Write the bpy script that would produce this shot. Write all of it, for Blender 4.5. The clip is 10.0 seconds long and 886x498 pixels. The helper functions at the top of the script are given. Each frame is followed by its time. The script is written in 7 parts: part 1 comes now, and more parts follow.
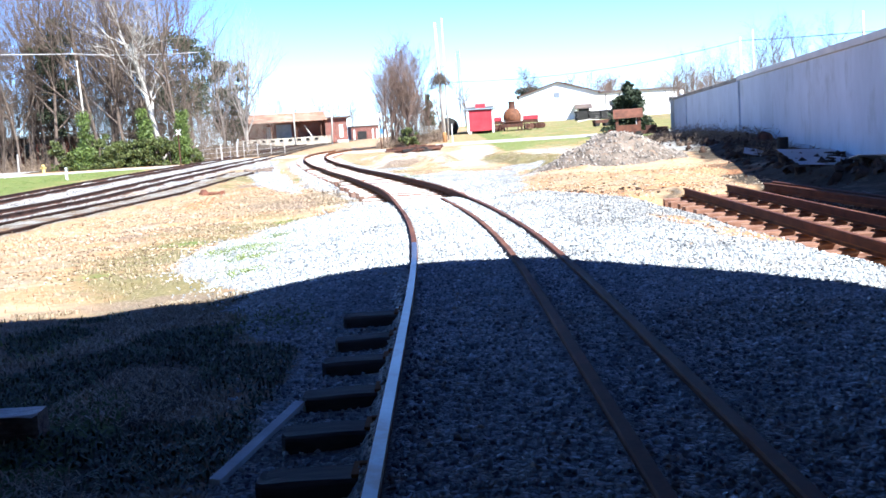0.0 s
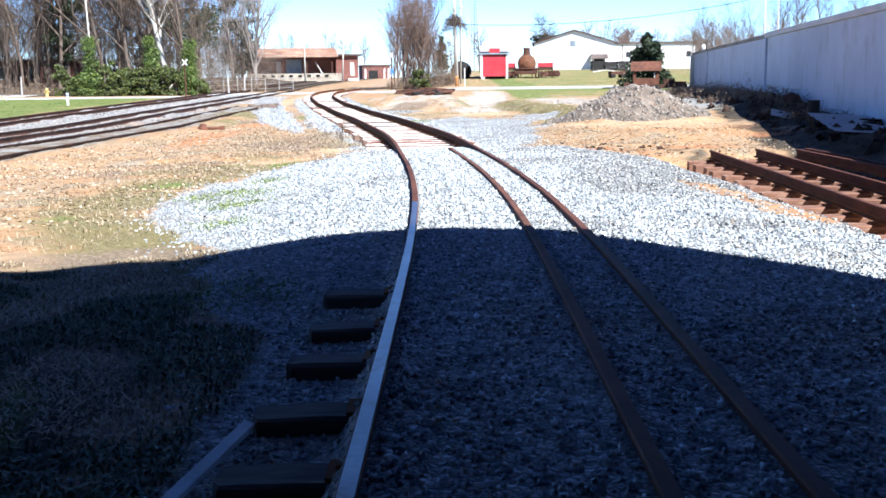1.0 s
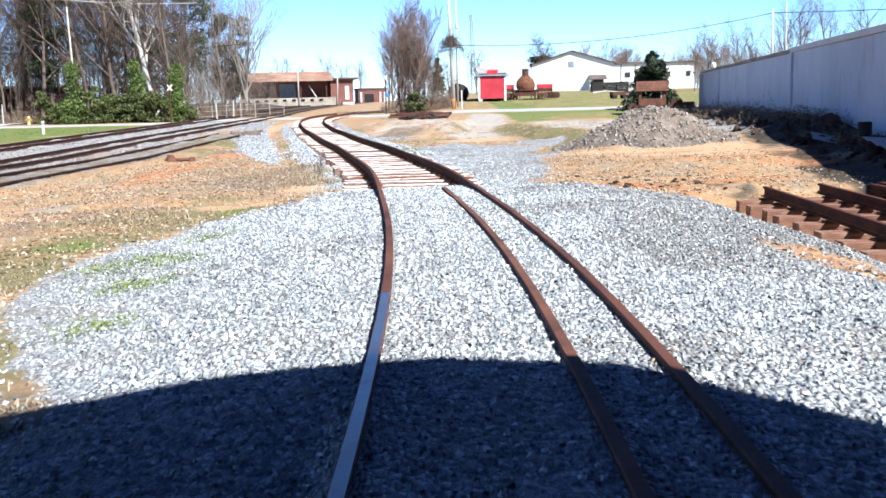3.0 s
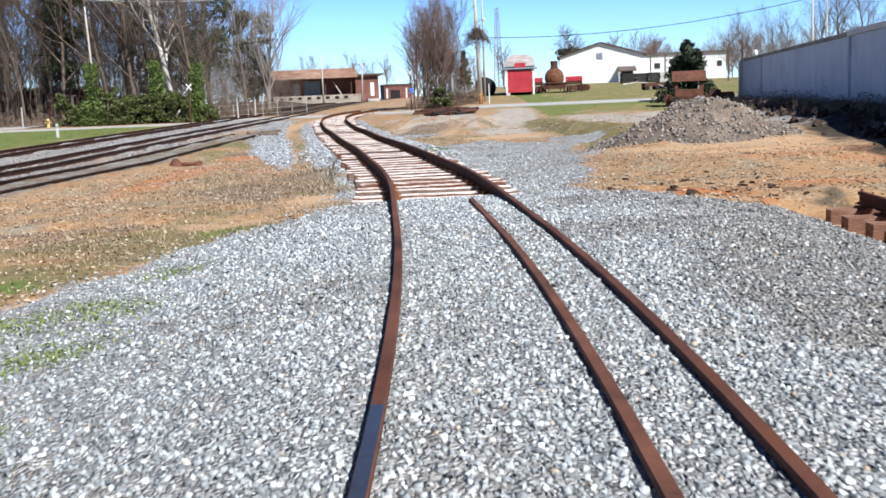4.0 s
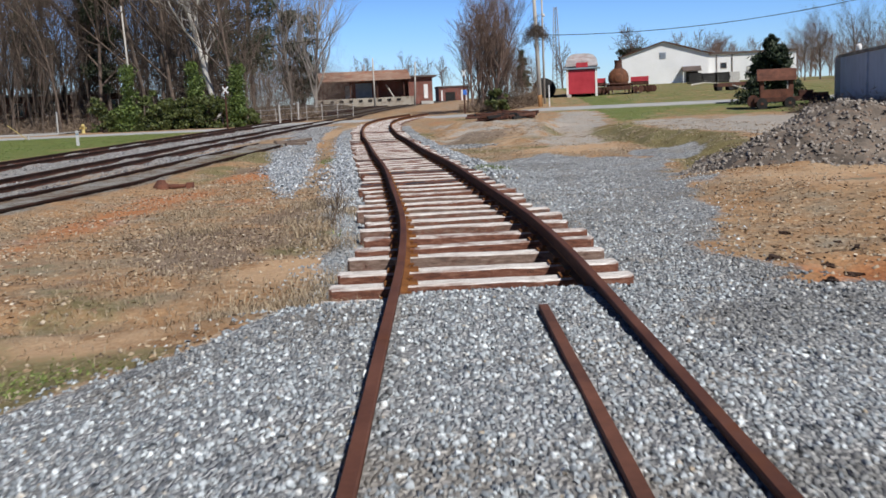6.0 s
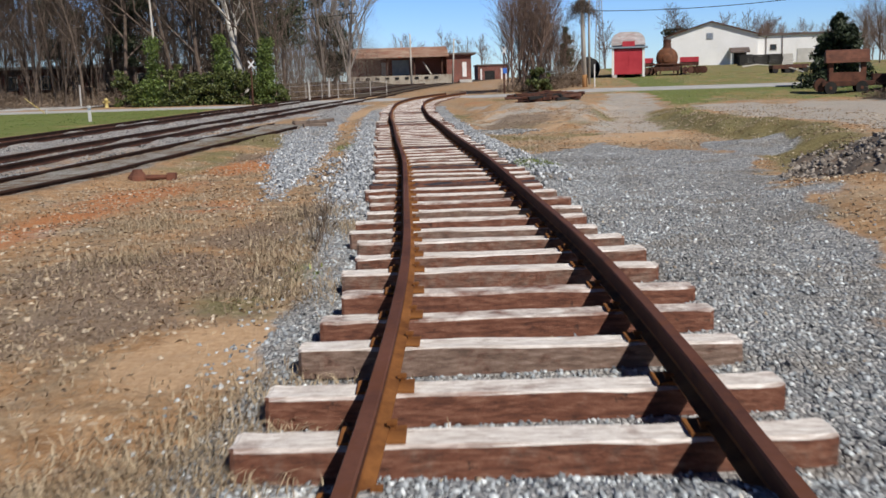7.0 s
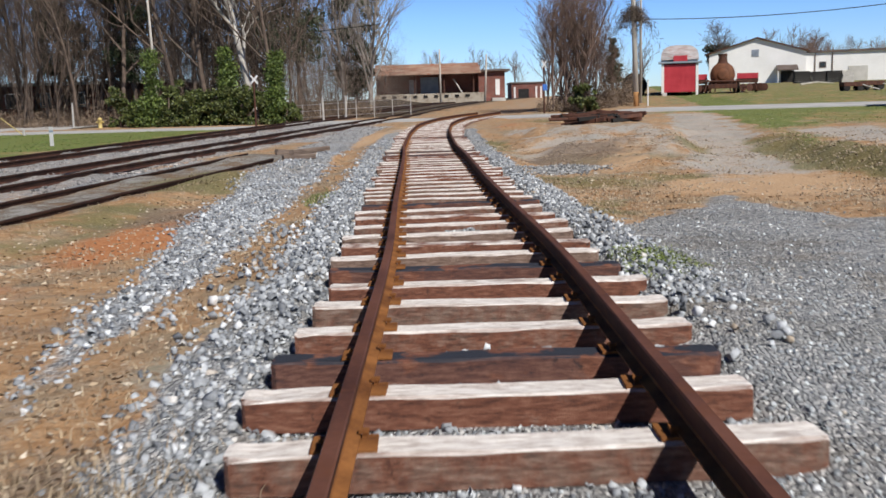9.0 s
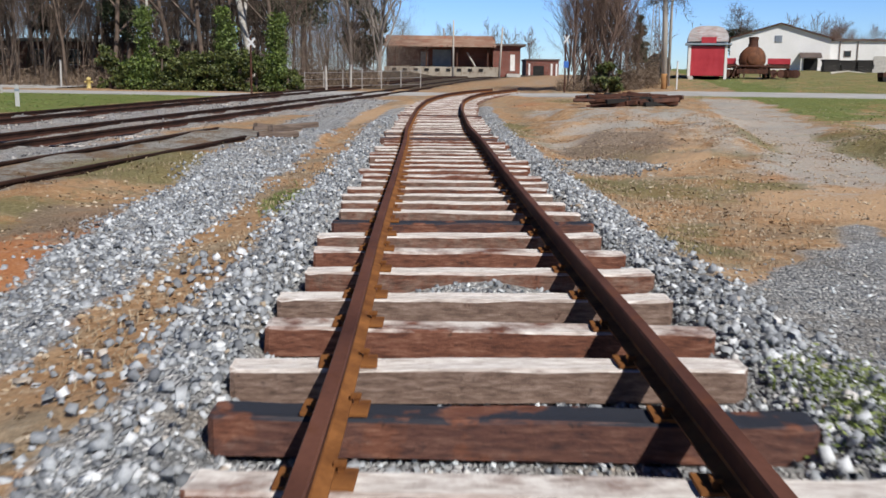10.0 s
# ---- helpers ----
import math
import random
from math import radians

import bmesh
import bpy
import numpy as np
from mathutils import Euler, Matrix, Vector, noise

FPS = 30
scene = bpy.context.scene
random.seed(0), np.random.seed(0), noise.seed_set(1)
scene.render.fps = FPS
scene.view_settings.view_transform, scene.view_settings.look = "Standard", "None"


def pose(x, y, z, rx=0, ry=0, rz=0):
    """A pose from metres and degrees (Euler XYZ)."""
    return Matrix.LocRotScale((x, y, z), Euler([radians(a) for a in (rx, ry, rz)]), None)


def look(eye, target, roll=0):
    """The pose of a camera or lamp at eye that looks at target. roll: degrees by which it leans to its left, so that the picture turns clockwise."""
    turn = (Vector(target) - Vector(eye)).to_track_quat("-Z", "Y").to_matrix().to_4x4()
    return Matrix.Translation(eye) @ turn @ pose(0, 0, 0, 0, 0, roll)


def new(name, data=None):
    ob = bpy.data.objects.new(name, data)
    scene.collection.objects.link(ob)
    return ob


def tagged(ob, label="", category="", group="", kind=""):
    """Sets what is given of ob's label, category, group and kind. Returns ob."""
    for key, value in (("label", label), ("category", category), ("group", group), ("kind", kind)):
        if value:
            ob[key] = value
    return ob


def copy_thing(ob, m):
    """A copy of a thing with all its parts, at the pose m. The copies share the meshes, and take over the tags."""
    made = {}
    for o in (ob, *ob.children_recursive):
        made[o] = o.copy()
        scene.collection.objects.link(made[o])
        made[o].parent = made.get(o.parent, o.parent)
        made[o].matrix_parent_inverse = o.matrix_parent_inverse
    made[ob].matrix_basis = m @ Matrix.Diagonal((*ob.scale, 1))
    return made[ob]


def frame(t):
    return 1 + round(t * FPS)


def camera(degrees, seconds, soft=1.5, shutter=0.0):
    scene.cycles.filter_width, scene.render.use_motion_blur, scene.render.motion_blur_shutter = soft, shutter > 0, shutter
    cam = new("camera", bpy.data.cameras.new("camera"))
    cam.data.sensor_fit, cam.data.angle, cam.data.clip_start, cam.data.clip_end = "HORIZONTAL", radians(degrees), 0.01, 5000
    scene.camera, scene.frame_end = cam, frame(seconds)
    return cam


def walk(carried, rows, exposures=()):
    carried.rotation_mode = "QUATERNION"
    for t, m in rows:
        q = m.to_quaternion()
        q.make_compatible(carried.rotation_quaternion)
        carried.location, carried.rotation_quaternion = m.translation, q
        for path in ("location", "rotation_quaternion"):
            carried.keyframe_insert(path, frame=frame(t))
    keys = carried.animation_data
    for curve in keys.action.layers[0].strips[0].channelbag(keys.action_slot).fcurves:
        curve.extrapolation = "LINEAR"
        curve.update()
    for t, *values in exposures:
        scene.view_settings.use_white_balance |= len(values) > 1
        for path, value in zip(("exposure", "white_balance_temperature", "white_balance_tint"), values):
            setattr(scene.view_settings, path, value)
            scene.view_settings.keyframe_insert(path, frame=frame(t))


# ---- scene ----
cam = camera(47.8, 10.0, soft=1.6, shutter=0.22)
PATH = [
    (0, (0.209, -0.577, 1.443), (0.202, 1.41, 1.219), -3.6),
    (0.5, (0.214, 0.096, 1.449), (0.175, 2.077, 1.175), -2.2),
    (1, (0.229, 0.818, 1.471), (0.208, 2.79, 1.137), -0.7),
    (1.5, (0.252, 1.621, 1.487), (0.254, 3.591, 1.143), -1.4),
    (2, (0.27, 2.468, 1.516), (0.268, 4.441, 1.186), -1.4),
    (2.2, (0.274, 2.87, 1.536), (0.269, 4.847, 1.236), -1.3),
    (3.3, (0.297, 5.419, 1.464), (0.27, 7.398, 1.174), -1.6),
    (3.5, (0.293, 5.983, 1.456), (0.264, 7.962, 1.164), -2.0),
    (4, (0.292, 7.334, 1.479), (0.215, 9.31, 1.181), -2.4),
    (4.5, (0.314, 8.775, 1.48), (0.21, 10.754, 1.204), -2.6),
    (5, (0.29, 10.382, 1.503), (0.153, 12.357, 1.217), -3.3),
    (5.5, (0.225, 11.988, 1.518), (0.047, 13.96, 1.237), -2.0),
    (5.7, (0.197, 12.724, 1.523), (0.021, 14.696, 1.239), -2.3),
    (6.8, (-0.043, 17.26, 1.535), (-0.288, 19.22, 1.218), -2.7),
    (7, (-0.138, 18.158, 1.524), (-0.4, 20.113, 1.196), -1.8),
    (7.5, (-0.33, 20.417, 1.495), (-0.59, 22.374, 1.173), -3.4),
    (8, (-0.618, 22.826, 1.491), (-0.897, 24.779, 1.165), -4.7),
    (8.5, (-0.949, 25.239, 1.49), (-1.274, 27.189, 1.184), -3.8),
    (9, (-1.317, 27.64, 1.473), (-1.64, 29.593, 1.183), -1.7),
    (9.5, (-1.707, 29.988, 1.448), (-2.026, 31.938, 1.136), 1.0),
    (10, (-2.095, 32.281, 1.446), (-2.427, 34.224, 1.106), 0.7),
]
EXPOSURES = [(0, 1.75, 5950, 9), (0.5, 1.45, 5950, 9), (1, 1.35, 5950, 9), (2, 1.32, 6000, 9), (3.5, 0.87, 6200, 9), (4, 0.54, 6300, 10), (4.5, 0.27, 6300, 10), (5, 0.06, 6300, 10), (5.5, -0.06, 6300, 10), (7, -0.14, 6700, 11), (8.5, 0.0, 6650, 11), (10, -0.08, 6600, 11)]
walk(cam, [(t, look(eye, target, roll)) for t, eye, target, roll in PATH], EXPOSURES)

# ---------------------------------------------------------------- light
SUN = Vector((0.465, -0.548, 0.695)).normalized()
world = bpy.data.worlds.new("sky")
scene.world = world
world.use_nodes = True
wn = world.node_tree
sky = wn.nodes.new("ShaderNodeTexSky")
sky.sky_type, sky.sun_disc = "NISHITA", False
sky.sun_elevation = math.asin(SUN.z)
sky.sun_rotation = math.atan2(SUN.x, SUN.y)
sky.air_density, sky.dust_density, sky.ozone_density = 1.0, 0.1, 1.2
tint = wn.nodes.new("ShaderNodeMixRGB")
tint.blend_type = "MULTIPLY"
tint.inputs[0].default_value = 1.0
way = wn.nodes.new("ShaderNodeTexCoord")
parts = wn.nodes.new("ShaderNodeSeparateXYZ")
grade = wn.nodes.new("ShaderNodeValToRGB")
while len(grade.color_ramp.elements) < 5:
    grade.color_ramp.elements.new(0.5)
for e, (pos, col) in zip(grade.color_ramp.elements, ((0.0, (1.15, 1.65, 2.6)), (0.08, (0.88, 1.40, 2.5)), (0.16, (0.58, 0.90, 1.62)), (0.34, (0.25, 0.38, 0.72)), (1.0, (0.09, 0.135, 0.26)))):
    e.position, e.color = pos, (*col, 1)
wn.links.new(way.outputs["Generated"], parts.inputs[0])
wn.links.new(parts.outputs["Z"], grade.inputs[0])
wn.links.new(grade.outputs[0], tint.inputs[2])
wn.links.new(sky.outputs[0], tint.inputs[1])
wn.links.new(tint.outputs[0], wn.nodes["Background"].inputs[0])
wn.nodes["Background"].inputs[1].default_value = 0.06
lamp = bpy.data.lights.new("sun", "SUN")
lamp.energy, lamp.angle, lamp.color = 5.0, radians(0.5), (1.0, 0.965, 0.915)
sun = new("sun", lamp)
sun.matrix_world = look(SUN * 60, (0, 0, 0))

rng = np.random.default_rng(7)


# ---------------------------------------------------------------- noise in numpy
def vnoise(x, y, seed=0):
    """Smooth value noise, 0 to 1."""
    xi, yi = np.floor(x).astype(np.int64), np.floor(y).astype(np.int64)
    fx, fy = x - xi, y - yi
    fx, fy = fx * fx * (3 - 2 * fx), fy * fy * (3 - 2 * fy)

    def h(a, b):
        n = (a * 374761393 + b * 668265263 + seed * 1442695041) & 0x7FFFFFFF
        n = ((n ^ (n >> 13)) * 1274126177) & 0x7FFFFFFF
        n = ((n ^ (n >> 16)) * 668265263) & 0x7FFFFFFF
        return (n & 0xFFFF) / 65535.0
    a = h(xi, yi) * (1 - fx) + h(xi + 1, yi) * fx
    b = h(xi, yi + 1) * (1 - fx) + h(xi + 1, yi + 1) * fx
    return a * (1 - fy) + b * fy


def fbm(x, y, seed=0, octaves=4):
    s, w, tot = 0.0, 0.5, 0.0
    for k in range(octaves):
        s, tot = s + w * vnoise(x * 2 ** k, y * 2 ** k, seed + k), tot + w
        w *= 0.5
    return s / tot


def step(v, a, b):
    t = np.clip((v - a) / (b - a), 0, 1)
    return t * t * (3 - 2 * t)


def blob(x, y, cx, cy, rx, ry, turn=0.0):
    c, s = math.cos(radians(turn)), math.sin(radians(turn))
    u, v = ((x - cx) * c + (y - cy) * s) / rx, (-(x - cx) * s + (y - cy) * c) / ry
    return np.exp(-(u * u + v * v))


# ---------------------------------------------------------------- plan: track lines
# centre lines as (y, x)
SPUR = ((-12, 0.62), (4, 0.63), (8, 0.64), (10.3, 0.615), (12, 0.56), (13.3, 0.50), (16.2, 0.31), (20.6, -0.11), (22.3, -0.25), (25.85, -0.69), (31.5, -1.65),
        (36.15, -2.44), (41, -3.40), (52.2, -5.52), (55.8, -6.27), (66, -8.05), (73, -9.05), (78, -9.5), (83, -9.65), (88, -9.35), (93, -8.7))
_sy = np.arange(-12, 93.01, 0.25)
_sx = np.interp(_sy, [p[0] for p in SPUR], [p[1] for p in SPUR])
for _ in range(3):
    _sx = np.convolve(np.pad(_sx, 4, mode="reflect", reflect_type="odd"), np.ones(9) / 9, "valid")


def spur_x(y):
    return np.interp(y, _sy, _sx)


def spur_z(y):
    """Height of the tie tops of the spur."""
    return np.interp(y, (0, 45, 58, 72, 85, 93), (0, 0.02, 0.12, 0.33, 0.5, 0.6))


def main_x(y):
    return -13.7 - 0.03 * (np.asarray(y, float) - 32)


def main_z(y):
    """Height of the rail heads of the main line."""
    return np.interp(y, (-60, 38, 50, 65, 95, 120, 150, 400), (-0.05, -0.05, 0.12, 0.3, 0.62, 1.06, 1.48, 2.4))


def siding_x(y):
    return np.interp(y, (-60, 8, 30, 45, 56, 60), (-9.9, -10.3, -10.5, -10.6, -10.25, -10.2))


def siding_z(y):
    return np.interp(y, (-60, 38, 48, 56), (-0.05, -0.05, 0.12, 0.3))


def wall_x(y):
    """Face of the white block wall."""
    return 13.1 + 0.14 * (np.asarray(y, float) - 42.4)


# ---------------------------------------------------------------- the lie of the land
def bank_edge(y):
    """Left edge of the raised gravel pad."""
    return np.interp(y, (30, 34, 37, 40, 43, 46, 48, 55, 65, 82), (4.6, 3.9, 4.0, 4.6, 4.8, 4.0, 3.2, 3.1, 3.6, 4.2))


def pad(x, y):
    n = fbm(x * 0.8, y * 0.8, 17) - 0.5
    return 0.40 * step(x - bank_edge(y) + n * 1.3, -0.5, 0.7) * step(y, 30, 36) * np.interp(y, (0, 48, 65, 80), (1, 1, 0, 0))


def mound(x, y):
    d = x - spur_x(np.clip(y, -12, 93))
    n = fbm(x * 0.6, y * 0.6, 19) - 0.5
    body = step(d + n, 2.2, 4.4) * step(x + n * 1.6, 1.6, 0.2) * step(y + n * 5, 49.0, 56.5) * step(y, 84, 76)
    return body * (0.42 + 0.45 * n) * (1 - 0.75 * step(y, 62, 71))


def land(x, y):
    x, y = np.asarray(x, float), np.asarray(y, float)
    left = np.interp(y, (-60, 10, 24, 38, 50, 65, 95, 120, 150, 300), (-0.1, -0.1, -0.1, -0.26, -0.10, 0.04, 0.26, 0.6, 1.2, 2.2))
    mid = np.interp(y, (-60, 38, 50, 65, 80, 95, 120, 150, 300), (-0.14, -0.14, -0.10, 0.10, 0.32, 0.55, 0.97, 1.45, 2.4))
    right = np.interp(y, (-60, 45, 68, 80, 90, 105, 121, 150, 175, 300), (-0.1, -0.08, 0.20, 0.42, 0.66, 1.12, 1.48, 2.2, 2.8, 4.0))
    wl = step(x, -4.5, -9.0)
    far_left = step(x, -17.5, -23.0)
    ml = np.interp(y, (-60, 38, 50, 65, 95, 120, 150, 300), (-0.24, -0.24, -0.06, 0.11, 0.48, 0.94, 1.38, 2.4))
    wr = step(x, -3.5, 1.5)
    z = mid * (1 - wl) * (1 - wr) + right * wr + wl * (ml * (1 - far_left) + left * far_left)
    # loose gravel heaped between and beside the rails before the first bare tie
    d = x - spur_x(np.clip(y, -12, 93))
    heap = step(y, 22.1, 21.75) * step(np.abs(d - 0.6), 4.2, 1.6) * np.interp(y, (18.5, 20.8, 21.5, 21.8), (0.235, 0.20, 0.175, 0.12))
    heap -= 0.085 * step(d, -0.78, -0.95) * step(y, 21.2, 21.5) * step(y, 22.1, 21.75)
    heap *= 1 - step(d, -0.74, -0.95) * step(y, 9.5, 7.6) * 0.98
    z = z + heap
    # dirt filled up to the rail heads along the old siding and the main tracks
    sd = np.abs(x - siding_x(y))
    z = z + step(sd, 2.2, 1.3) * step(y, 57, 54) * np.clip(siding_z(y) - 0.085 - z, 0, 0.35)
    md = np.minimum(np.abs(x - main_x(y)), np.abs(x - main_x(y) + 4.6))
    z = z + step(md, 2.0, 1.2) * np.clip(main_z(y) - 0.165 - z, 0, 0.3)
    # bank and rubble at the foot of the wall
    w = wall_x(y) - x
    z = z + 0.32 * step(w, 3.0, 1.0) * step(y, 90, 70)
    # dirt shelf with the gravel pile on it
    z = z + 0.20 * step(blob(x, y, 6.3, 30.5, 4.2, 5.6), 0.3, 0.75)
    z = z - 0.29 * step(x, 3.9, 4.9) * step(x, 9.6, 8.6) * step(y, 22.6, 21.2) * step(y, 3, 6)
    # ballast shoulder of the bare track
    z = z + 0.14 * blob(d, y, 0.05, 39.5, 0.55, 0.75) + 0.05 * blob(d, y, -0.1, 33.9, 0.5, 1.5)
    z = z + 0.09 * step(np.abs(d), 2.6, 1.7) * step(np.abs(d), 1.2, 1.5) * step(y, 30, 37) * step(y, 93, 90) - 0.05 * step(np.abs(d), 1.5, 1.2) * step(y, 21.7, 22.3)
    # scraped mound with the heap of scrap on it, low gravel berm, ramp
    z = z + mound(x, y) + pad(x, y) + 0.18 * blob(x, y, 3.6, 40.0, 0.9, 2.0)
    # bank before the loading dock
    z = z + 0.8 * step(x - main_x(y), -7.2, -9.5) * step(y, 142, 157) * step(y, 200, 180) * step(x, -62, -50)
    # roughness
    rough = (fbm(x * 0.7, y * 0.7, 3) - 0.5) * (0.10 + 0.16 * step(y, 43, 50)) + (fbm(x * 2.6, y * 2.6, 5, 3) - 0.5) * 0.045
    calm = step(np.abs(d), 1.5, 2.6)
    z = z + rough * (0.25 + 0.75 * calm) * step(np.abs(y - 89.6), 3.0, 4.0)
    # wheel-torn mud
    mud = blob(x, y, 3.6, 22.6, 1.5, 2.0)
    z = z + mud * ((fbm(x * 1.7, y * 1.7, 21, 3) - 0.52) * 0.35)
    return z


# ---------------------------------------------------------------- what covers the ground, 0 to 1
LOT_Y = (-30, 5, 7, 9.5, 11, 13, 15.5, 17.6, 18.8, 19.9, 21.7, 23)
LOT_X = (-0.9, -1.0, -1.15, -1.9, -2.5, -3.6, -3.9, -3.4, -3.0, -2.4, -1.55, -1.5)
LOT_RY = (-30, 9, 14, 18, 19.5, 20.8, 23.7, 26, 29, 31.6, 34.5, 38, 40, 44)
LOT_RX = (4.0, 4.25, 4.4, 4.6, 4.5, 3.4, 2.1, 2.3, 2.6, 2.9, 3.4, 3.2, 2.9, 2.6)


def cover(x, y):
    """Masks of gravel, orange clay, green growth, pale sand, grey ramp, dark rubble with painted shade, and dull olive
    growth.
    """
    d = x - spur_x(np.clip(y, -12, 93))
    n = fbm(x * 0.9, y * 0.9, 31) - 0.5
    lot = step(x - np.interp(y, LOT_Y, LOT_X) + n * 0.9, -0.2, 0.25) * step(np.interp(y, LOT_RY, LOT_RX) - x + n * np.interp(y, (17, 20), (1.0, 2.0)), np.interp(y, (17, 20), (-0.2, -0.5)), np.interp(y, (17, 20), (0.25, 0.6)))
    lot *= step(y + n * 2.2 + 1.7 * np.abs(x - 0.45), 43.6, 42.4)
    lot *= 1 - 0.85 * step(blob(x, y, 3.64, 12.3, 0.34, 2.7, 8) + n * 0.7, 0.3, 0.7)
    bed = step(np.abs(d + n * 0.3), 2.1, 1.75) * (1 - 0.65 * step(y + n * 8, 66, 76))
    bed *= 1 - step(y, 29.5, 28.0) * step(d + n * 0.5, -1.5, -1.75) * 0.8
    u = d + n * 0.5
    edge = np.interp(y, (30, 35, 38, 44, 53, 75), (-2.5, -3.1, -3.5, -4.0, -4.45, -4.7))
    band = step(u, -2.5, -2.9) * step(u, edge - 0.2, edge + 0.2) * step(y + n * 3, 29.5, 31.5) * step(y, 84, 76)
    m1 = x - main_x(y)
    main = step(np.abs(m1 + 2.3 + n * 0.8), 4.3, 3.4) * (0.64 - 0.5 * step(y, 90, 96))
    side = step(x - siding_x(y) + n, -0.8, -1.3) * step(m1, 1.0, 2.0) * step(y + n * 6, 56, 50)
    berm = np.maximum(step(blob(x, y, 3.6, 40.2, 1.1, 2.4) + n * 0.4, 0.3, 0.55), step(blob(x, y, -2.3, 50.0, 0.9, 1.5) + n * 1.2, 0.35, 0.95) * 0.75)
    old = step(np.abs(x - siding_x(y)) + n * 0.6, 1.25, 0.85) * step(y + n * 3, 57, 55)
    gravel = np.clip(np.maximum.reduce([lot, bed, band * 0.95, main, side, berm]), 0, 1) * (1 - 0.85 * old)
    n2 = fbm(x * 0.35, y * 0.8, 41) - 0.5
    clay = np.maximum.reduce([
        blob(x, y, 3.64, 12.3, 0.4, 2.8, 8) * 0.5,
        blob(x, y, -7.3, 31.0, 0.8, 5.0, 3) * 0.7, blob(x, y, -7.4, 40.3, 0.8, 2.6, 8) * 1.15, blob(x, y, -7.6, 34.5, 0.9, 2.2, 0) * 0.8,
        blob(x, y, 3.5, 22.3, 1.5, 1.3) * 0.85, blob(x, y, 5.6, 23.4, 1.4, 1.0) * 0.6, blob(x, y, 6.6, 27.6, 2.6, 2.6) * 0.45, blob(x, y, -3.1, 72, 2.0, 3.0) * 0.55,
        blob(x, y, -5.2, 32, 0.9, 1.5) * 0.4, blob(x, y, 0.7, 48.5, 0.8, 1.6) * 0.55, blob(x, y, -5.8, 75, 1.2, 3.0) * 0.6])
    clay = np.clip(clay * 1.15 + n2 * 0.75 + n * 0.4, 0, 1)
    sand = np.maximum.reduce([blob(x, y, 1.3, 45.6, 1.7, 2.6) * 1.1, blob(x, y, -2.45, 24.0, 0.55, 0.9, 5) * 1.3, blob(x, y, 6.4, 30, 3.4, 2.4) * 0.75,
                              blob(x, y, -1.0, 51.5, 0.7, 2.0) * 1.1, blob(x, y, 0.5, 46.3, 1.0, 1.3) * 0.9, blob(x, y, -3.2, 58, 0.8, 4.0) * 0.7, blob(x, y, -4.6, 9.2, 2.2, 2.6) * 0.6, blob(x, y, -3.2, 20.8, 1.1, 0.9) * 0.7, blob(x, y, -10.4, 68, 1.3, 12) * 0.8])
    sand = np.clip(sand * 1.2 + n * 0.9, 0, 1)
    lawn = step(x - (main_x(y) - 7.7) + n, 0.5, -0.5) * step(y, 90, 88) * step(y, 20, 40)
    field = 0.45 * step(y + n * 6, 92.5, 97) * step(x, -2, 2)
    edge_r = x - bank_edge(y)
    verge = step(y + n * 9, 80, 85) * step(y, 89, 88) * step(x, -1, 3) * 0.6 + step(edge_r + n * 1.5, -0.3, 0.8) * step(edge_r + n * 3, 4.0, 2.2) * step(y + n * 8, 51, 55) * 0.5 + step(y + n * 6, 66, 70) * step(edge_r, 0, 1) * 0.6
    olive = np.maximum.reduce([blob(x, y, -1.6, 46.6, 1.7, 1.3), blob(x, y, -1.3, 42.2, 0.5, 1.0), blob(x, y, 0.1, 47.6, 1.0, 0.8) * 0.8, blob(x, y, -4.6, 19.6, 1.3, 1.7), blob(x, y, -4.2, 22.2, 0.9, 1.6) * 0.7,
                               blob(x, y, -2.8, 26.2, 0.5, 1.3) * 0.9, blob(x, y, -9.2, 47.3, 1.3, 2.4) * 1.0, blob(x, y, -8.9, 43.0, 0.9, 5.0) * 0.6, blob(x, y, -4.9, 60, 0.6, 5.0, 8) * 0.8,
                               blob(x, y, -2.9, 29.0, 0.5, 1.2) * 0.7, step(np.abs(edge_r - 0.1), 1.3, 0.4) * step(y, 33, 36) * step(y, 62, 54) * 0.95, blob(x, y, -4.6, 80, 1.5, 4) * 0.7, blob(x, y, -1.9, 52.0, 1.8, 1.6) * 0.6, blob(x, y, 0.9, 56, 0.6, 5) * 0.6, blob(x, y, -1.0, 66, 2.5, 2.0) * 0.5])
    out = np.interp(y, LOT_Y, LOT_X) - x
    fringe = step(out, -0.3, 0.2) * step(out + n * 1.6, 2.6, 0.7) * step(y, 7, 9) * step(y, 22, 19.5)
    olive = np.clip(np.maximum(olive, 0.8 * fringe) + n * 1.1 + n2 * 0.4, 0, 1)
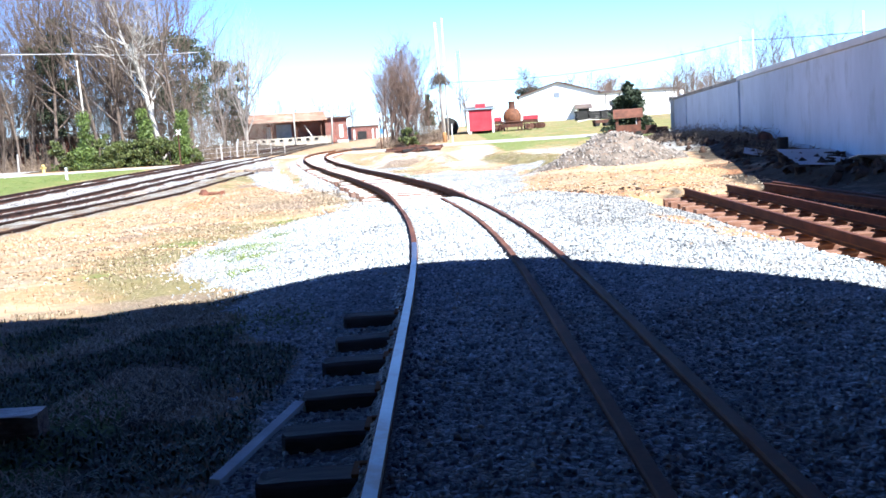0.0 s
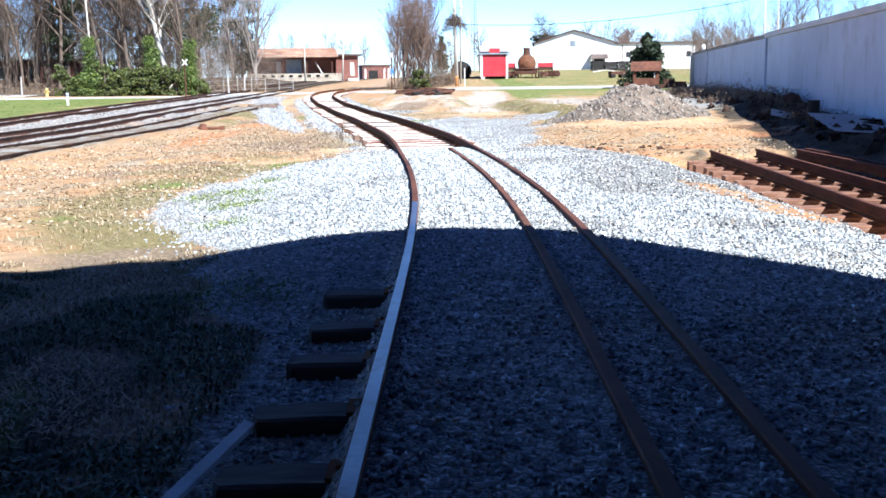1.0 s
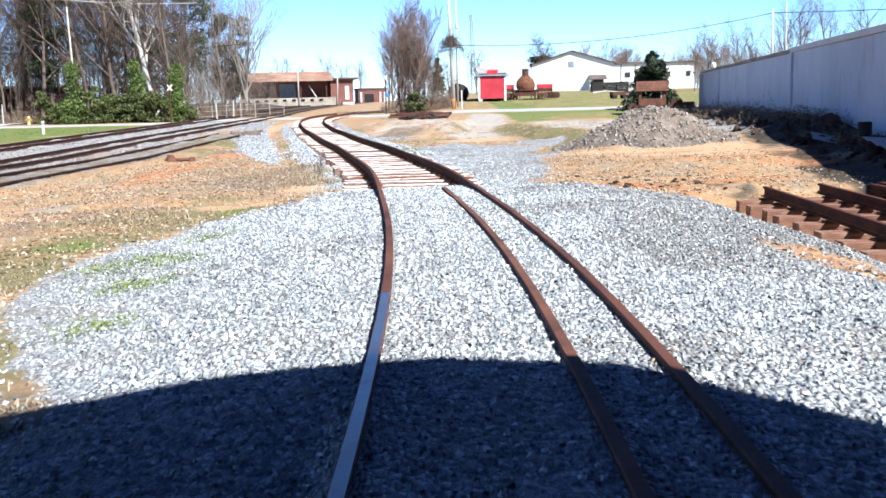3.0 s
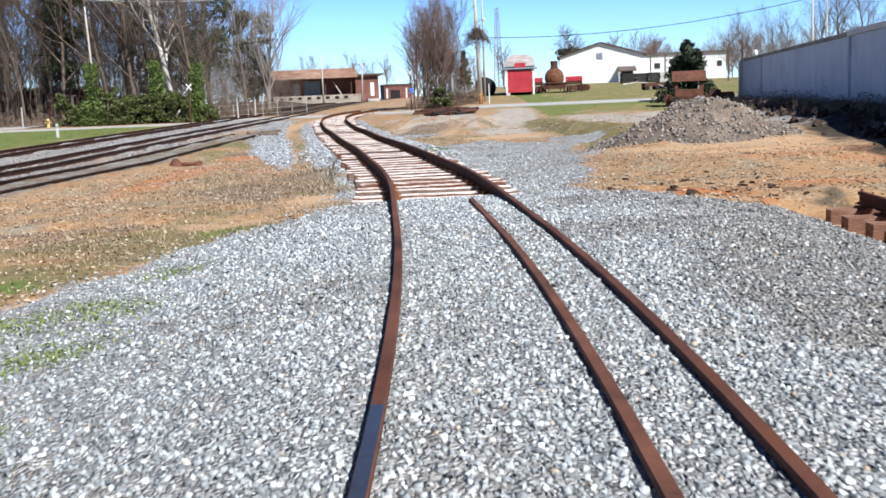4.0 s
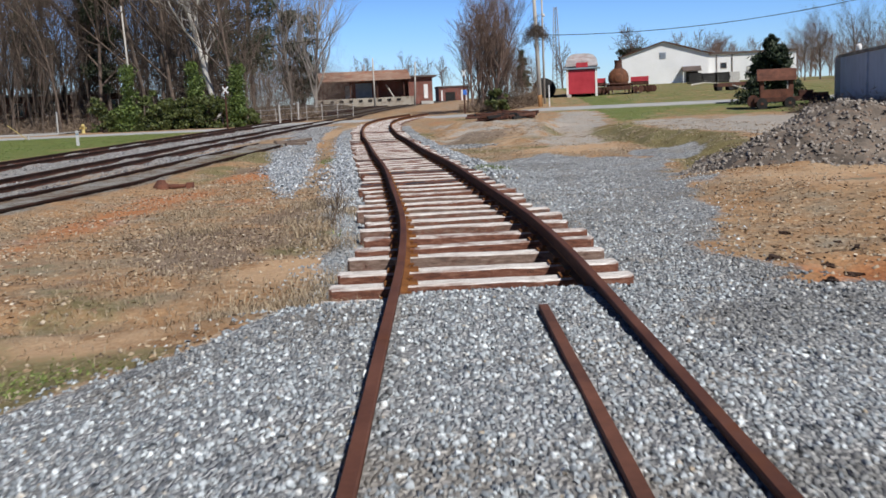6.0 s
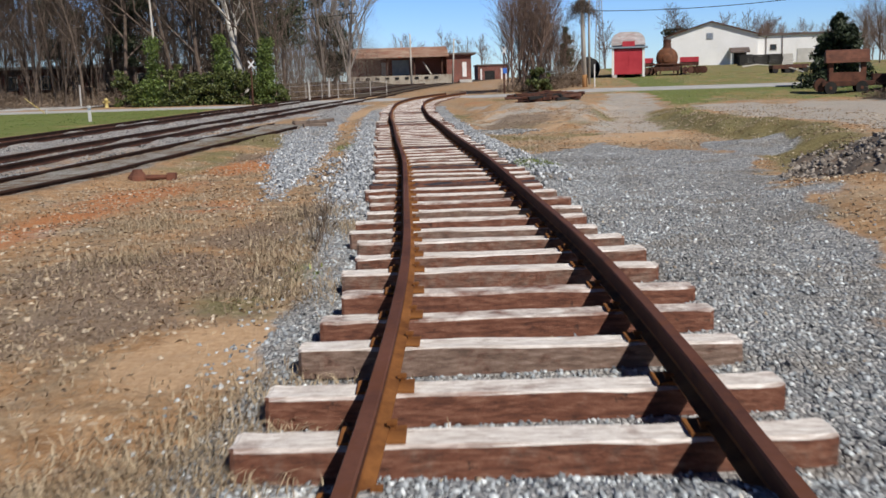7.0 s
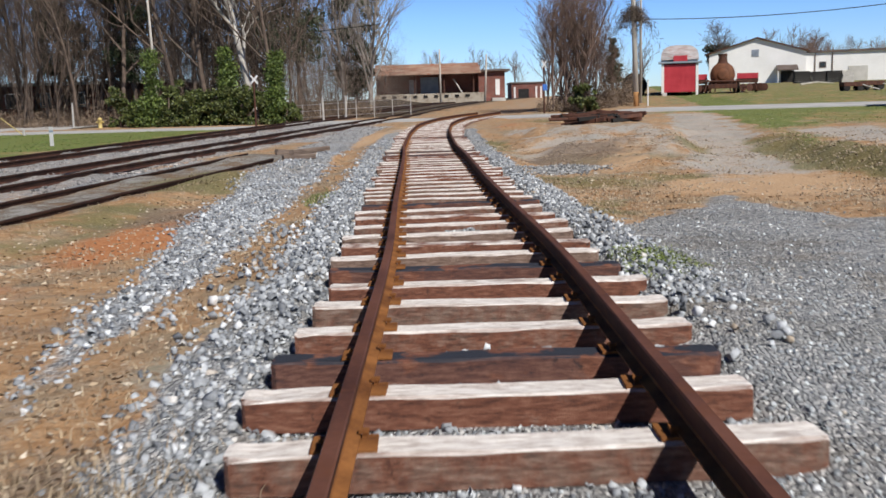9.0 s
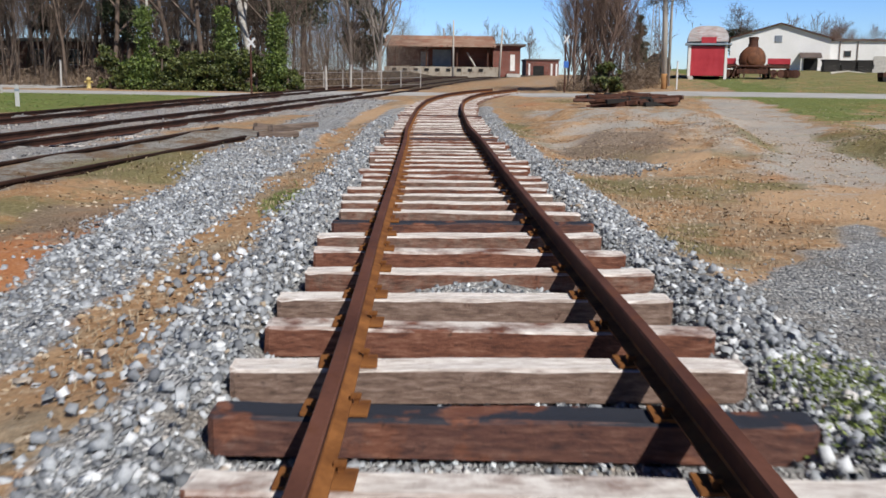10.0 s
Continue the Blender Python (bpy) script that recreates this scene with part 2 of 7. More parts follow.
    patches = np.maximum.reduce([blob(x, y, -3.15, 14.9, 0.6, 0.8), blob(x, y, -2.7, 15.2, 0.5, 0.5) * 0.8, blob(x, y, -4.2, 16.2, 0.8, 1.2) * 0.7, blob(x, y, -2.6, 13.5, 0.35, 0.35), blob(x, y, -2.4, 11.8, 0.3, 0.3), blob(x, y, -4.5, 12.9, 0.5, 0.5) * 0.6, blob(x, y, -0.9, 36.9, 0.42, 1.3, 10) * 1.2,
                                 blob(x, y, -2.5, 5.0, 0.9, 1.6) * 1.1, blob(x, y, -3.6, 7.6, 1.0, 1.3) * 1.1, blob(x, y, -1.7, 7.9, 0.5, 0.9), blob(x, y, -5.6, 53, 0.6, 4, 10) * 0.7, 
                                 blob(x, y, -2.6, 26.8, 0.6, 1.2) * 0.6, blob(x, y, -6.2, 44.4, 0.5, 2.6, 12) * 0.7])
    # grass beside the shed; the shed's shade is painted in with it
    shed_shade_grass = step(x + n * 1.2, -1.2, -1.9) * step(y + n * 2, 10.6, 9.0) * step(y, -20, -5) * (1.1 + n)
    green = np.clip(np.maximum.reduce([lawn, field, verge, shed_shade_grass * 0.3, step(patches + n * 0.9, 0.35, 0.8) * 0.9]), 0, 1)
    woods = step(y + n * 5, 97, 100) * step(x, -13, -16)
    green = green * (1 - woods)
    mid_r = np.interp(y, (44, 46, 60, 75, 86), (1.5, 1.6, 2.2, 2.9, 3.2))
    ramp = step(np.abs(x - mid_r) + n * 1.6, 1.8, 0.6) * step(y + n * 5, 44.5, 49) * step(y, 88, 82) * 0.85
    ramp = np.maximum(ramp, np.clip(np.maximum(blob(x, y, -2.6, 56, 1.3, 5.0) * 0.75, blob(x, y, -0.2, 61, 1.0, 5.0) * 0.6) + n * 1.4, 0, 1))
    ramp = np.maximum(ramp, np.clip(step(mound(x, y), 0.04, 0.2) * 0.55 + n * 1.2, 0, 1))
    ramp = np.maximum(ramp, step(edge_r + n * 1.5, 0.9, 1.9) * step(y + n * 6, 68, 62) * step(y, 36, 40) * step(wall_x(y) - x, 1.5, 3.0))
    # first term: rubble at the wall foot, with the wall's shade painted in
    rubble = np.clip(1.0 * step(wall_x(y) - x + n * 1.0, 3.6, 2.6) * step(y, 95, 80) + woods * 0.7 + shed_shade_grass * 0.95 + step(blob(x, y, 3.9, 22.4, 2.2, 1.4) + n * 2.2, 0.5, 0.9) * 0.6, 0, 1)
    ramp, rubble = np.maximum(ramp, old * 0.5), np.maximum(rubble, old * 0.62)
    return gravel, clay, green * (1 - ramp * 0.7), sand, ramp, rubble, olive


def gravel_darkness(x, y):
    """Darker gravel away from the rails on the yard side."""
    d = x - spur_x(np.clip(y, -12, 93))
    n = fbm(x * 0.7, y * 0.7, 51) - 0.5
    return np.clip(step(d + n * 2.0, 0.9, 2.6) * step(y + n * 5, 9, 15) * (0.25 + 0.75 * step(y + n * 5, 28, 21)) + 0.5 * step(n, 0.05, 0.2), 0, 1)


def thatch(x, y):
    """Matted dead grass on the dirt."""
    n, n2 = fbm(x * 1.1, y * 1.1, 53) - 0.5, fbm(x * 3.5, y * 3.5, 55) - 0.5
    g = cover(x, y)[0]
    t = np.maximum.reduce([blob(x, y, -4.2, 26.7, 1.5, 1.5), blob(x, y, -3.7, 25.1, 0.9, 0.8) * 0.9, blob(x, y, -3.6, 31.0, 0.8, 1.8) * 0.9, blob(x, y, -3.8, 28.9, 1.0, 1.2) * 0.75,
                           blob(x, y, -5.5, 20.5, 2.2, 2.6) * 0.6, blob(x, y, -5.4, 36.0, 1.0, 2.0) * 0.55, blob(x, y, -1.7, 53.5, 1.6, 3.0) * 0.9, blob(x, y, -3.0, 47.5, 0.8, 2.0) * 0.6,
                           blob(x, y, -3.0, 8.0, 2.6, 2.2) * 0.9, blob(x, y, -7.8, 42.5, 0.9, 2.2) * 0.7])
    return np.clip(t * 1.25 + n * 1.5 + n2 * 0.6 - 0.12, 0, 1) * (g < 0.5)


# ---------------------------------------------------------------- materials
def mat(name):
    m = bpy.data.materials.new(name)
    m.use_nodes = True
    nt = m.node_tree
    return m, nt, nt.nodes["Principled BSDF"]


def node(nt, kind, **props):
    n = nt.nodes.new("ShaderNode" + kind)
    for k, v in props.items():
        if k == "operation":
            n.operation = v
        elif k == "blend_type":
            n.blend_type = v
        elif k == "data_type":
            n.data_type = v
        elif k == "feature":
            n.feature = v
        elif k == "attribute_name":
            n.attribute_name = v
    return n


def noise_tex(nt, coord, scale, detail=4.0, rough=0.55):
    n = node(nt, "TexNoise")
    n.inputs["Scale"].default_value, n.inputs["Detail"].default_value, n.inputs["Roughness"].default_value = scale, detail, rough
    nt.links.new(coord, n.inputs["Vector"])
    return n.outputs["Fac"]


def ramp(nt, fac, stops):
    n = node(nt, "ValToRGB")
    els = n.color_ramp.elements
    while len(els) < len(stops):
        els.new(0.5)
    for e, (p, c) in zip(els, stops):
        e.position, e.color = p, (*c, 1) if len(c) == 3 else c
    nt.links.new(fac, n.inputs[0])
    return n.outputs[0]


def mix(nt, fac, a, b, how="MIX"):
    n = node(nt, "MixRGB", blend_type=how)
    for s, v in zip(n.inputs, (fac, a, b)):
        if isinstance(v, (int, float)):
            s.default_value = v
        elif isinstance(v, tuple):
            s.default_value = (*v, 1)
        else:
            nt.links.new(v, s)
    return n.outputs[0]


def calc(nt, op, a, b=0.0, c=0.0):
    n = node(nt, "Math", operation=op)
    for s, v in zip(n.inputs, (a, b, c)):
        if isinstance(v, (int, float)):
            s.default_value = v
        else:
            nt.links.new(v, s)
    return n.outputs[0]


def bump(nt, bsdf, height, dist, strength=1.0):
    n = node(nt, "Bump")
    n.inputs["Strength"].default_value, n.inputs["Distance"].default_value = strength, dist
    nt.links.new(height, n.inputs["Height"])
    nt.links.new(n.outputs[0], bsdf.inputs["Normal"])


def worn(name, dark, light, scale=3.0, rough=0.75, metal=0.0, grain=40.0, relief=0.004, spots=None, by_object=False, stretch=None):
    """A surface with two scales of variation: broad stains and fine grain."""
    m, nt, b = mat(name)
    tc = node(nt, "TexCoord").outputs["Object"]
    if stretch:
        mp = node(nt, "Mapping")
        mp.inputs["Scale"].default_value = stretch
        nt.links.new(tc, mp.inputs[0])
        tc = mp.outputs[0]
    if by_object:
        oi = node(nt, "ObjectInfo")
        add = node(nt, "VectorMath", operation="ADD")
        sc = calc(nt, "MULTIPLY", oi.outputs["Random"], 37.0)
        nt.links.new(tc, add.inputs[0])
        nt.links.new(sc, add.inputs[1])
        tc = add.outputs[0]
    big, fine = noise_tex(nt, tc, scale, 5), noise_tex(nt, tc, grain, 3)
    f = calc(nt, "ADD", calc(nt, "MULTIPLY", big, 0.75), calc(nt, "MULTIPLY", fine, 0.25))
    col = ramp(nt, f, ((0.32, dark), (0.68, light)))
    if spots:
        col = mix(nt, ramp(nt, noise_tex(nt, tc, scale * 2.7, 6, 0.7), ((0.52, (0, 0, 0)), (0.66, (1, 1, 1)))), col, spots)
    nt.links.new(col, b.inputs["Base Color"])
    b.inputs["Roughness"].default_value, b.inputs["Metallic"].default_value = rough, metal
    bump(nt, b, f, relief)
    return m


def ground_material():
    m, nt, b = mat("ground")
    geo = node(nt, "NewGeometry").outputs["Position"]

    def attr(n):
        return node(nt, "Attribute", attribute_name=n).outputs["Fac"]
    n_mid, n_fine, n_big, n_low = noise_tex(nt, geo, 2.3, 6, 0.65), noise_tex(nt, geo, 26, 4, 0.7), noise_tex(nt, geo, 0.35, 4), noise_tex(nt, geo, 0.9, 5, 0.6)

    def ragged(a, amount=0.7):
        wob = calc(nt, "ADD", calc(nt, "ADD", calc(nt, "MULTIPLY", n_mid, 0.5), calc(nt, "MULTIPLY", n_fine, 0.45)), calc(nt, "MULTIPLY", n_low, 0.45))
        v = calc(nt, "ADD", a, calc(nt, "MULTIPLY", calc(nt, "SUBTRACT", wob, 0.7), amount * 1.5))
        n = node(nt, "MapRange")
        n.interpolation_type = "SMOOTHSTEP"
        n.inputs["From Min"].default_value, n.inputs["From Max"].default_value = 0.28, 0.74
        nt.links.new(v, n.inputs["Value"])
        return n.outputs[0]
    n_grit = noise_tex(nt, geo, 75, 3, 0.7)
    base = ramp(nt, n_mid, ((0.28, (0.117, 0.065, 0.033)), (0.42, (0.324, 0.190, 0.096)), (0.52, (0.468, 0.300, 0.163)), (0.62, (0.288, 0.194, 0.115)), (0.74, (0.180, 0.134, 0.063))))
    warm = ramp(nt, n_fine, ((0.3, (0.180, 0.089, 0.041)), (0.5, (0.378, 0.215, 0.104)), (0.7, (0.576, 0.397, 0.237))))
    col = mix(nt, ramp(nt, n_big, ((0.4, (0.25, 0.25, 0.25)), (0.62, (0.75, 0.75, 0.75)))), base, warm)
    col = mix(nt, ramp(nt, n_low, ((0.46, (0, 0, 0)), (0.62, (0.75, 0.75, 0.75)))), col, ramp(nt, n_fine, ((0.3, (0.16, 0.135, 0.095)), (0.7, (0.38, 0.33, 0.24)))))
    litter = noise_tex(nt, geo, 6.5, 6, 0.75)
    col = mix(nt, ramp(nt, litter, ((0.53, (0, 0, 0)), (0.66, (0.6, 0.6, 0.6)))), col, ramp(nt, n_grit, ((0.35, (0.11, 0.085, 0.055)), (0.65, (0.26, 0.20, 0.13)))))
    col = mix(nt, ramp(nt, litter, ((0.36, (0.7, 0.7, 0.7)), (0.44, (0, 0, 0)))), col, ramp(nt, n_grit, ((0.35, (0.40, 0.29, 0.18)), (0.65, (0.72, 0.60, 0.44)))))
    col = mix(nt, 0.55, col, ramp(nt, n_grit, ((0.3, (0.2, 0.2, 0.2)), (0.7, (0.8, 0.8, 0.8)))), "OVERLAY")
    peb = node(nt, "TexVoronoi")
    peb.inputs["Scale"].default_value = 11.0
    nt.links.new(geo, peb.inputs["Vector"])
    ps = node(nt, "SeparateColor")
    nt.links.new(peb.outputs["Color"], ps.inputs[0])
    pick = calc(nt, "MULTIPLY", calc(nt, "GREATER_THAN", ps.outputs[0], 0.72), calc(nt, "LESS_THAN", peb.outputs["Distance"], 0.30))
    col = mix(nt, calc(nt, "MULTIPLY", pick, 0.42), col, ramp(nt, ps.outputs[1], ((0.0, (0.20, 0.14, 0.09)), (0.5, (0.52, 0.42, 0.30)), (1.0, (0.74, 0.68, 0.58)))))
    vor = node(nt, "TexVoronoi")
    vor.inputs["Scale"].default_value = 29.0
    nt.links.new(geo, vor.inputs["Vector"])
    edge = node(nt, "TexVoronoi", feature="DISTANCE_TO_EDGE")
    edge.inputs["Scale"].default_value = 29.0
    nt.links.new(geo, edge.inputs["Vector"])
    shade = node(nt, "SeparateColor")
    nt.links.new(vor.outputs["Color"], shade.inputs[0])
    stone = ramp(nt, shade.outputs[0], ((0.0, (0.26, 0.272, 0.28)), (0.4, (0.43, 0.45, 0.465)), (0.75, (0.60, 0.615, 0.62)), (1.0, (0.80, 0.80, 0.79))))
    # shade in the crevices between stones, multiplied into the colour
    crevice_shade = ramp(nt, edge.outputs["Distance"], ((0.0, (0.55, 0.55, 0.55)), (0.10, (1, 1, 1))))
    stone = mix(nt, 1.0, stone, crevice_shade, "MULTIPLY")
    g, c, gr, sd, rp, rb, ol = (attr(k) for k in ("gravel", "clay", "green", "sand", "ramp", "rubble", "olive"))
    # near-black rubble tone, also used as painted shade by the shed and wall
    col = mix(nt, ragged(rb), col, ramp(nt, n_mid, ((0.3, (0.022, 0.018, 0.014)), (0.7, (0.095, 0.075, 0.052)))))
    col = mix(nt, calc(nt, "MULTIPLY", ragged(sd, 1.0), 0.9), col, ramp(nt, n_fine, ((0.3, (0.40, 0.25, 0.135)), (0.7, (0.62, 0.44, 0.28)))))
    col = mix(nt, calc(nt, "MULTIPLY", ragged(c, 1.2), 0.85), col, ramp(nt, n_fine, ((0.3, (0.28, 0.085, 0.03)), (0.5, (0.45, 0.18, 0.07)), (0.7, (0.56, 0.28, 0.13)))))
    col = mix(nt, calc(nt, "MULTIPLY", ragged(rp, 1.7), 0.68), col, ramp(nt, n_fine, ((0.3, (0.29, 0.295, 0.28)), (0.7, (0.52, 0.52, 0.50)))))
    col = mix(nt, calc(nt, "MULTIPLY", ragged(ol, 1.3), 0.85), col, ramp(nt, n_fine, ((0.3, (0.075, 0.068, 0.03)), (0.5, (0.16, 0.15, 0.06)), (0.72, (0.33, 0.28, 0.15)))))
    col = mix(nt, calc(nt, "MULTIPLY", ragged(gr, 1.0), 0.85), col, ramp(nt, n_fine, ((0.3, (0.06, 0.105, 0.02)), (0.55, (0.125, 0.185, 0.042)), (0.75, (0.24, 0.265, 0.09)))))
    gm = ragged(g, 0.8)
    stone = mix(nt, ramp(nt, n_low, ((0.5, (0, 0, 0)), (0.68, (0.55, 0.55, 0.55)))), stone, ramp(nt, n_fine, ((0.3, (0.20, 0.16, 0.11)), (0.7, (0.48, 0.42, 0.34)))))
    # this mask makes the stone about a quarter darker
    stone = mix(nt, attr("dirty"), stone, mix(nt, 1.0, stone, (0.74, 0.73, 0.71), "MULTIPLY"))
    col = mix(nt, calc(nt, "MULTIPLY", ragged(attr("thatch"), 1.0), 0.85), col, ramp(nt, n_fine, ((0.3, (0.09, 0.062, 0.045)), (0.5, (0.215, 0.16, 0.115)), (0.7, (0.37, 0.29, 0.22)))))
    col = mix(nt, gm, col, stone)
    nt.links.new(col, b.inputs["Base Color"])
    b.inputs["Roughness"].default_value = 0.9
    b.inputs["Specular IOR Level"].default_value = 0.25
    h = mix(nt, gm, calc(nt, "ADD", calc(nt, "MULTIPLY", n_fine, 0.6), calc(nt, "MULTIPLY", n_mid, 0.8)), ramp(nt, edge.outputs["Distance"], ((0, (0, 0, 0)), (0.35, (1, 1, 1)))))
    bump(nt, b, h, 0.03, 0.9)
    return m


def stone_material(name, k):
    m, nt, b = mat(name)
    geo = node(nt, "NewGeometry")
    r = geo.outputs["Random Per Island"]
    oi = node(nt, "ObjectInfo").outputs["Random"]
    f = calc(nt, "FRACT", calc(nt, "ADD", r, oi))
    col = ramp(nt, f, ((0.0, (0.17, 0.178, 0.19)), (0.35, (0.33, 0.342, 0.355)), (0.65, (0.46, 0.472, 0.482)), (0.84, (0.60, 0.61, 0.615)), (0.96, (0.86, 0.86, 0.85)), (1.0, (0.44, 0.33, 0.22))))
    n = noise_tex(nt, geo.outputs["Position"], 60, 4, 0.7)
    col = mix(nt, 0.35, col, ramp(nt, n, ((0.3, (0.16, 0.16, 0.16)), (0.7, (0.66, 0.66, 0.66)))), "OVERLAY")
    col = mix(nt, 1.0, col, k, "MULTIPLY")
    nt.links.new(col, b.inputs["Base Color"])
    b.inputs["Roughness"].default_value = 0.72
    bump(nt, b, n, 0.004)
    return m


def tie_material(name, bias, tarred=0.0, red=0.0):
    """Weathered hardwood: worn silvery top, dusty to red-brown sides, tar left on some. bias: how much of the top is bare; red: how much creosote colour is left."""
    m, nt, b = mat(name)
    tc = node(nt, "TexCoord").outputs["Object"]
    rnd = node(nt, "ObjectInfo").outputs["Random"]
    mp = node(nt, "Mapping")
    mp.inputs["Scale"].default_value = (1.6, 8.0, 8.0)
    sh = node(nt, "VectorMath", operation="ADD")
    nt.links.new(tc, sh.inputs[0])
    nt.links.new(calc(nt, "MULTIPLY", rnd, 53.0), sh.inputs[1])
    nt.links.new(sh.outputs[0], mp.inputs[0])
    grain, stain, mottle = noise_tex(nt, mp.outputs[0], 5, 6, 0.7), noise_tex(nt, sh.outputs[0], 3.2, 4), noise_tex(nt, sh.outputs[0], 9.0, 5, 0.7)
    tone = calc(nt, "FRACT", calc(nt, "MULTIPLY", rnd, 5.13))
    brown = ramp(nt, grain, ((0.3, (0.050, 0.018, 0.011)), (0.5, (0.165, 0.060, 0.034)), (0.72, (0.30, 0.15, 0.098))))
    dusty = ramp(nt, grain, ((0.3, (0.075, 0.048, 0.036)), (0.5, (0.19, 0.125, 0.095)), (0.72, (0.34, 0.255, 0.21))))
    fade = calc(nt, "ADD", calc(nt, "ADD", calc(nt, "MULTIPLY", tone, 0.5), -red), calc(nt, "MULTIPLY", mottle, 0.9))
    side = mix(nt, ramp(nt, fade, ((0.48, (0, 0, 0)), (0.74, (1, 1, 1)))), brown, dusty)
    side = mix(nt, ramp(nt, mottle, ((0.30, (0.8, 0.8, 0.8)), (0.39, (0, 0, 0)))), side, (0.020, 0.011, 0.008))
    silver = ramp(nt, grain, ((0.28, (0.26, 0.19, 0.16)), (0.40, (0.56, 0.50, 0.46)), (0.60, (0.88, 0.85, 0.81))))
    up = node(nt, "SeparateXYZ")
    nt.links.new(node(nt, "NewGeometry").outputs["True Normal"], up.inputs[0])
    topness = ramp(nt, up.outputs["Z"], ((0.55, (0, 0, 0)), (0.8, (1, 1, 1))))
    worn_off = calc(nt, "ADD", calc(nt, "ADD", calc(nt, "MULTIPLY", stain, 0.7), calc(nt, "MULTIPLY", mottle, 0.3)), calc(nt, "ADD", calc(nt, "MULTIPLY", tone, 0.12), bias))
    bare = ramp(nt, worn_off, ((0.40, (0.0, 0.0, 0.0)), (0.58, (1, 1, 1))))
    col = mix(nt, mix(nt, 1.0, topness, bare, "MULTIPLY"), side, silver)
    if tarred:
        patch = ramp(nt, calc(nt, "ADD", stain, tarred), ((0.46, (0, 0, 0)), (0.52, (1, 1, 1))))
        col = mix(nt, mix(nt, 1.0, patch, mix(nt, 0.35, topness, (1, 1, 1)), "MULTIPLY"), col, (0.020, 0.024, 0.036))
    nt.links.new(col, b.inputs["Base Color"])
    b.inputs["Roughness"].default_value = 0.8
    bump(nt, b, calc(nt, "ADD", grain, calc(nt, "MULTIPLY", mottle, 0.4)), 0.010)
    return m


def litter_material():
    m, nt, b = mat("litter")
    r = node(nt, "NewGeometry").outputs["Random Per Island"]
    nt.links.new(ramp(nt, r, ((0.0, (0.10, 0.07, 0.045)), (0.35, (0.20, 0.135, 0.085)), (0.6, (0.36, 0.25, 0.15)), (0.85, (0.48, 0.38, 0.26)), (1.0, (0.66, 0.59, 0.48)))), b.inputs["Base Color"])
    b.inputs["Roughness"].default_value = 0.85
    return m


def leaf_material(name, dark, light):
    m, nt, b = mat(name)
    r = node(nt, "NewGeometry").outputs["Random Per Island"]
    nt.links.new(ramp(nt, r, ((0.0, dark), (1.0, light))), b.inputs["Base Color"])
    b.inputs["Roughness"].default_value = 0.6
    return m


def brick_material():
    m, nt, b = mat("brick_wall")
    tc = node(nt, "TexCoord").outputs["Object"]
    br = node(nt, "TexBrick")
    br.inputs["Scale"].default_value = 1.0
    br.inputs["Brick Width"].default_value, br.inputs["Row Height"].default_value, br.inputs["Mortar Size"].default_value = 0.22, 0.075, 0.01
    br.inputs["Color1"].default_value, br.inputs["Color2"].default_value, br.inputs["Mortar"].default_value = (0.20, 0.048, 0.034, 1), (0.30, 0.09, 0.06, 1), (0.26, 0.20, 0.17, 1)
    mp = node(nt, "Mapping")
    mp.inputs["Rotation"].default_value = (radians(90), 0, 0)
    nt.links.new(tc, mp.inputs[0])
    nt.links.new(mp.outputs[0], br.inputs["Vector"])
    st = ramp(nt, noise_tex(nt, tc, 0.6, 5), ((0.3, (0.5, 0.5, 0.5)), (0.7, (1, 1, 1))))
    nt.links.new(mix(nt, 1.0, br.outputs["Color"], st, "MULTIPLY"), b.inputs["Base Color"])
    b.inputs["Roughness"].default_value = 0.9
    bump(nt, b, br.outputs["Fac"], -0.006)
    return m


GROUND, BRICK = ground_material(), brick_material()
TIE, TIE_BROWN, TIE_TAR = tie_material("tie_wood", 0.10, red=0.08), tie_material("brown_tie_wood", -0.01, red=0.22), tie_material("tarred_tie_wood", -0.16, 0.06, 0.3)
STONE, BALLAST = stone_material("crushed_stone", (1.0, 1.07, 1.11)), stone_material("ballast_stone", (0.90, 0.945, 0.99))
STONE_DARK = stone_material("darker_crushed_stone", (0.70, 0.70, 0.69))
OLD_BALLAST = stone_material("old_ballast", (0.66, 0.63, 0.60))
RAIL = worn("rusted_rail", (0.036, 0.013, 0.008), (0.125, 0.046, 0.023), 2.5, 0.8, 0.0, 30, 0.002, (0.085, 0.030, 0.013))
RAIL_FOOT = worn("rusted_rail_foot", (0.10, 0.036, 0.012), (0.32, 0.135, 0.042), 4, 0.85, 0.0, 40, 0.003)
BLACKENED = worn("blackened_rail", (0.014, 0.008, 0.006), (0.062, 0.030, 0.020), 2.0, 0.75, 0.0, 30, 0.002)
RAIL_TOP = worn("rail_running_face", (0.060, 0.024, 0.017), (0.165, 0.070, 0.046), 1.2, 0.7, 0.0, 30, 0.001, (0.13, 0.05, 0.026))
RAIL_SHINE = worn("polished_running_face", (0.16, 0.14, 0.135), (0.34, 0.32, 0.31), 1.2, 0.3, 0.9, 30, 0.0006, (0.20, 0.12, 0.09))
for m_ in (RAIL, RAIL_TOP, RAIL_FOOT, BLACKENED):
    m_.node_tree.nodes["Principled BSDF"].inputs["Specular IOR Level"].default_value = 0.2
RUST = worn("rust", (0.10, 0.03, 0.012), (0.30, 0.105, 0.035), 3, 0.85, 0.0, 30, 0.004)
RUST_MID = worn("brown_rust", (0.06, 0.022, 0.013), (0.19, 0.072, 0.042), 2.5, 0.85, 0.0, 30, 0.004)
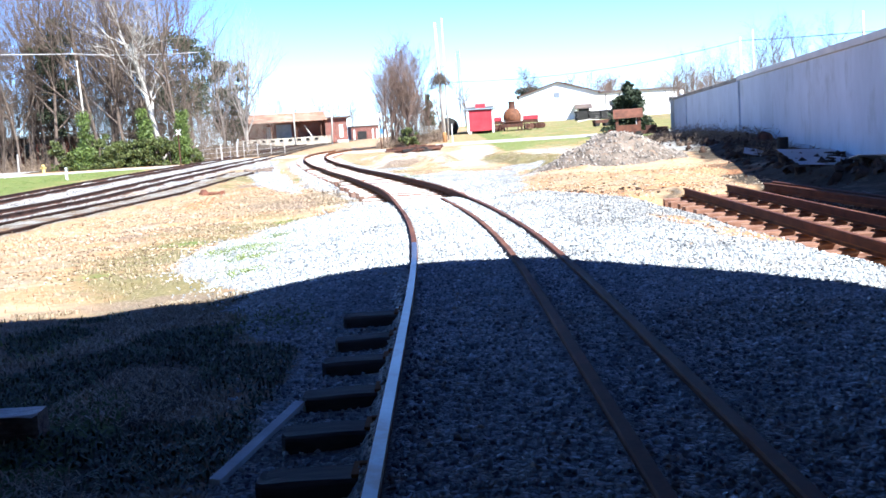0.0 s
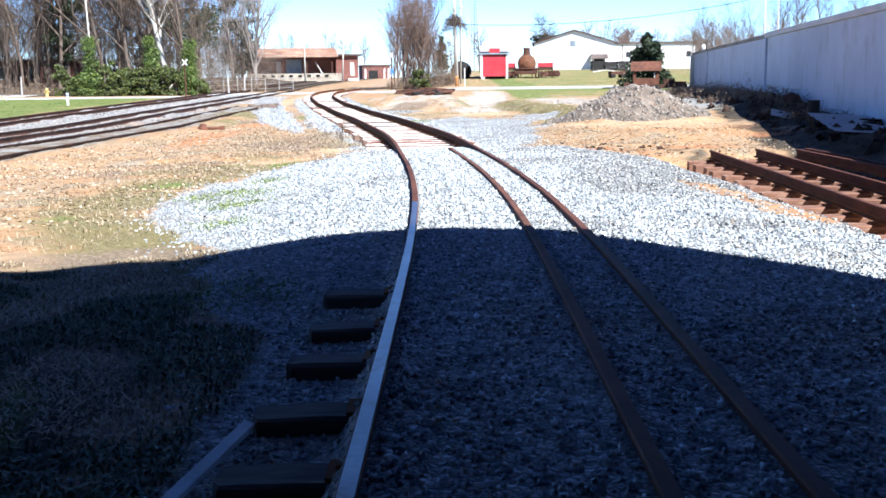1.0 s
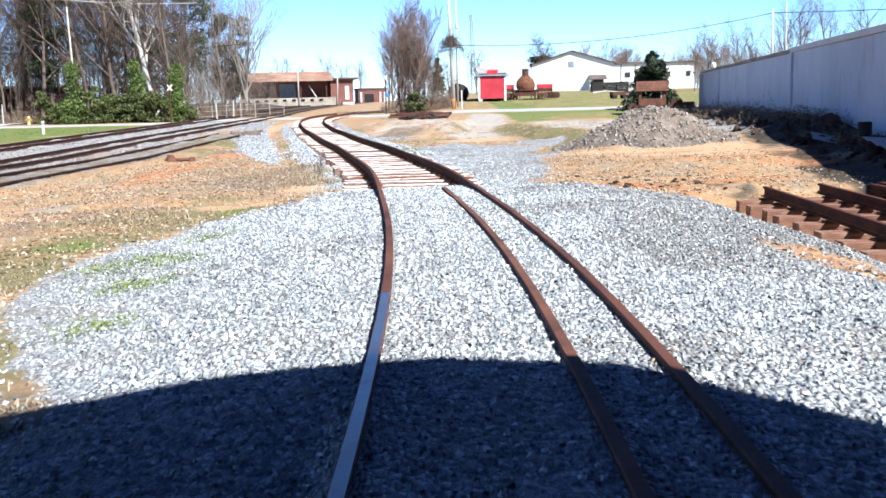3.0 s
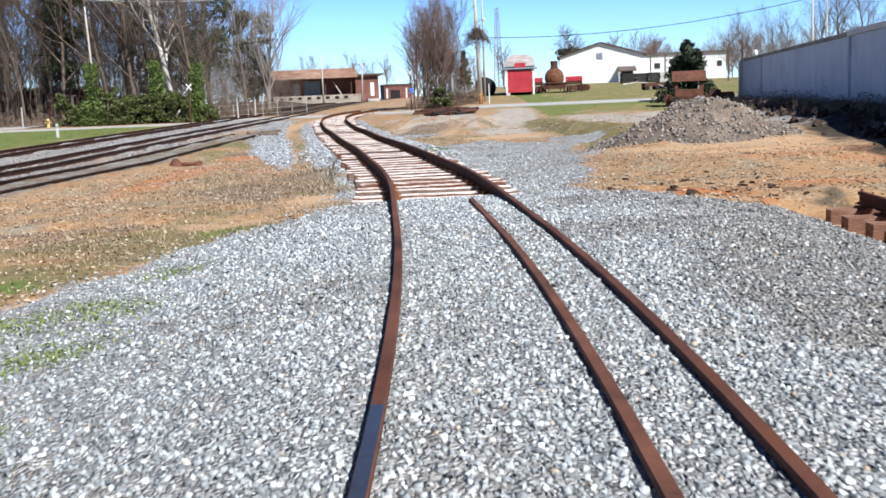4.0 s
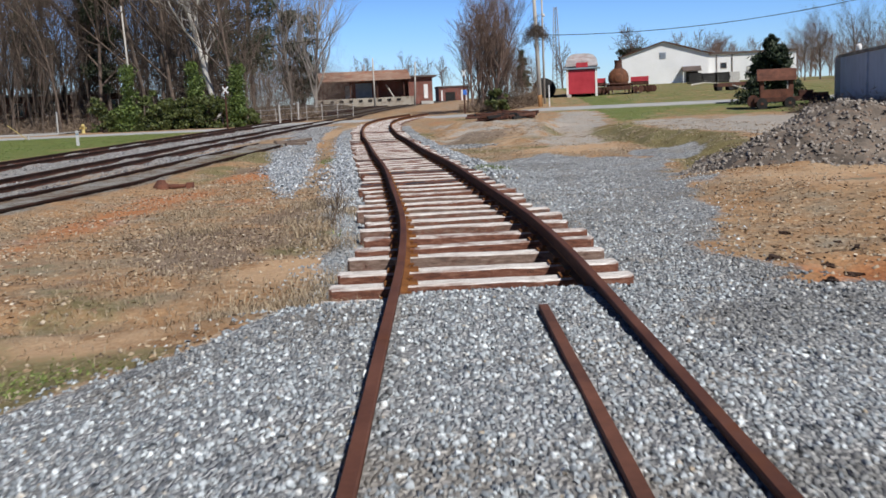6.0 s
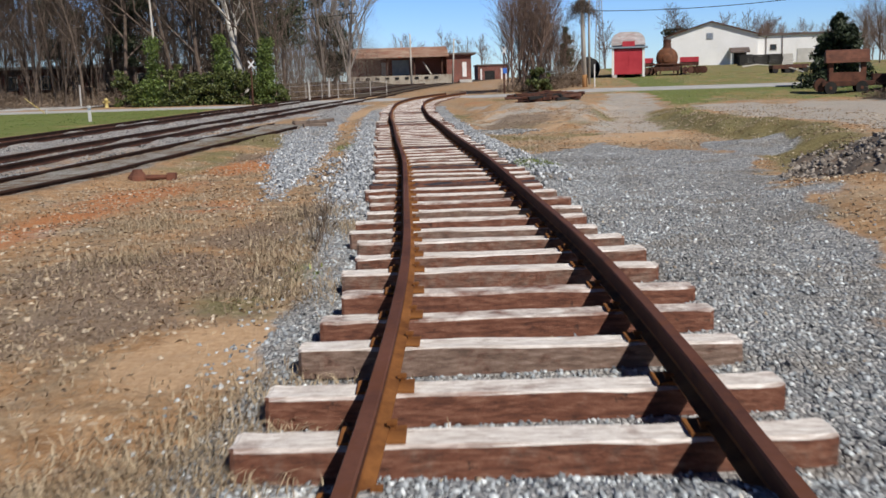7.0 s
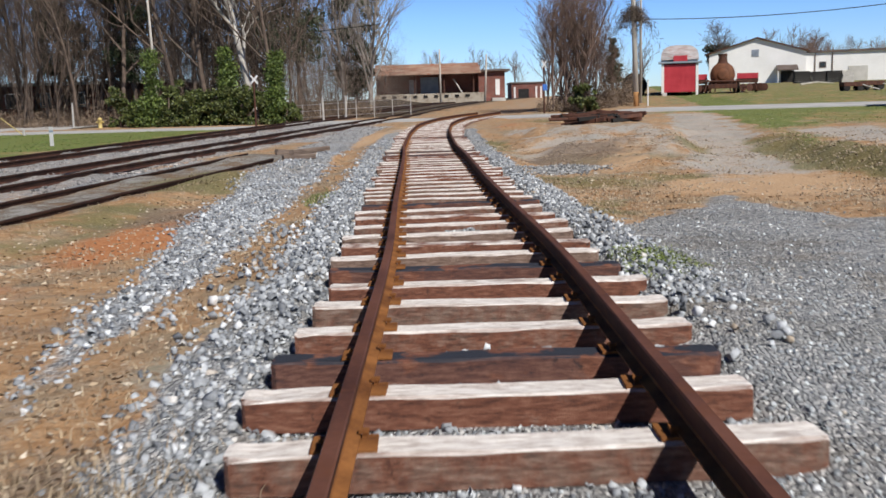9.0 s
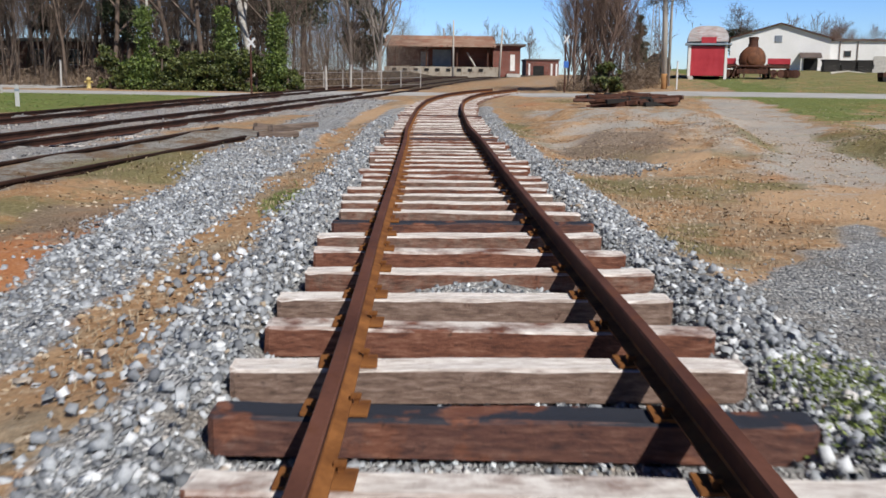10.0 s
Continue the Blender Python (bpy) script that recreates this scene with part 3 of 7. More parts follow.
RUST_BOILER = worn("boiler_rust", (0.07, 0.026, 0.012), (0.20, 0.075, 0.032), 1.6, 0.8, 0.0, 30, 0.004)
RUST_DARK = worn("dark_rust", (0.03, 0.012, 0.008), (0.12, 0.045, 0.025), 3, 0.8, 0.1, 30, 0.004)
# white paint with streaks; blue skylight of its shaded face is mixed in
WHITE_WALL = worn("sky_tinted_block_wall", (0.39, 0.45, 0.55), (0.52, 0.585, 0.70), 0.45, 0.85, 0.0, 4.0, 0.003, (0.37, 0.42, 0.50), stretch=(1, 1, 0.5))
PALE_CAP = worn("pale_coping", (0.46, 0.47, 0.48), (0.64, 0.64, 0.62), 0.8, 0.85, 0.0, 12, 0.004)
STAIN = worn("stained_coping", (0.10, 0.09, 0.08), (0.38, 0.35, 0.31), 0.9, 0.9, 0.0, 12, 0.006)
WHITE = worn("white_siding", (0.70, 0.70, 0.68), (0.84, 0.84, 0.83), 0.3, 0.7, 0.0, 6, 0.002)
WHITE_TRIM = worn("white_paint", (0.66, 0.65, 0.62), (0.82, 0.81, 0.79), 2, 0.6, 0.0, 20, 0.001)
RED = worn("faded_red_paint", (0.36, 0.018, 0.03), (0.52, 0.045, 0.06), 1.0, 0.55, 0.0, 20, 0.001)
SILVER = worn("silver_roof_paint", (0.36, 0.32, 0.29), (0.74, 0.72, 0.70), 1.3, 0.5, 0.2, 14, 0.002, (0.46, 0.22, 0.15), stretch=(0.6, 1.0, 3.0))
BLUE_GREY = worn("blue_grey_paint", (0.16, 0.21, 0.26), (0.30, 0.36, 0.41), 1.2, 0.6, 0.0, 18, 0.001)
BLACK = worn("sooty_black", (0.006, 0.006, 0.006), (0.026, 0.024, 0.022), 2, 0.9, 0.0, 20, 0.003)
DARK_ROOF = worn("dark_roofing", (0.07, 0.05, 0.045), (0.16, 0.12, 0.10), 0.8, 0.85, 0.0, 12, 0.003)
RUSTY_ROOF = worn("rusty_sheet_roof", (0.22, 0.09, 0.05), (0.50, 0.38, 0.29), 0.35, 0.7, 0.1, 8, 0.003, (0.30, 0.10, 0.05))
CONCRETE = worn("concrete", (0.38, 0.37, 0.34), (0.58, 0.56, 0.52), 0.8, 0.9, 0.0, 25, 0.003)
DOCK = worn("stained_dock", (0.26, 0.22, 0.17), (0.50, 0.45, 0.37), 0.5, 0.9, 0.0, 12, 0.004, (0.20, 0.15, 0.11))
ASPHALT = worn("worn_asphalt", (0.32, 0.32, 0.315), (0.52, 0.515, 0.50), 0.6, 0.9, 0.0, 40, 0.003)
POLE = worn("weathered_pole", (0.32, 0.29, 0.25), (0.60, 0.56, 0.50), 1.5, 0.85, 0.0, 30, 0.004, stretch=(4, 4, 0.4))
POLE_FOOT = worn("stained_pole_foot", (0.26, 0.12, 0.04), (0.46, 0.25, 0.10), 2, 0.85, 0.0, 30, 0.004)
BARK = worn("grey_bark", (0.062, 0.044, 0.034), (0.195, 0.145, 0.112), 2.5, 0.95, 0.0, 22, 0.01)
BARK_RED = worn("brown_bark", (0.10, 0.065, 0.05), (0.24, 0.165, 0.13), 2.5, 0.95, 0.0, 22, 0.01)
BARK_MID = worn("light_grey_bark", (0.17, 0.15, 0.13), (0.40, 0.36, 0.32), 1.8, 0.9, 0.0, 18, 0.006)
BARK_WHITE = worn("pale_bark", (0.32, 0.29, 0.25), (0.66, 0.63, 0.57), 1.3, 0.9, 0.0, 18, 0.006)
IVY = leaf_material("ivy_leaves", (0.014, 0.026, 0.007), (0.13, 0.155, 0.035))
IVY_LIGHT = leaf_material("climbing_ivy", (0.020, 0.042, 0.008), (0.15, 0.21, 0.04))
LITTER = litter_material()
VINE = leaf_material("dead_vines", (0.05, 0.036, 0.026), (0.17, 0.125, 0.09))
SPRUCE = leaf_material("spruce_needles", (0.012, 0.022, 0.010), (0.045, 0.062, 0.026))
PINE = leaf_material("pine_needles", (0.02, 0.032, 0.014), (0.06, 0.08, 0.035))
WEED = leaf_material("weed_leaves", (0.07, 0.105, 0.02), (0.25, 0.31, 0.08))
FIELD = leaf_material("field_blades", (0.17, 0.19, 0.065), (0.36, 0.34, 0.16))
DULL = leaf_material("dull_weeds", (0.17, 0.14, 0.065), (0.40, 0.33, 0.20))
LAWN = leaf_material("lawn_blades", (0.075, 0.14, 0.025), (0.16, 0.235, 0.055))
BARK_DRY = leaf_material("dry_weed_stalks", (0.08, 0.058, 0.042), (0.24, 0.18, 0.13))
STRAW = leaf_material("dry_stalks", (0.18, 0.125, 0.075), (0.54, 0.44, 0.30))
DEAD = leaf_material("dead_grass_blades", (0.13, 0.092, 0.066), (0.41, 0.32, 0.245))
# green blades with the shed's shade put into their colour
SHADED_GRASS = leaf_material("shade_darkened_blades", (0.014, 0.026, 0.007), (0.075, 0.105, 0.03))
TWIG = leaf_material("bare_twigs", (0.085, 0.060, 0.047), (0.31, 0.235, 0.185))
BRUSH = leaf_material("dead_brush", (0.09, 0.06, 0.04), (0.26, 0.19, 0.13))
# tie wood with the shed's shade put into its colour
SHADED_TIE = worn("shaded_tie", (0.022, 0.017, 0.015), (0.15, 0.12, 0.105), 4, 0.8, 0.0, 40, 0.01, stretch=(0.3, 3, 3))
OLD_TIE = worn("rotten_tie", (0.06, 0.04, 0.03), (0.26, 0.20, 0.16), 4, 0.9, 0.0, 40, 0.01, stretch=(0.3, 3, 3))
PANEL_TIE = worn("brown_panel_tie", (0.085, 0.034, 0.022), (0.27, 0.135, 0.085), 3, 0.85, 0.0, 40, 0.008, (0.40, 0.28, 0.21), stretch=(0.3, 3, 3))
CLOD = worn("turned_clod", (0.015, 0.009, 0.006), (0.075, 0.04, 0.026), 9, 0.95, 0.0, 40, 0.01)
TAN_ROCK = worn("clay_stained_stone", (0.26, 0.19, 0.12), (0.62, 0.53, 0.41), 9, 0.9, 0.0, 50, 0.004)
PALE_SHEET = worn("pale_blue_sheet", (0.50, 0.56, 0.64), (0.74, 0.79, 0.85), 1.2, 0.5, 0.0, 14, 0.002)
GALV = worn("galvanised_sheet", (0.42, 0.44, 0.46), (0.62, 0.64, 0.66), 1.0, 0.4, 0.6, 20, 0.002)
SIGN_WHITE = worn("sign_white", (0.45, 0.45, 0.44), (0.66, 0.66, 0.65), 2, 0.5)
SIGN_BLUE = worn("sign_blue", (0.03, 0.11, 0.38), (0.05, 0.16, 0.5), 2, 0.5)
YELLOW = worn("yellow_paint", (0.42, 0.32, 0.10), (0.62, 0.50, 0.20), 3, 0.6)
BLEACHED = worn("bleached_plank", (0.50, 0.49, 0.47), (0.80, 0.79, 0.77), 3, 0.7, 0.0, 30, 0.003)
PALE_PLANK = worn("grey_plank", (0.30, 0.29, 0.27), (0.52, 0.50, 0.47), 3, 0.85, 0.0, 30, 0.004)
glass_m, _nt, _b = mat("dark_glass")
_b.inputs["Base Color"].default_value, _b.inputs["Roughness"].default_value = (0.03, 0.035, 0.04, 1), 0.08
GLASS = glass_m


# ---------------------------------------------------------------- mesh helpers
def mesh_of(name, verts, faces, material, smooth=False):
    me = bpy.data.meshes.new(name)
    v = np.asarray(verts, np.float32).reshape(-1, 3)
    if isinstance(faces, np.ndarray):
        k = faces.shape[1]
        me.vertices.add(len(v))
        me.vertices.foreach_set("co", v.ravel())
        me.loops.add(faces.size)
        me.loops.foreach_set("vertex_index", faces.astype(np.int32).ravel())
        me.polygons.add(len(faces))
        me.polygons.foreach_set("loop_start", np.arange(0, faces.size, k, dtype=np.int32))
        me.polygons.foreach_set("loop_total", np.full(len(faces), k, np.int32))
        me.update(calc_edges=True)
    else:
        me.from_pydata([tuple(p) for p in v], [], faces)
    for mm in (material if isinstance(material, (list, tuple)) else [material]):
        me.materials.append(mm)
    if smooth:
        me.polygons.foreach_set("use_smooth", np.ones(len(me.polygons), bool))
    return me


def bm_mesh(name, bm, material, smooth=False):
    me = bpy.data.meshes.new(name)
    bmesh.ops.recalc_face_normals(bm, faces=bm.faces)
    bm.to_mesh(me)
    bm.free()
    for mm in (material if isinstance(material, (list, tuple)) else [material]):
        me.materials.append(mm)
    if smooth:
        me.polygons.foreach_set("use_smooth", np.ones(len(me.polygons), bool))
    return me


def thing(name, label, category, group="", kind="", at=None):
    ob = new(name)
    ob.empty_display_size = 0.2
    if at is not None:
        ob.matrix_world = at
    return tagged(ob, label, category, group, kind)


def part(name, bm, material, parent, label="", smooth=False, at=None):
    me = bm if isinstance(bm, bpy.types.Mesh) else bm_mesh(name, bm, material, smooth)
    ob = new(name, me)
    ob.parent = parent
    if at is not None:
        ob.matrix_basis = at
    if label:
        tagged(ob, label)
    return ob


def box(x0, x1, y0, y1, z0, z1, bevel=0.0, bm=None):
    own = bm is None
    bm = bm or bmesh.new()
    m = Matrix.Translation(((x0 + x1) / 2, (y0 + y1) / 2, (z0 + z1) / 2)) @ Matrix.Diagonal((x1 - x0, y1 - y0, z1 - z0, 1))
    made = bmesh.ops.create_cube(bm, size=1, matrix=m)["verts"]
    if bevel and own:
        bmesh.ops.bevel(bm, geom=bm.edges[:], offset=bevel, segments=2, affect="EDGES", profile=0.6)
    return bm


def tube(p, q, r0, r1=None, sides=10, bm=None, caps=True):
    bm = bm or bmesh.new()
    p, q = Vector(p), Vector(q)
    r1 = r0 if r1 is None else r1
    m = Matrix.Translation((p + q) / 2) @ (q - p).to_track_quat("Z", "Y").to_matrix().to_4x4()
    bmesh.ops.create_cone(bm, cap_ends=caps, segments=sides, radius1=r0, radius2=max(r1, 1e-4), depth=(q - p).length, matrix=m)
    return bm


def lathe(profile, sides=16, bm=None, m=Matrix()):
    """Turn (radius, height) pairs round the z axis."""
    bm = bm or bmesh.new()
    rings = []
    for r, z in profile:
        rings.append([bm.verts.new(m @ Vector((r * math.cos(2 * math.pi * k / sides), r * math.sin(2 * math.pi * k / sides), z))) for k in range(sides)])
    for a, b in zip(rings, rings[1:]):
        for k in range(sides):
            bm.faces.new((a[k], a[(k + 1) % sides], b[(k + 1) % sides], b[k]))
    bm.faces.new(rings[0][::-1])
    bm.faces.new(rings[-1])
    return bm


def sweep(profile, line, closed=True):
    """Sweep an (across, up) outline along 3D points; the line runs mostly along y."""
    line = np.asarray(line, float)
    t = np.gradient(line, axis=0)
    t[:, 2] = 0
    t /= np.linalg.norm(t, axis=1)[:, None]
    right = np.stack([t[:, 1], -t[:, 0], np.zeros(len(t))], 1)
    k = len(profile)
    v = np.concatenate([line[:, None] + right[:, None] * np.array([p[0] for p in profile])[None, :, None]
                        + np.array([0, 0, 1.0]) * np.array([p[1] for p in profile])[None, :, None]], 0)
    v = v.reshape(-1, 3)
    n = len(line)
    a = np.arange(n - 1)[:, None] * k + np.arange(k)[None]
    b = np.arange(n - 1)[:, None] * k + (np.arange(k)[None] + 1) % k
    f = np.stack([a, b, b + k, a + k], -1).reshape(-1, 4)
    faces = [tuple(int(i) for i in q) for q in f] + [tuple(range(k))[::-1], tuple(range((n - 1) * k, n * k))]
    return v, faces


def quads_cloud(centers, size, name, material, seed=1, flat=0.0, aspect=0.6):
    """Small separate leaf quads at the given centres."""
    r = np.random.default_rng(seed)
    n = len(centers)
    u = r.normal(size=(n, 3))
    u[:, 2] *= 1 - flat
    u /= np.linalg.norm(u, axis=1)[:, None]
    w = np.cross(u, r.normal(size=(n, 3)))
    w /= np.linalg.norm(w, axis=1)[:, None]
    s = (size * r.uniform(0.6, 1.3, n))[:, None]
    c = np.asarray(centers)
    v = np.stack([c - u * s, c + w * s * aspect, c + u * s, c - w * s * aspect], 1).reshape(-1, 3)
    return mesh_of(name, v, np.arange(4 * n).reshape(n, 4), material)


# ---------------------------------------------------------------- ground sheet
def spread(lo, hi, step_near, far, growth=1.22):
    mid = np.arange(lo, hi + 1e-6, step_near)
    out, s, v = [], step_near, hi
    while v < far:
        s *= growth
        v += s
        out.append(v)
    back, s, v = [], step_near, lo
    while v > -far:
        s *= growth
        v -= s
        back.append(v)
    return np.array(back[::-1] + list(mid) + out)


gx = spread(-9, 8, 0.13, 2500)
gy = np.concatenate([spread(0, 46, 0.14, 2500)])
gy = np.concatenate([gy[gy <= 46], np.arange(46.4, 110, 0.45), 110 + np.cumsum(0.45 * 1.12 ** np.arange(1, 58))])
X, Y = np.meshgrid(gx, gy)
far_fade = np.clip((np.hypot(X, Y) - 250) / 200, 0, 1)
Z = land(X, Y) * (1 - far_fade) + 2.0 * far_fade
nx, ny = len(gx), len(gy)
idx = np.arange(nx * ny).reshape(ny, nx)
gf = np.stack([idx[:-1, :-1], idx[:-1, 1:], idx[1:, 1:], idx[1:, :-1]], -1).reshape(-1, 4)
gme = mesh_of("ground", np.stack([X, Y, Z], -1), gf, GROUND, smooth=True)
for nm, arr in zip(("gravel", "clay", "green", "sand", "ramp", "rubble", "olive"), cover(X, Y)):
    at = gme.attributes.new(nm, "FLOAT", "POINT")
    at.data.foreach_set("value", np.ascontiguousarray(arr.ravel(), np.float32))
at = gme.attributes.new("dirty", "FLOAT", "POINT")
at.data.foreach_set("value", np.ascontiguousarray(gravel_darkness(X, Y).ravel(), np.float32))
at = gme.attributes.new("thatch", "FLOAT", "POINT")
at.data.foreach_set("value", np.ascontiguousarray(thatch(X, Y).ravel(), np.float32))
ground = tagged(new("ground", gme), "bare ground of grey gravel, straw, orange clay and grass", "ground", kind="structure")

# ---------------------------------------------------------------- road


def slab(name, xs, y0, y1, lift, material, label):
    v, f = [], []
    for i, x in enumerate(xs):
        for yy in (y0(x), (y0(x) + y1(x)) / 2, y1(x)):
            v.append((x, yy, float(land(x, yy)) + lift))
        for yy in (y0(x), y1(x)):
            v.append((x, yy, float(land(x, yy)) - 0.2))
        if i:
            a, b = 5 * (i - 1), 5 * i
            f += [(a, b, b + 1, a + 1), (a + 1, b + 1, b + 2, a + 2), (a + 3, b + 3, b, a), (a + 2, b + 2, b + 4, a + 4)]
    ob = new(name, mesh_of(name, v, f, material))
    return tagged(ob, label, "road", kind="structure")


slab("road", np.arange(-180, 180, 1.5), lambda x: 87.0 + 0 * x, lambda x: 92.2 + 0 * x, 0.05, ASPHALT, "pale worn asphalt lane crossing the railway")
slab("pavement", np.arange(-90, -40, 1.5), lambda x: 97 + 0 * x, lambda x: 106 + 0 * x, 0.05, ASPHALT, "pale asphalt turnout beside the lane")

# ---------------------------------------------------------------- railway tracks
HEAD = 0.19       # rail head above the tie top


def rail_outline(h=0.165, base=0.02):
    """Half-rounded head, thin web, flat foot."""
    half = [(0.066, 0.0), (0.066, 0.010), (0.014, 0.026), (0.010, 0.04), (0.010, h - 0.046), (0.035, h - 0.034), (0.036, h - 0.010), (0.029, h)]
    pts = [(a, b + base) for a, b in half]
    return pts + [(-a, b) for a, b in pts[::-1]]


def rail(name, line, parent, label="", h=0.165, base=0.02, materials=None, polished=-99.0):
    prof = rail_outline(h, base)
    v, f = sweep(prof, line)
    me = mesh_of(name, v, f, materials or [RAIL, RAIL_TOP, RAIL_FOOT])
    k = len(prof)
    mi = np.zeros(len(f), np.int32)
    side = np.arange(len(f) - 2) % k
    mi[:-2][(side == 7) | (side == 6) | (side == 8)] = 1
    mi[:-2][(side <= 2) | (side >= 12)] = 2
    if polished > -90:
        me.materials.append(RAIL_SHINE)
        yc = np.array([v[q[0]][1] for q in f[:-2]])
        mi[:-2][(side == 7) & (yc < polished)] = 3
    me.polygons.foreach_set("material_index", mi)
    return part(name, me, None, parent, label)


def offset_line(xf, zf, y0, y1, off, dy=0.5):
    ys = np.arange(y0, y1 + 1e-6, dy)
    sl = (xf(ys + 0.1) - xf(ys - 0.1)) / 0.2
    n = np.hypot(1, sl)
    return np.stack([xf(ys) + off / n, ys - off * sl / n, zf(ys)], 1)


def tie_mesh(name, seed, length=2.59, w=0.22, h=0.175, wood=None):
    """A sawn tie with rounded, checked edges and split ends; its top is at z = 0."""
    r = np.random.default_rng(seed)
    xs = np.array([-0.5, -0.49, -0.45, -0.38, -0.3, -0.2, -0.1, 0.0, 0.1, 0.2, 0.3, 0.38, 0.45, 0.49, 0.5]) * length
    v, f = [], []
    for i, x in enumerate(xs):
        s = r.uniform(0.74, 0.92) if i in (0, 14) else 1.0
        jz, jy, wear = r.uniform(-0.007, 0.003), r.uniform(-0.006, 0.006), r.uniform(0.009, 0.024)
        hw = w / 2 * s
        ring = [(-hw, -h), (-hw, -wear), (-hw + wear, jz), (r.uniform(-0.03, 0.03), jz - r.uniform(0.0, 0.008)), (hw - wear * r.uniform(0.4, 1.2), jz), (hw, -wear), (hw, -h)]
        v += [(x + r.uniform(-0.004, 0.004), a + jy, b) for a, b in ring]
        if i:
            a, b = 7 * (i - 1), 7 * i
            f += [(a + k, b + k, b + k + 1, a + k + 1) for k in range(6)]
    f += [(0, 1, 2, 3, 4, 5, 6), tuple(range(104, 97, -1))]
    me = mesh_of(name, v, f, wood or TIE)
    bm = bmesh.new()
    bm.from_mesh(me)
    bmesh.ops.recalc_face_normals(bm, faces=bm.faces)
    bm.to_mesh(me)
    bm.free()
    return me


TIES = [tie_mesh("tie", 100 + k) for k in range(6)]
TIES_BROWN = [tie_mesh("tie", 120 + k, wood=TIE_BROWN) for k in range(5)]
TIES_TAR = [tie_mesh("tie", 140 + k, wood=TIE_TAR) for k in range(3)]
TIES_SHADED = [tie_mesh("tie", 160 + k, wood=SHADED_TIE) for k in range(3)]
TIES_SHORT = [tie_mesh("tie", 200 + k, 2.05, 0.24, 0.2) for k in range(4)]
TIES_DARK = []
for k in range(4):
    TIES_DARK.append(tie_mesh("tie", 220 + k))
    TIES_DARK[-1].materials[0] = OLD_TIE
for me_ in TIES_SHORT:
    me_.materials[0] = PANEL_TIE
PLATE = bm_mesh("tie_plate", box(-0.145, 0.145, -0.095, 0.095, 0.0, 0.018, 0.004), RAIL_FOOT)
_sp = box(-0.012, 0.012, -0.012, 0.012, 0.0, 0.05)
box(-0.02, 0.026, -0.018, 0.018, 0.04, 0.058, bm=_sp)
SPIKE = bm_mesh("spike", _sp, RAIL_FOOT)


def put(name, me, parent, m):
    ob = new(name, me)
    ob.parent = parent
    ob.matrix_basis = m
    return ob


def lay_tie(track, x, y, z, heading, off=0.0, meshes=TIES, gauge=0.75, plates=True, spikes=True, skew=0.0):
    turn = heading + skew
    t = put("tie", meshes[rng.integers(len(meshes))], track, pose(x, y, z + rng.uniform(-0.006, 0.004), rng.uniform(-1, 1), rng.uniform(-0.5, 0.5), turn) @ Matrix.Translation((off, 0, 0)))
    if plates:
        for s in (-1, 1):
            pl = put("tie_plate", PLATE, t, Matrix.Translation((s * gauge - off, 0, 0.0)))
            if spikes:
                for a, b in ((0.085, 0.05), (-0.085, -0.05)):
                    put("spike", SPIKE, pl, pose(a, b, 0.0, 0, 0, 0 if a < 0 else 180))
    return t


spur = thing("railway_track", "rust-brown standard-gauge spur track on weathered wooden ties", "railway track", kind="structure")
for s in (-1, 1):
    rail("rail", offset_line(spur_x, spur_z, -11, 92.5, s * 0.75), spur, "rusted steel rail", polished=11.0 if s < 0 else -99.0)
rail("third_rail", offset_line(spur_x, lambda y: spur_z(y) + np.interp(y, (15, 20.8), (-0.005, -0.04)), -11, 20.8, 0.28), spur, "buried narrow-gauge rail with an orange rust top", 0.165, 0.02, [RAIL, RUST_MID, RAIL_FOOT])
TIE_Y = [21.6, 22.32, 23.05, 23.9, 24.65, 25.39, 26.23, 26.97, 27.77, 28.5, 29.27, 30.05, 30.92, 31.81, 32.6, 33.3, 34.05, 34.83, 35.67, 36.41, 37.15, 37.91, 38.7, 39.57, 40.43, 41.25]
while TIE_Y[-1] < 91:
    TIE_Y.append(TIE_Y[-1] + 0.76 + rng.uniform(-0.08, 0.08))
BROWN_AT, TAR_AT = (21.6, 24.65, 25.39, 27.77, 30.92, 37.91, 40.43), (33.3, 36.41)
for yy in TIE_Y:
    pick = rng.random()
    wood = TIES_TAR if yy in TAR_AT or (yy > 41 and pick < 0.06) else TIES_BROWN if yy in BROWN_AT or (yy > 41 and pick < 0.42) else TIES
    sl = float((spur_x(yy + 0.2) - spur_x(yy - 0.2)) / 0.4)
    lay_tie(spur, float(spur_x(yy)), yy, float(spur_z(yy)), -math.degrees(math.atan(sl)), rng.uniform(-0.09, 0.09), wood, plates=yy < 62, spikes=yy < 46, skew=rng.uniform(-1.6, 1.6))
# half-buried ties by the shed, in wood coloured dark for its shade
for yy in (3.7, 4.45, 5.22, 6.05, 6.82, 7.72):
    lay_tie(spur, float(spur_x(yy)), yy, -0.005, rng.uniform(-1.5, 1.5), rng.uniform(-0.03, 0.03), TIES_SHADED)
plank = tagged(new("loose_plank", bm_mesh("loose_plank", box(-0.028, 0.028, -0.66, 0.66, -0.015, 0.015, 0.004), BLEACHED)), "pale grey weathered plank lying against buried tie ends", "plank")
plank.matrix_world = pose(-0.80, 4.45, -0.045, 0, 8, -9)
old_timber = put("loose_tie", TIES_BROWN[2], None, pose(-3.45, 4.95, float(land(-2.6, 4.95)) + 0.15, 0, 0, 3))
tagged(old_timber, "old grey-topped tie lying in the grass by the shed", "tie")


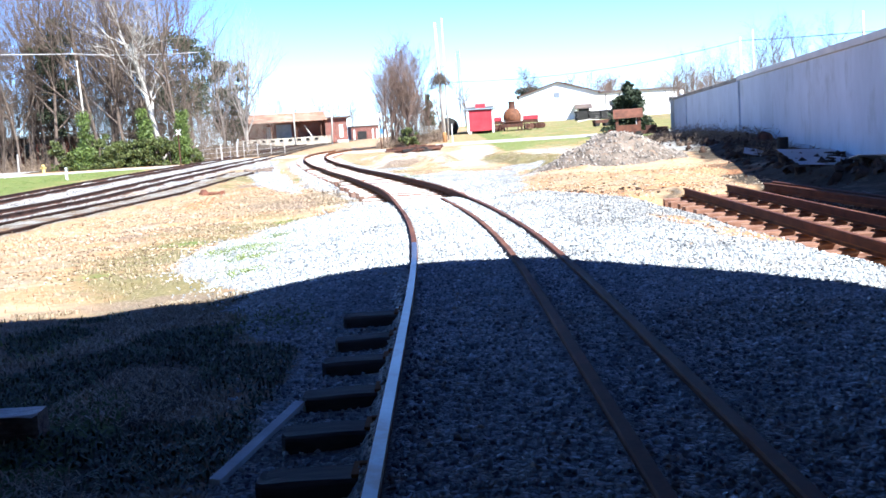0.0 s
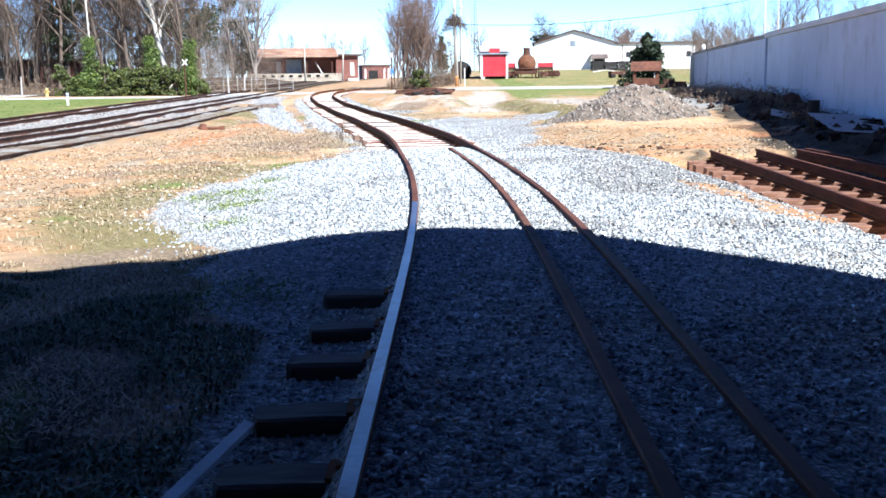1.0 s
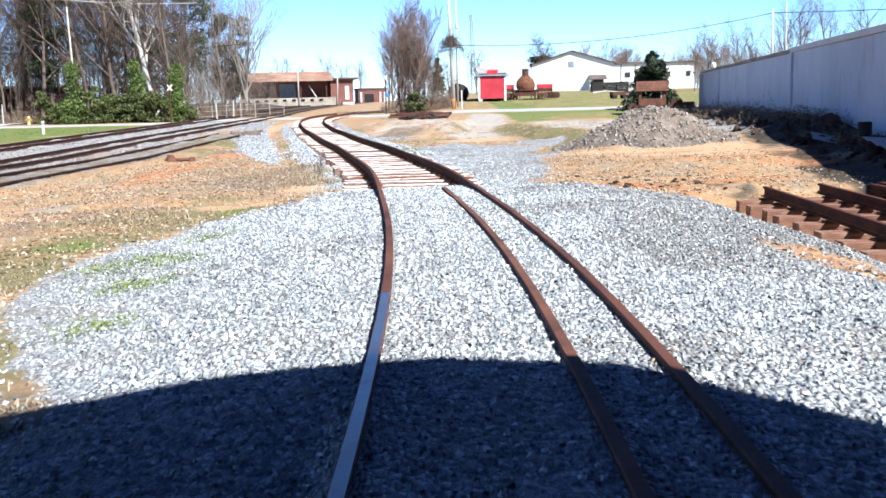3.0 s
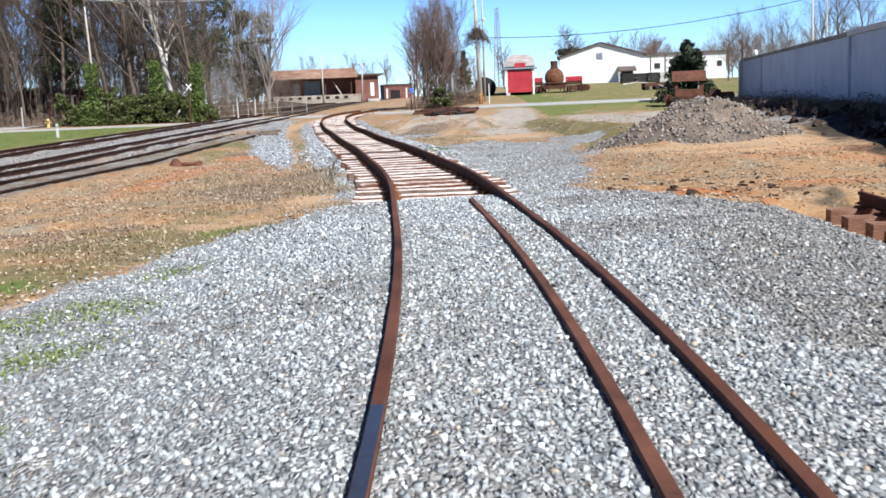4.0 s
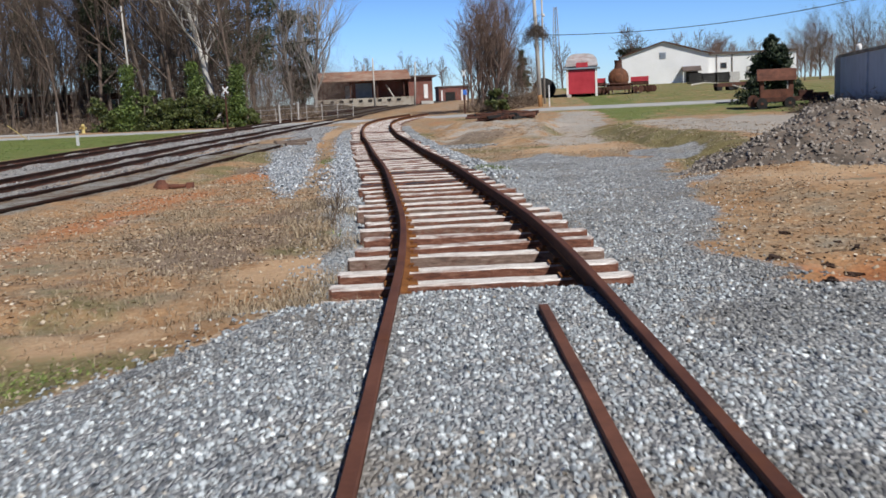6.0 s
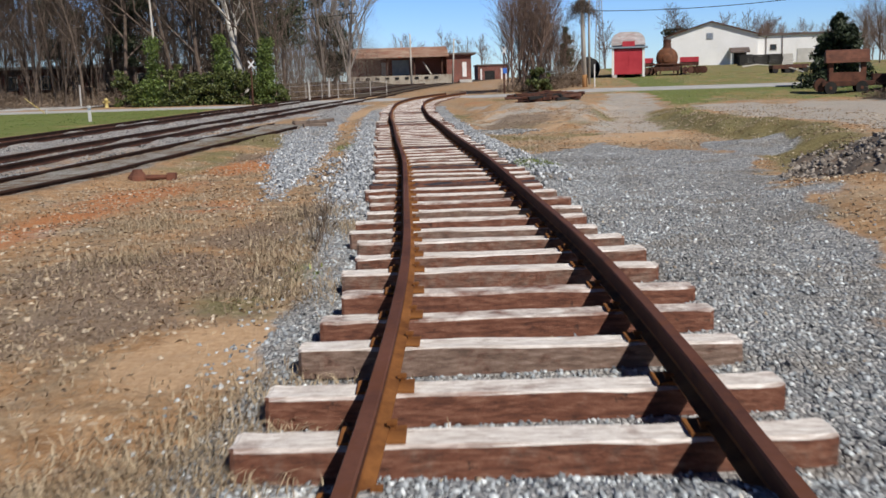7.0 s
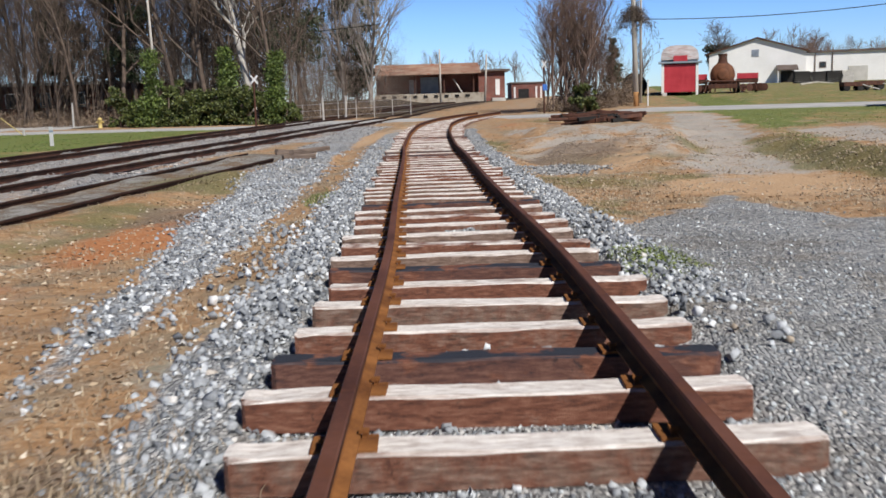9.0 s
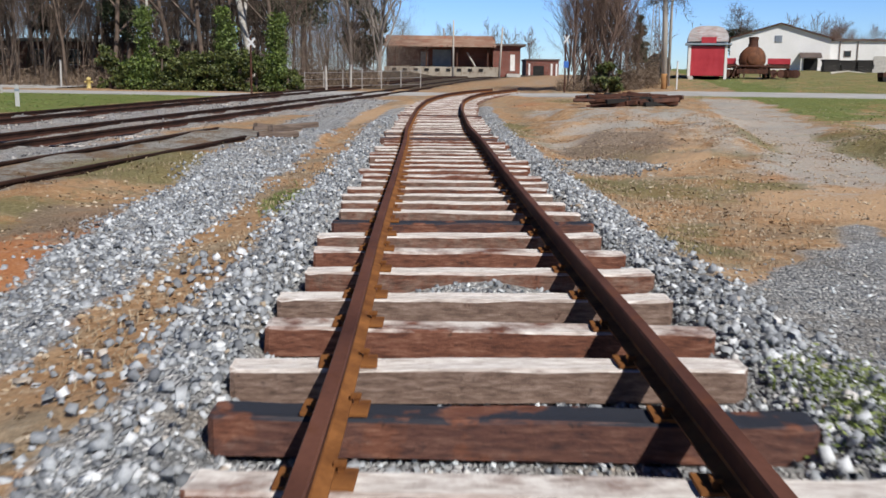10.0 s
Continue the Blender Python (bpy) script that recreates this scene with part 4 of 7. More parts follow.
def plain_track(label, xf, zf, y0, y1, tie_every=0.6, tie_to=None, meshes=TIES, short=0.0):
    tr = thing("railway_track", label, "railway track", kind="structure")
    for s in (-1, 1):
        rail("rail", offset_line(xf, lambda y: zf(y) - HEAD, y0, y1 - short * (s > 0), s * 0.75, 2.0), tr, materials=[BLACKENED, BLACKENED, RUST_DARK])
    yy = y0 + 0.3
    while yy < (tie_to or y1):
        lay_tie(tr, float(xf(yy)), yy, float(zf(yy)) - HEAD - 0.01, 0.5, 0.0, meshes, plates=False, skew=rng.uniform(-2, 2))
        yy += tie_every + rng.uniform(-0.05, 0.05)
    return tr


plain_track("rusted main-line track sunk in pale ballast", main_x, main_z, 14, 240, tie_to=88)
plain_track("rusted outer main-line track beside the lawn", lambda y: main_x(y) - 4.6, main_z, 20, 240, tie_to=88)
plain_track("dark abandoned siding ending in loose rails and ties", siding_x, siding_z, 8, 55.8, 0.75, meshes=TIES_DARK, short=2.6)

# panel of narrow-gauge track lying on the gravel
panel = thing("track_panel", "loose panel of narrow-gauge track, rusted rails on short brown ties", "railway track")
for xa, xb, ya in ((5.40, 4.66, 20.9), (6.40, 5.66, 21.2)):
    ys = np.linspace(4, ya, 12)
    rail("rail", np.stack([xb + (xa - xb) * (ys - 4) / (ya - 4), ys, np.full(12, -0.17)], 1), panel)
yy = 20.6
while yy > 4.2:
    lay_tie(panel, 5.17 + 0.0435 * (yy - 4), yy, -0.17, -2.5, rng.uniform(-0.06, 0.06), TIES_SHORT, 0.5, True, False, rng.uniform(-2, 2))
    yy -= 0.80 + rng.uniform(-0.06, 0.06)
for off in (0.0, 0.28):
    ys = np.linspace(3, 20.8 + off, 10)
    lr = thing("loose_rail", "rust-red loose rail lying on the dirt beside the panel", "rail", group="loose rails")
    rail("rail_bar", np.stack([7.3 + off - 0.012 * (ys - 3), ys, np.full(10, -0.16)], 1), lr)

# ---------------------------------------------------------------- engine shed behind the walk, whose shade falls on the gravel
shed = thing("engine_shed", "tall engine shed open at the front over the track", "shed", kind="structure")
bm = bmesh.new()
# the unseen left bay, out to x = -9, is added to block skylight
for (xa, za), (xb, zb) in (((-9.0, 4.7), (4.95, 7.25)), ((4.95, 7.25), (5.7, 6.95))):
    vs = [bm.verts.new(p) for p in ((xa, 4.25, za), (xb, 4.25, zb), (xb, -16, zb), (xa, -16, za), (xa, 4.25, za - 0.12), (xb, 4.25, zb - 0.12), (xb, -16, zb - 0.12), (xa, -16, za - 0.12))]
    for q in ((0, 1, 2, 3), (7, 6, 5, 4), (0, 4, 5, 1), (3, 2, 6, 7), (0, 3, 7, 4), (1, 5, 6, 2)):
        bm.faces.new([vs[i] for i in q])
part("roof", bm, DARK_ROOF, shed)
part("side_wall", box(5.5, 5.7, -16, 4.25, -0.5, 6.9), DARK_ROOF, shed)
part("side_wall", box(-9.0, -8.8, -16, 4.25, -0.5, 4.5), DARK_ROOF, shed)
# unseen walls and lintel, added to keep skylight off the near ground
part("front_wall", box(-8.8, -3.1, 4.0, 4.2, -0.5, 4.5), DARK_ROOF, shed)
part("front_wall", box(3.6, 5.5, 4.0, 4.2, -0.5, 6.6), DARK_ROOF, shed)
part("lintel", box(-2.9, 3.6, 4.0, 4.2, 4.4, 5.6), DARK_ROOF, shed)
part("inner_wall", box(-3.1, -2.9, -15.7, 4.1, -0.5, 5.6), DARK_ROOF, shed)
part("back_wall", box(-8.8, 5.5, -16, -15.8, -0.5, 4.5), DARK_ROOF, shed)

# ---------------------------------------------------------------- long white wall
wall_b = thing("warehouse", "long low white-painted block warehouse with a stained coping", "warehouse", kind="structure")
wang = -math.degrees(math.atan(0.14))
wm = pose(float(wall_x(4.0)), 4.0, 0, 0, 0, wang)
WL = 69.5
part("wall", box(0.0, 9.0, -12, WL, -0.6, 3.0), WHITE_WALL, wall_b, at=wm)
part("coping", box(-0.10, 9.1, 39.0, WL + 0.1, 3.003, 3.15, 0.02), STAIN, wall_b, "dark streaked roof edge", at=wm)
part("coping", box(-0.12, 9.1, -12, 38.99, 3.003, 3.19, 0.02), PALE_CAP, wall_b, "pale cream roof edge", at=wm)
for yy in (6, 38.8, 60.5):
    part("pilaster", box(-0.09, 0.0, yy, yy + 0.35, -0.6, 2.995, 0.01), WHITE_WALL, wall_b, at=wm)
part("corner_pier", box(-0.25, 0.0, WL - 0.4, WL, -0.6, 2.995, 0.01), CONCRETE, wall_b, at=wm)

# ---------------------------------------------------------------- gravel pile
def pile_mesh():
    n = 90
    u, v = np.meshgrid(np.linspace(-1, 1, n), np.linspace(-1, 1, n))
    px, py = 6.3 + np.where(u < 0, u * 3.3, u * 3.2), 34.2 + np.where(v < 0, v * 2.9, v * 4.0)
    r = np.hypot(u * 1.02, v * 1.0) + (fbm(px * 0.9, py * 0.9, 61) - 0.5) * 0.26
    hgt = np.minimum(1.42 * np.clip(1 - np.clip(r, 0, 2) ** 0.85, -0.2, 1), 1.02 + 0.5 * (fbm(px * 1.5, py * 1.5, 63) - 0.4))
    hgt += (fbm(px * 3.1, py * 3.1, 67, 4) - 0.5) * 0.17 * step(r, 1.05, 0.9)
    pz = land(px, py) - pad(px, py) - 0.05 + hgt
    ii = np.arange(n * n).reshape(n, n)
    f = np.stack([ii[:-1, :-1], ii[:-1, 1:], ii[1:, 1:], ii[1:, :-1]], -1).reshape(-1, 4)
    return np.stack([px, py, pz], -1), f


pv, pf = pile_mesh()
PILE_MAT = worn("dirty_gravel", (0.05, 0.04, 0.032), (0.25, 0.205, 0.165), 1.6, 0.95, 0.0, 22, 0.05, (0.24, 0.16, 0.11))
pile = thing("gravel_pile", "heap of dirty grey gravel and clods on the dirt shelf", "gravel pile")
part("slope", mesh_of("slope", pv, pf, PILE_MAT, True), None, pile)


# ---------------------------------------------------------------- buildings and vehicles far off
def ground_z(x, y):
    return float(land(np.array([x]), np.array([y]))[0])


def house_box(parent, name, x0, x1, y0, y1, z0, z1, material, at, label=""):
    return part(name, box(x0, x1, y0, y1, z0, z1), material, parent, label, at=at)


def window(parent, x, z, w, h, at, y=-0.02, frame_mat=None):
    fr = part("window", box(x - w / 2, x + w / 2, y - 0.05, y + 0.02, z, z + h, 0.01), frame_mat or WHITE_TRIM, parent, at=at)
    part("pane", box(x - w / 2 + 0.08, x + w / 2 - 0.08, y - 0.056, y - 0.045, z + 0.08, z + h - 0.08), GLASS, fr)
    return fr


def gable_roof(x0, x1, y0, y1, ze, xa, za, over=0.3, thick=0.14):
    """A ridge along y at xa, za; eaves at x0 and x1."""
    bm = bmesh.new()
    for xe, sgn in ((x0, -1), (x1, 1)):
        sl = (za - ze) / (xa - xe)
        xo = xe + sgn * over
        zo = ze + sl * (xo - xe)
        vs = [bm.verts.new(p) for p in ((xo, y0 - over, zo), (xa, y0 - over, za), (xa, y1 + over, za), (xo, y1 + over, zo),
                                        (xo, y0 - over, zo + thick), (xa, y0 - over, za + thick), (xa, y1 + over, za + thick), (xo, y1 + over, zo + thick))]
        for q in ((0, 1, 2, 3), (4, 5, 6, 7), (0, 1, 5, 4), (2, 3, 7, 6), (0, 3, 7, 4), (1, 2, 6, 5)):
            bm.faces.new([vs[i] for i in q])
    return bm


# white gabled building with its flat wing
AT = pose(-39.1, 257.2, -0.66, 0, 0, -6.0) @ Matrix.Diagonal((1.8, 1.8, 1.8, 1))
wb = thing("white_building", "white gabled hall with a low flat-roofed wing on the rise", "building", kind="structure")
bm = bmesh.new()
front = [(33.3, 1.6), (44.2, 1.6), (44.2, 5.85), (38.7, 7.5), (33.3, 5.85)]
a, b = [bm.verts.new((x, 0, z)) for x, z in front], [bm.verts.new((x, 22, z)) for x, z in front]
bm.faces.new(a)
bm.faces.new(b[::-1])
for k in range(5):
    bm.faces.new((a[k], b[k], b[(k + 1) % 5], a[(k + 1) % 5]))
part("hall_wall", bm, WHITE, wb, at=AT)
part("hall_roof", gable_roof(33.3, 44.2, 0, 22, 5.87, 38.7, 7.52, 0.35), RUST_DARK, wb, "brown edged gable roof", at=AT)
house_box(wb, "wing_wall", 44.21, 54.9, 1.2, 16, 1.6, 5.65, WHITE, AT)
house_box(wb, "wing_roof", 44.25, 55.1, 0.95, 16.3, 5.66, 5.9, DARK_ROOF, AT)
part("downpipe", box(45.2, 45.3, 1.1, 1.2, 1.7, 5.6), DARK_ROOF, wb, at=AT)
part("downpipe", box(47.1, 47.2, 1.1, 1.2, 1.7, 5.6), DARK_ROOF, wb, at=AT)
vent = part("gable_vent", box(38.15, 38.95, -0.06, 0.02, 5.45, 6.25, 0.01), GALV, wb, at=AT)
for k in range(6):
    part("slat", box(38.21, 38.89, -0.10, -0.055, 5.53 + k * 0.12, 5.58 + k * 0.12), GALV, vent)
window(wb, 46.1, 3.9, 0.75, 0.7, AT, 1.18, DARK_ROOF)
window(wb, 54.1, 3.9, 0.6, 0.7, AT, 1.18, DARK_ROOF)
part("garage_door", box(48.9, 51.0, 1.13, 1.2, 1.9, 4.0, 0.01), CONCRETE, wb, "pale roll-up garage door", at=AT)
bm = bmesh.new()
pv_ = [(40.9, 0, 4.35), (43.2, 0, 4.35), (43.2, -2.2, 3.8), (40.9, -2.2, 3.8)]
vs = [bm.verts.new(p) for p in pv_] + [bm.verts.new((p[0], p[1], p[2] - 0.12)) for p in pv_]
for q in ((0, 1, 2, 3), (7, 6, 5, 4), (0, 4, 5, 1), (1, 5, 6, 2), (2, 6, 7, 3), (3, 7, 4, 0)):
    bm.faces.new([vs[i] for i in q])
part("porch_roof", bm, DARK_ROOF, wb, at=AT)
# flat black panel stands in for the shade of the door recess
part("porch_door", box(41.4, 42.9, -0.05, 0.02, 1.8, 3.7), BLACK, wb, at=AT)
for x in (41.0, 43.1):
    part("porch_post", box(x - 0.05, x + 0.05, -2.15, -2.05, 1.3, 3.82), WHITE_TRIM, wb, at=AT)

# old brick warehouse with a loading dock
AT = pose(-22.8, 163.2, 0, 0, 0, 9.03)
fa = thing("brick_warehouse", "old red-brick warehouse with a rusty awning over a loading dock", "building", kind="structure")
part("brick_wall", box(-9.6, 4.6, 4.0, 22, 0.5, 6.3), BRICK, fa, at=AT)
part("parapet", box(-9.7, 4.7, 4.5, 22.1, 6.31, 6.85), RUSTY_ROOF, fa, at=AT)
bm = bmesh.new()
vs = [bm.verts.new(p) for p in ((-9.8, -0.4, 5.25), (4.9, -0.4, 5.25), (4.9, 4.49, 6.31), (-9.8, 4.49, 6.31), (-9.8, -0.4, 5.4), (4.9, -0.4, 5.4), (4.9, 4.49, 6.46), (-9.8, 4.49, 6.46))]
for q in ((0, 1, 2, 3), (4, 5, 6, 7), (0, 1, 5, 4), (2, 3, 7, 6), (0, 3, 7, 4), (1, 2, 6, 5)):
    bm.faces.new([vs[i] for i in q])
aw = part("awning", bm, RUSTY_ROOF, fa, "rust-streaked sheet awning", at=AT)
for k in range(8):
    x = -9.4 + k * 2.0
    part("sheet_seam", box(x - 0.04, x + 0.04, -0.42, -0.38, 5.26, 5.44), RUST_DARK, aw)
dock = part("loading_dock", box(-9.6, 5.5, 0.0, 4.0, 0.5, 2.72, 0.03), DOCK, fa, "pale concrete loading dock", at=AT)
for k in range(9):
    part("dock_bumper", box(-8.6 + k * 1.42, -8.05 + k * 1.42, -0.12, 0.0, 2.2, 2.5), BLACK, dock)
for k in range(4):
    part("awning_post", box(-8.2 + k * 4.0, -8.0 + k * 4.0, 0.25, 0.45, 2.72, 5.3), RUST_DARK, fa, at=AT)
part("door", box(-5.0, -4.0, 3.93, 4.0, 2.72, 4.7), PALE_PLANK, fa, "pale grey door", at=AT)
part("door", box(-3.4, -0.9, 3.93, 4.0, 2.72, 5.0), BLUE_GREY, fa, "blue-grey sliding door", at=AT)
part("leaning_beam", tube((1.2, 0.8, 4.6), (2.3, 0.5, 2.75), 0.1, 0.1, 6), POLE, fa, at=AT)
part("wing_wall", box(4.61, 8.2, 1.5, 14, 0.5, 5.5), BRICK, fa, at=AT)
part("wing_roof", box(4.5, 8.9, 0.9, 14.3, 5.51, 5.75), DARK_ROOF, fa, at=AT)
part("wing_door", box(6.9, 7.5, 1.42, 1.5, 2.3, 4.4), WHITE_TRIM, fa, "white arched door", at=AT)
part("steps", box(6.4, 8.2, 0.0, 1.5, 0.5, 1.9, 0.02), CONCRETE, fa, at=AT)
part("roof_vent", tube((-2, 9, 6.8), (-2, 9, 8.0), 0.14, 0.14, 8), GALV, fa, at=AT)

AT = pose(-31.4, 217.5, 0, 0, 0, 9.03)
b2 = thing("brick_garage", "small red-brick garage with a dark doorway", "building", kind="structure")
part("brick_wall", box(12.6, 18.6, 0, 12, 0.5, 4.6), BRICK, b2, at=AT)
part("roof_edge", box(12.4, 18.8, -0.2, 12.2, 4.61, 4.85), DARK_ROOF, b2, at=AT)
# the opening's dark inside is painted as a black panel
part("doorway", box(13.9, 15.9, -0.06, 0.02, 1.4, 3.6), BLACK, b2, at=AT)
for x in (13.2, 17.3, 18.2):
    part("white_pier", box(x - 0.16, x + 0.16, -0.12, -0.001, 0.8, 4.0), WHITE_TRIM, b2, at=AT)

AT = pose(-18.0, 128.0, 0, 0, 0, 9.03)
b3 = thing("brick_house", "low brick house with white windows behind the woods", "house", kind="structure")
part("brick_wall", box(-52, -26, 0, 9, 0.0, 4.3), BRICK, b3, at=AT)
part("roof", box(-52.6, -25.4, -0.6, 9.6, 4.31, 4.6), CONCRETE, b3, "pale low roof", at=AT)
for k in range(7):
    window(b3, -50 + k * 3.5, 2.1, 1.1, 1.5, AT)

# red car with a silver arched roof
AT = pose(3.75, 121.3, 1.5, 0, 0, -3) @ Matrix.Diagonal((1.02, 1.0, 1.08, 1))
cb = thing("railway_car", "old red-fronted railway car with a silver arched roof on the grass", "railway car")
part("body", box(0.0, 3.05, 1.6, 12, 0.55, 3.2, 0.03), BLUE_GREY, cb, "faded silver-blue car side", at=AT)
bm = bmesh.new()
arc = [(1.525 + 1.66 * math.copysign(abs(math.cos(t)) ** 0.6, math.cos(t)), 2.95 + 1.22 * math.sin(t) ** 0.72) for t in np.linspace(0, math.pi, 13)]
ends = [[bm.verts.new((x, y, z)) for x, z in arc] for y in (1.2, 12.3)]
for k in range(12):
    bm.faces.new((ends[0][k], ends[0][k + 1], ends[1][k + 1], ends[1][k]))
bm.faces.new(ends[0])
bm.faces.new(ends[1][::-1])
bm.faces.new((ends[0][0], ends[0][12], ends[1][12], ends[1][0]))
part("roof", bm, SILVER, cb, "rust-patched silver arched roof", at=AT)
part("front_panel", box(0.12, 2.95, 0.0, 1.6, 0.25, 2.55, 0.02), RED, cb, "bright red planked front", at=AT)
for x in (0.0, 2.95):
    part("corner_post", box(x - 0.08, x + 0.15, -0.06, 0.12, 0.0, 2.62, 0.01), WHITE_TRIM, cb, at=AT)
part("eave_board", box(-0.35, 3.4, -0.25, 1.58, 2.63, 2.78, 0.02), BLUE_GREY, cb, at=AT)
part("header_box", box(0.95, 2.15, -0.12, 1.0, 2.79, 3.25, 0.02), RED, cb, at=AT)
for k in range(6):
    part("front_plank", box(0.2 + 0.45 * k, 0.6 + 0.45 * k, -0.012, 0.0, 0.3, 2.5), RED, cb, at=AT)
for y in (2.6, 4.2, 9.0, 10.6):
    for x in (0.5, 2.55):
        w = part("wheel", tube((x - 0.06, y, 0.3), (x + 0.06, y, 0.3), 0.4, 0.4, 16), RUST_DARK, cb, at=AT)
part("step_block", box(0.0, 0.4, -0.2, 0.3, -0.2, 0.24), CONCRETE, cb, at=AT)

# black tank beside it
tk = thing("black_tank", "sooty black cylindrical tank beside the red car", "tank", at=pose(1.3, 124.5, ground_z(1.3, 124.5), 0, 0, -3))
part("barrel", lathe([(0.3, 0), (1.05, 0.1), (1.15, 0.35), (1.15, 6.6), (1.05, 6.9), (0.3, 7.0)], 20, m=pose(0, 0, 1.05, -90, 0, 0)), BLACK, tk, smooth=True)
for y in (1.0, 3.4, 5.8):
    part("saddle", box(-0.9, 0.9, y - 0.2, y + 0.2, -0.2, 0.6), BLACK, tk)

# rusted traction boiler on its wheels, with a red wagon behind
AT = pose(9.3, 123.6, max(ground_z(9.3, 122.5), ground_z(10.5, 126)) + 0.1, 0, 0, -5) @ Matrix.Diagonal((0.86, 0.86, 0.9, 1))
lo = thing("steam_boiler", "rusted steam boiler with a stub chimney on iron wheels", "boiler")
part("boiler_shell", lathe([(0.2, -0.28), (0.7, -0.2), (1.1, -0.02), (1.28, 0.3), (1.28, 4.6), (1.1, 4.9), (0.2, 5.0)], 24, m=pose(0, 0, 1.75, -90, 0, 0)), RUST_BOILER, lo, smooth=True, at=AT)
part("smokebox_door", lathe([(0.62, 0), (0.6, 0.05), (0.35, 0.10), (0.05, 0.12)], 20, m=pose(0, -0.2, 1.75, 90, 0, 0)), RUST_BOILER, lo, smooth=True, at=AT)
part("chimney", lathe([(0.62, 2.8), (0.48, 3.05), (0.44, 3.5), (0.5, 3.85), (0.44, 3.86)], 18), RUST_DARK, lo, at=AT @ Matrix.Translation((0, 0.6, 0)))
part("dome", lathe([(0.45, 2.9), (0.45, 3.2), (0.3, 3.4), (0.05, 3.45)], 16), RUST_BOILER, lo, smooth=True, at=AT @ Matrix.Translation((0, 2.6, 0)))
part("frame", box(-1.1, 1.1, -0.4, 5.0, 0.55, 0.8, 0.02), RUST_DARK, lo, at=AT)
part("front_beam", box(-1.5, 1.5, -0.6, -0.38, 0.35, 0.75, 0.02), RUST_DARK, lo, "dark iron buffer beam", at=AT)
for x in (-1.25, 1.25):
    for y in (0.3, 2.1, 3.9):
        w = part("wheel", tube((x - 0.07, y, 0.5), (x + 0.07, y, 0.5), 0.62, 0.62, 18), BLACK, lo, at=AT)
        part("hub", tube((x - 0.14, y, 0.45), (x + 0.14, y, 0.45), 0.12, 0.12, 10), RUST, w)
for x in (-1.9, -1.35, -0.8, 0.8, 1.35, 1.9):
    part("stay", tube((x, -0.5, 0.05), (x * 0.8, -0.1, 1.25), 0.07, 0.06, 7), RUST_DARK, lo, at=AT)
part("cross_pipe", tube((-2.1, -0.3, 1.1), (2.1, -0.3, 1.05), 0.09, 0.09, 8), RUST_DARK, lo, at=AT)
part("underframe", box(-1.5, 1.5, 0.2, 4.2, 0.5, 1.0, 0.03), RUST_DARK, lo, "dark iron underframe", at=AT)
for x in (-1.7, 1.7):
    part("driving_wheel", tube((x - 0.08, 1.2, 0.62), (x + 0.08, 1.2, 0.62), 0.72, 0.72, 20), BLACK, lo, at=AT)
for xo, yo, hw in ((-2.5, 2.2, 0.9), (2.6, 2.6, 1.1)):
    wg = thing("flat_wagon", "small red-painted flat wagon on dark wheels", "wagon", group="red wagons", at=AT @ Matrix.Translation((xo, yo, 0)))
    part("deck", box(-hw, hw, -1.2, 2.5, 0.9, 1.3, 0.02), RUST_DARK, wg)
    part("rail_board", box(-hw, hw, -1.26, -1.2, 1.3, 1.85, 0.01), RED, wg)
    for x in (-hw + 0.15, hw - 0.15):
        for y in (-0.6, 1.6):
            part("wheel", tube((x - 0.06, y, 0.45), (x + 0.06, y, 0.45), 0.56, 0.56, 14), BLACK, wg)
for k in range(6):
    wl = thing("iron_wheelset", "spare dark iron wheelset on the grass", "wheelset", group="spare wheelsets", at=AT @ pose((3.3, 3.9, 4.3, -2.6, -1.9, 2.4)[k], (0.2, 0.8, 1.3, 0.2, 0.6, -0.2)[k], 0.04, 0, 0, 62 + 13 * k))
    part("axle", tube((-0.6, 0, 0.35), (0.6, 0, 0.35), 0.06, 0.06, 8), RUST_DARK, wl)
    for x in (-0.5, 0.5):
        part("wheel", tube((x - 0.05, 0, 0.35), (x + 0.05, 0, 0.35), 0.4, 0.4, 16), RUST_DARK, wl)

# stacks of black timber and pipes on the grass
for n_, (px, py, wd, rot) in enumerate(((23.6, 163, 1.9, 9), (25.6, 163.3, 1.9, 9), (27.6, 163.6, 1.9, 9), (29.3, 163.8, 1.5, 12))):
    st = thing("timber_stack", "stack of dark creosoted timbers on the grass", "timber stack", group="timber stacks", at=pose(px, py, ground_z(px, py), 0, 0, rot))
    for i in range(6):
        for j in range(3):
            part("timber", box(-wd / 2 + rng.uniform(-0.12, 0.12), wd / 2 + rng.uniform(-0.12, 0.12), j * 0.4, j * 0.4 + 0.34, -0.02 + i * 0.26, 0.22 + i * 0.26, 0.0), BLACK if n_ < 3 else PALE_PLANK, st)
lg = thing("fallen_limb", "pale bare limb lying on the grass", "limb", at=pose(22.8, 150, ground_z(22.8, 150) + 0.1, 0, 0, 15))
part("limb", tube((-2, 0, 0), (0.2, 0.2, 0.25), 0.12, 0.08, 7), BARK_WHITE, lg)
part("fork", tube((0.1, 0.2, 0.22), (1.9, -0.3, 0.05), 0.08, 0.03, 6), BARK_WHITE, lg)
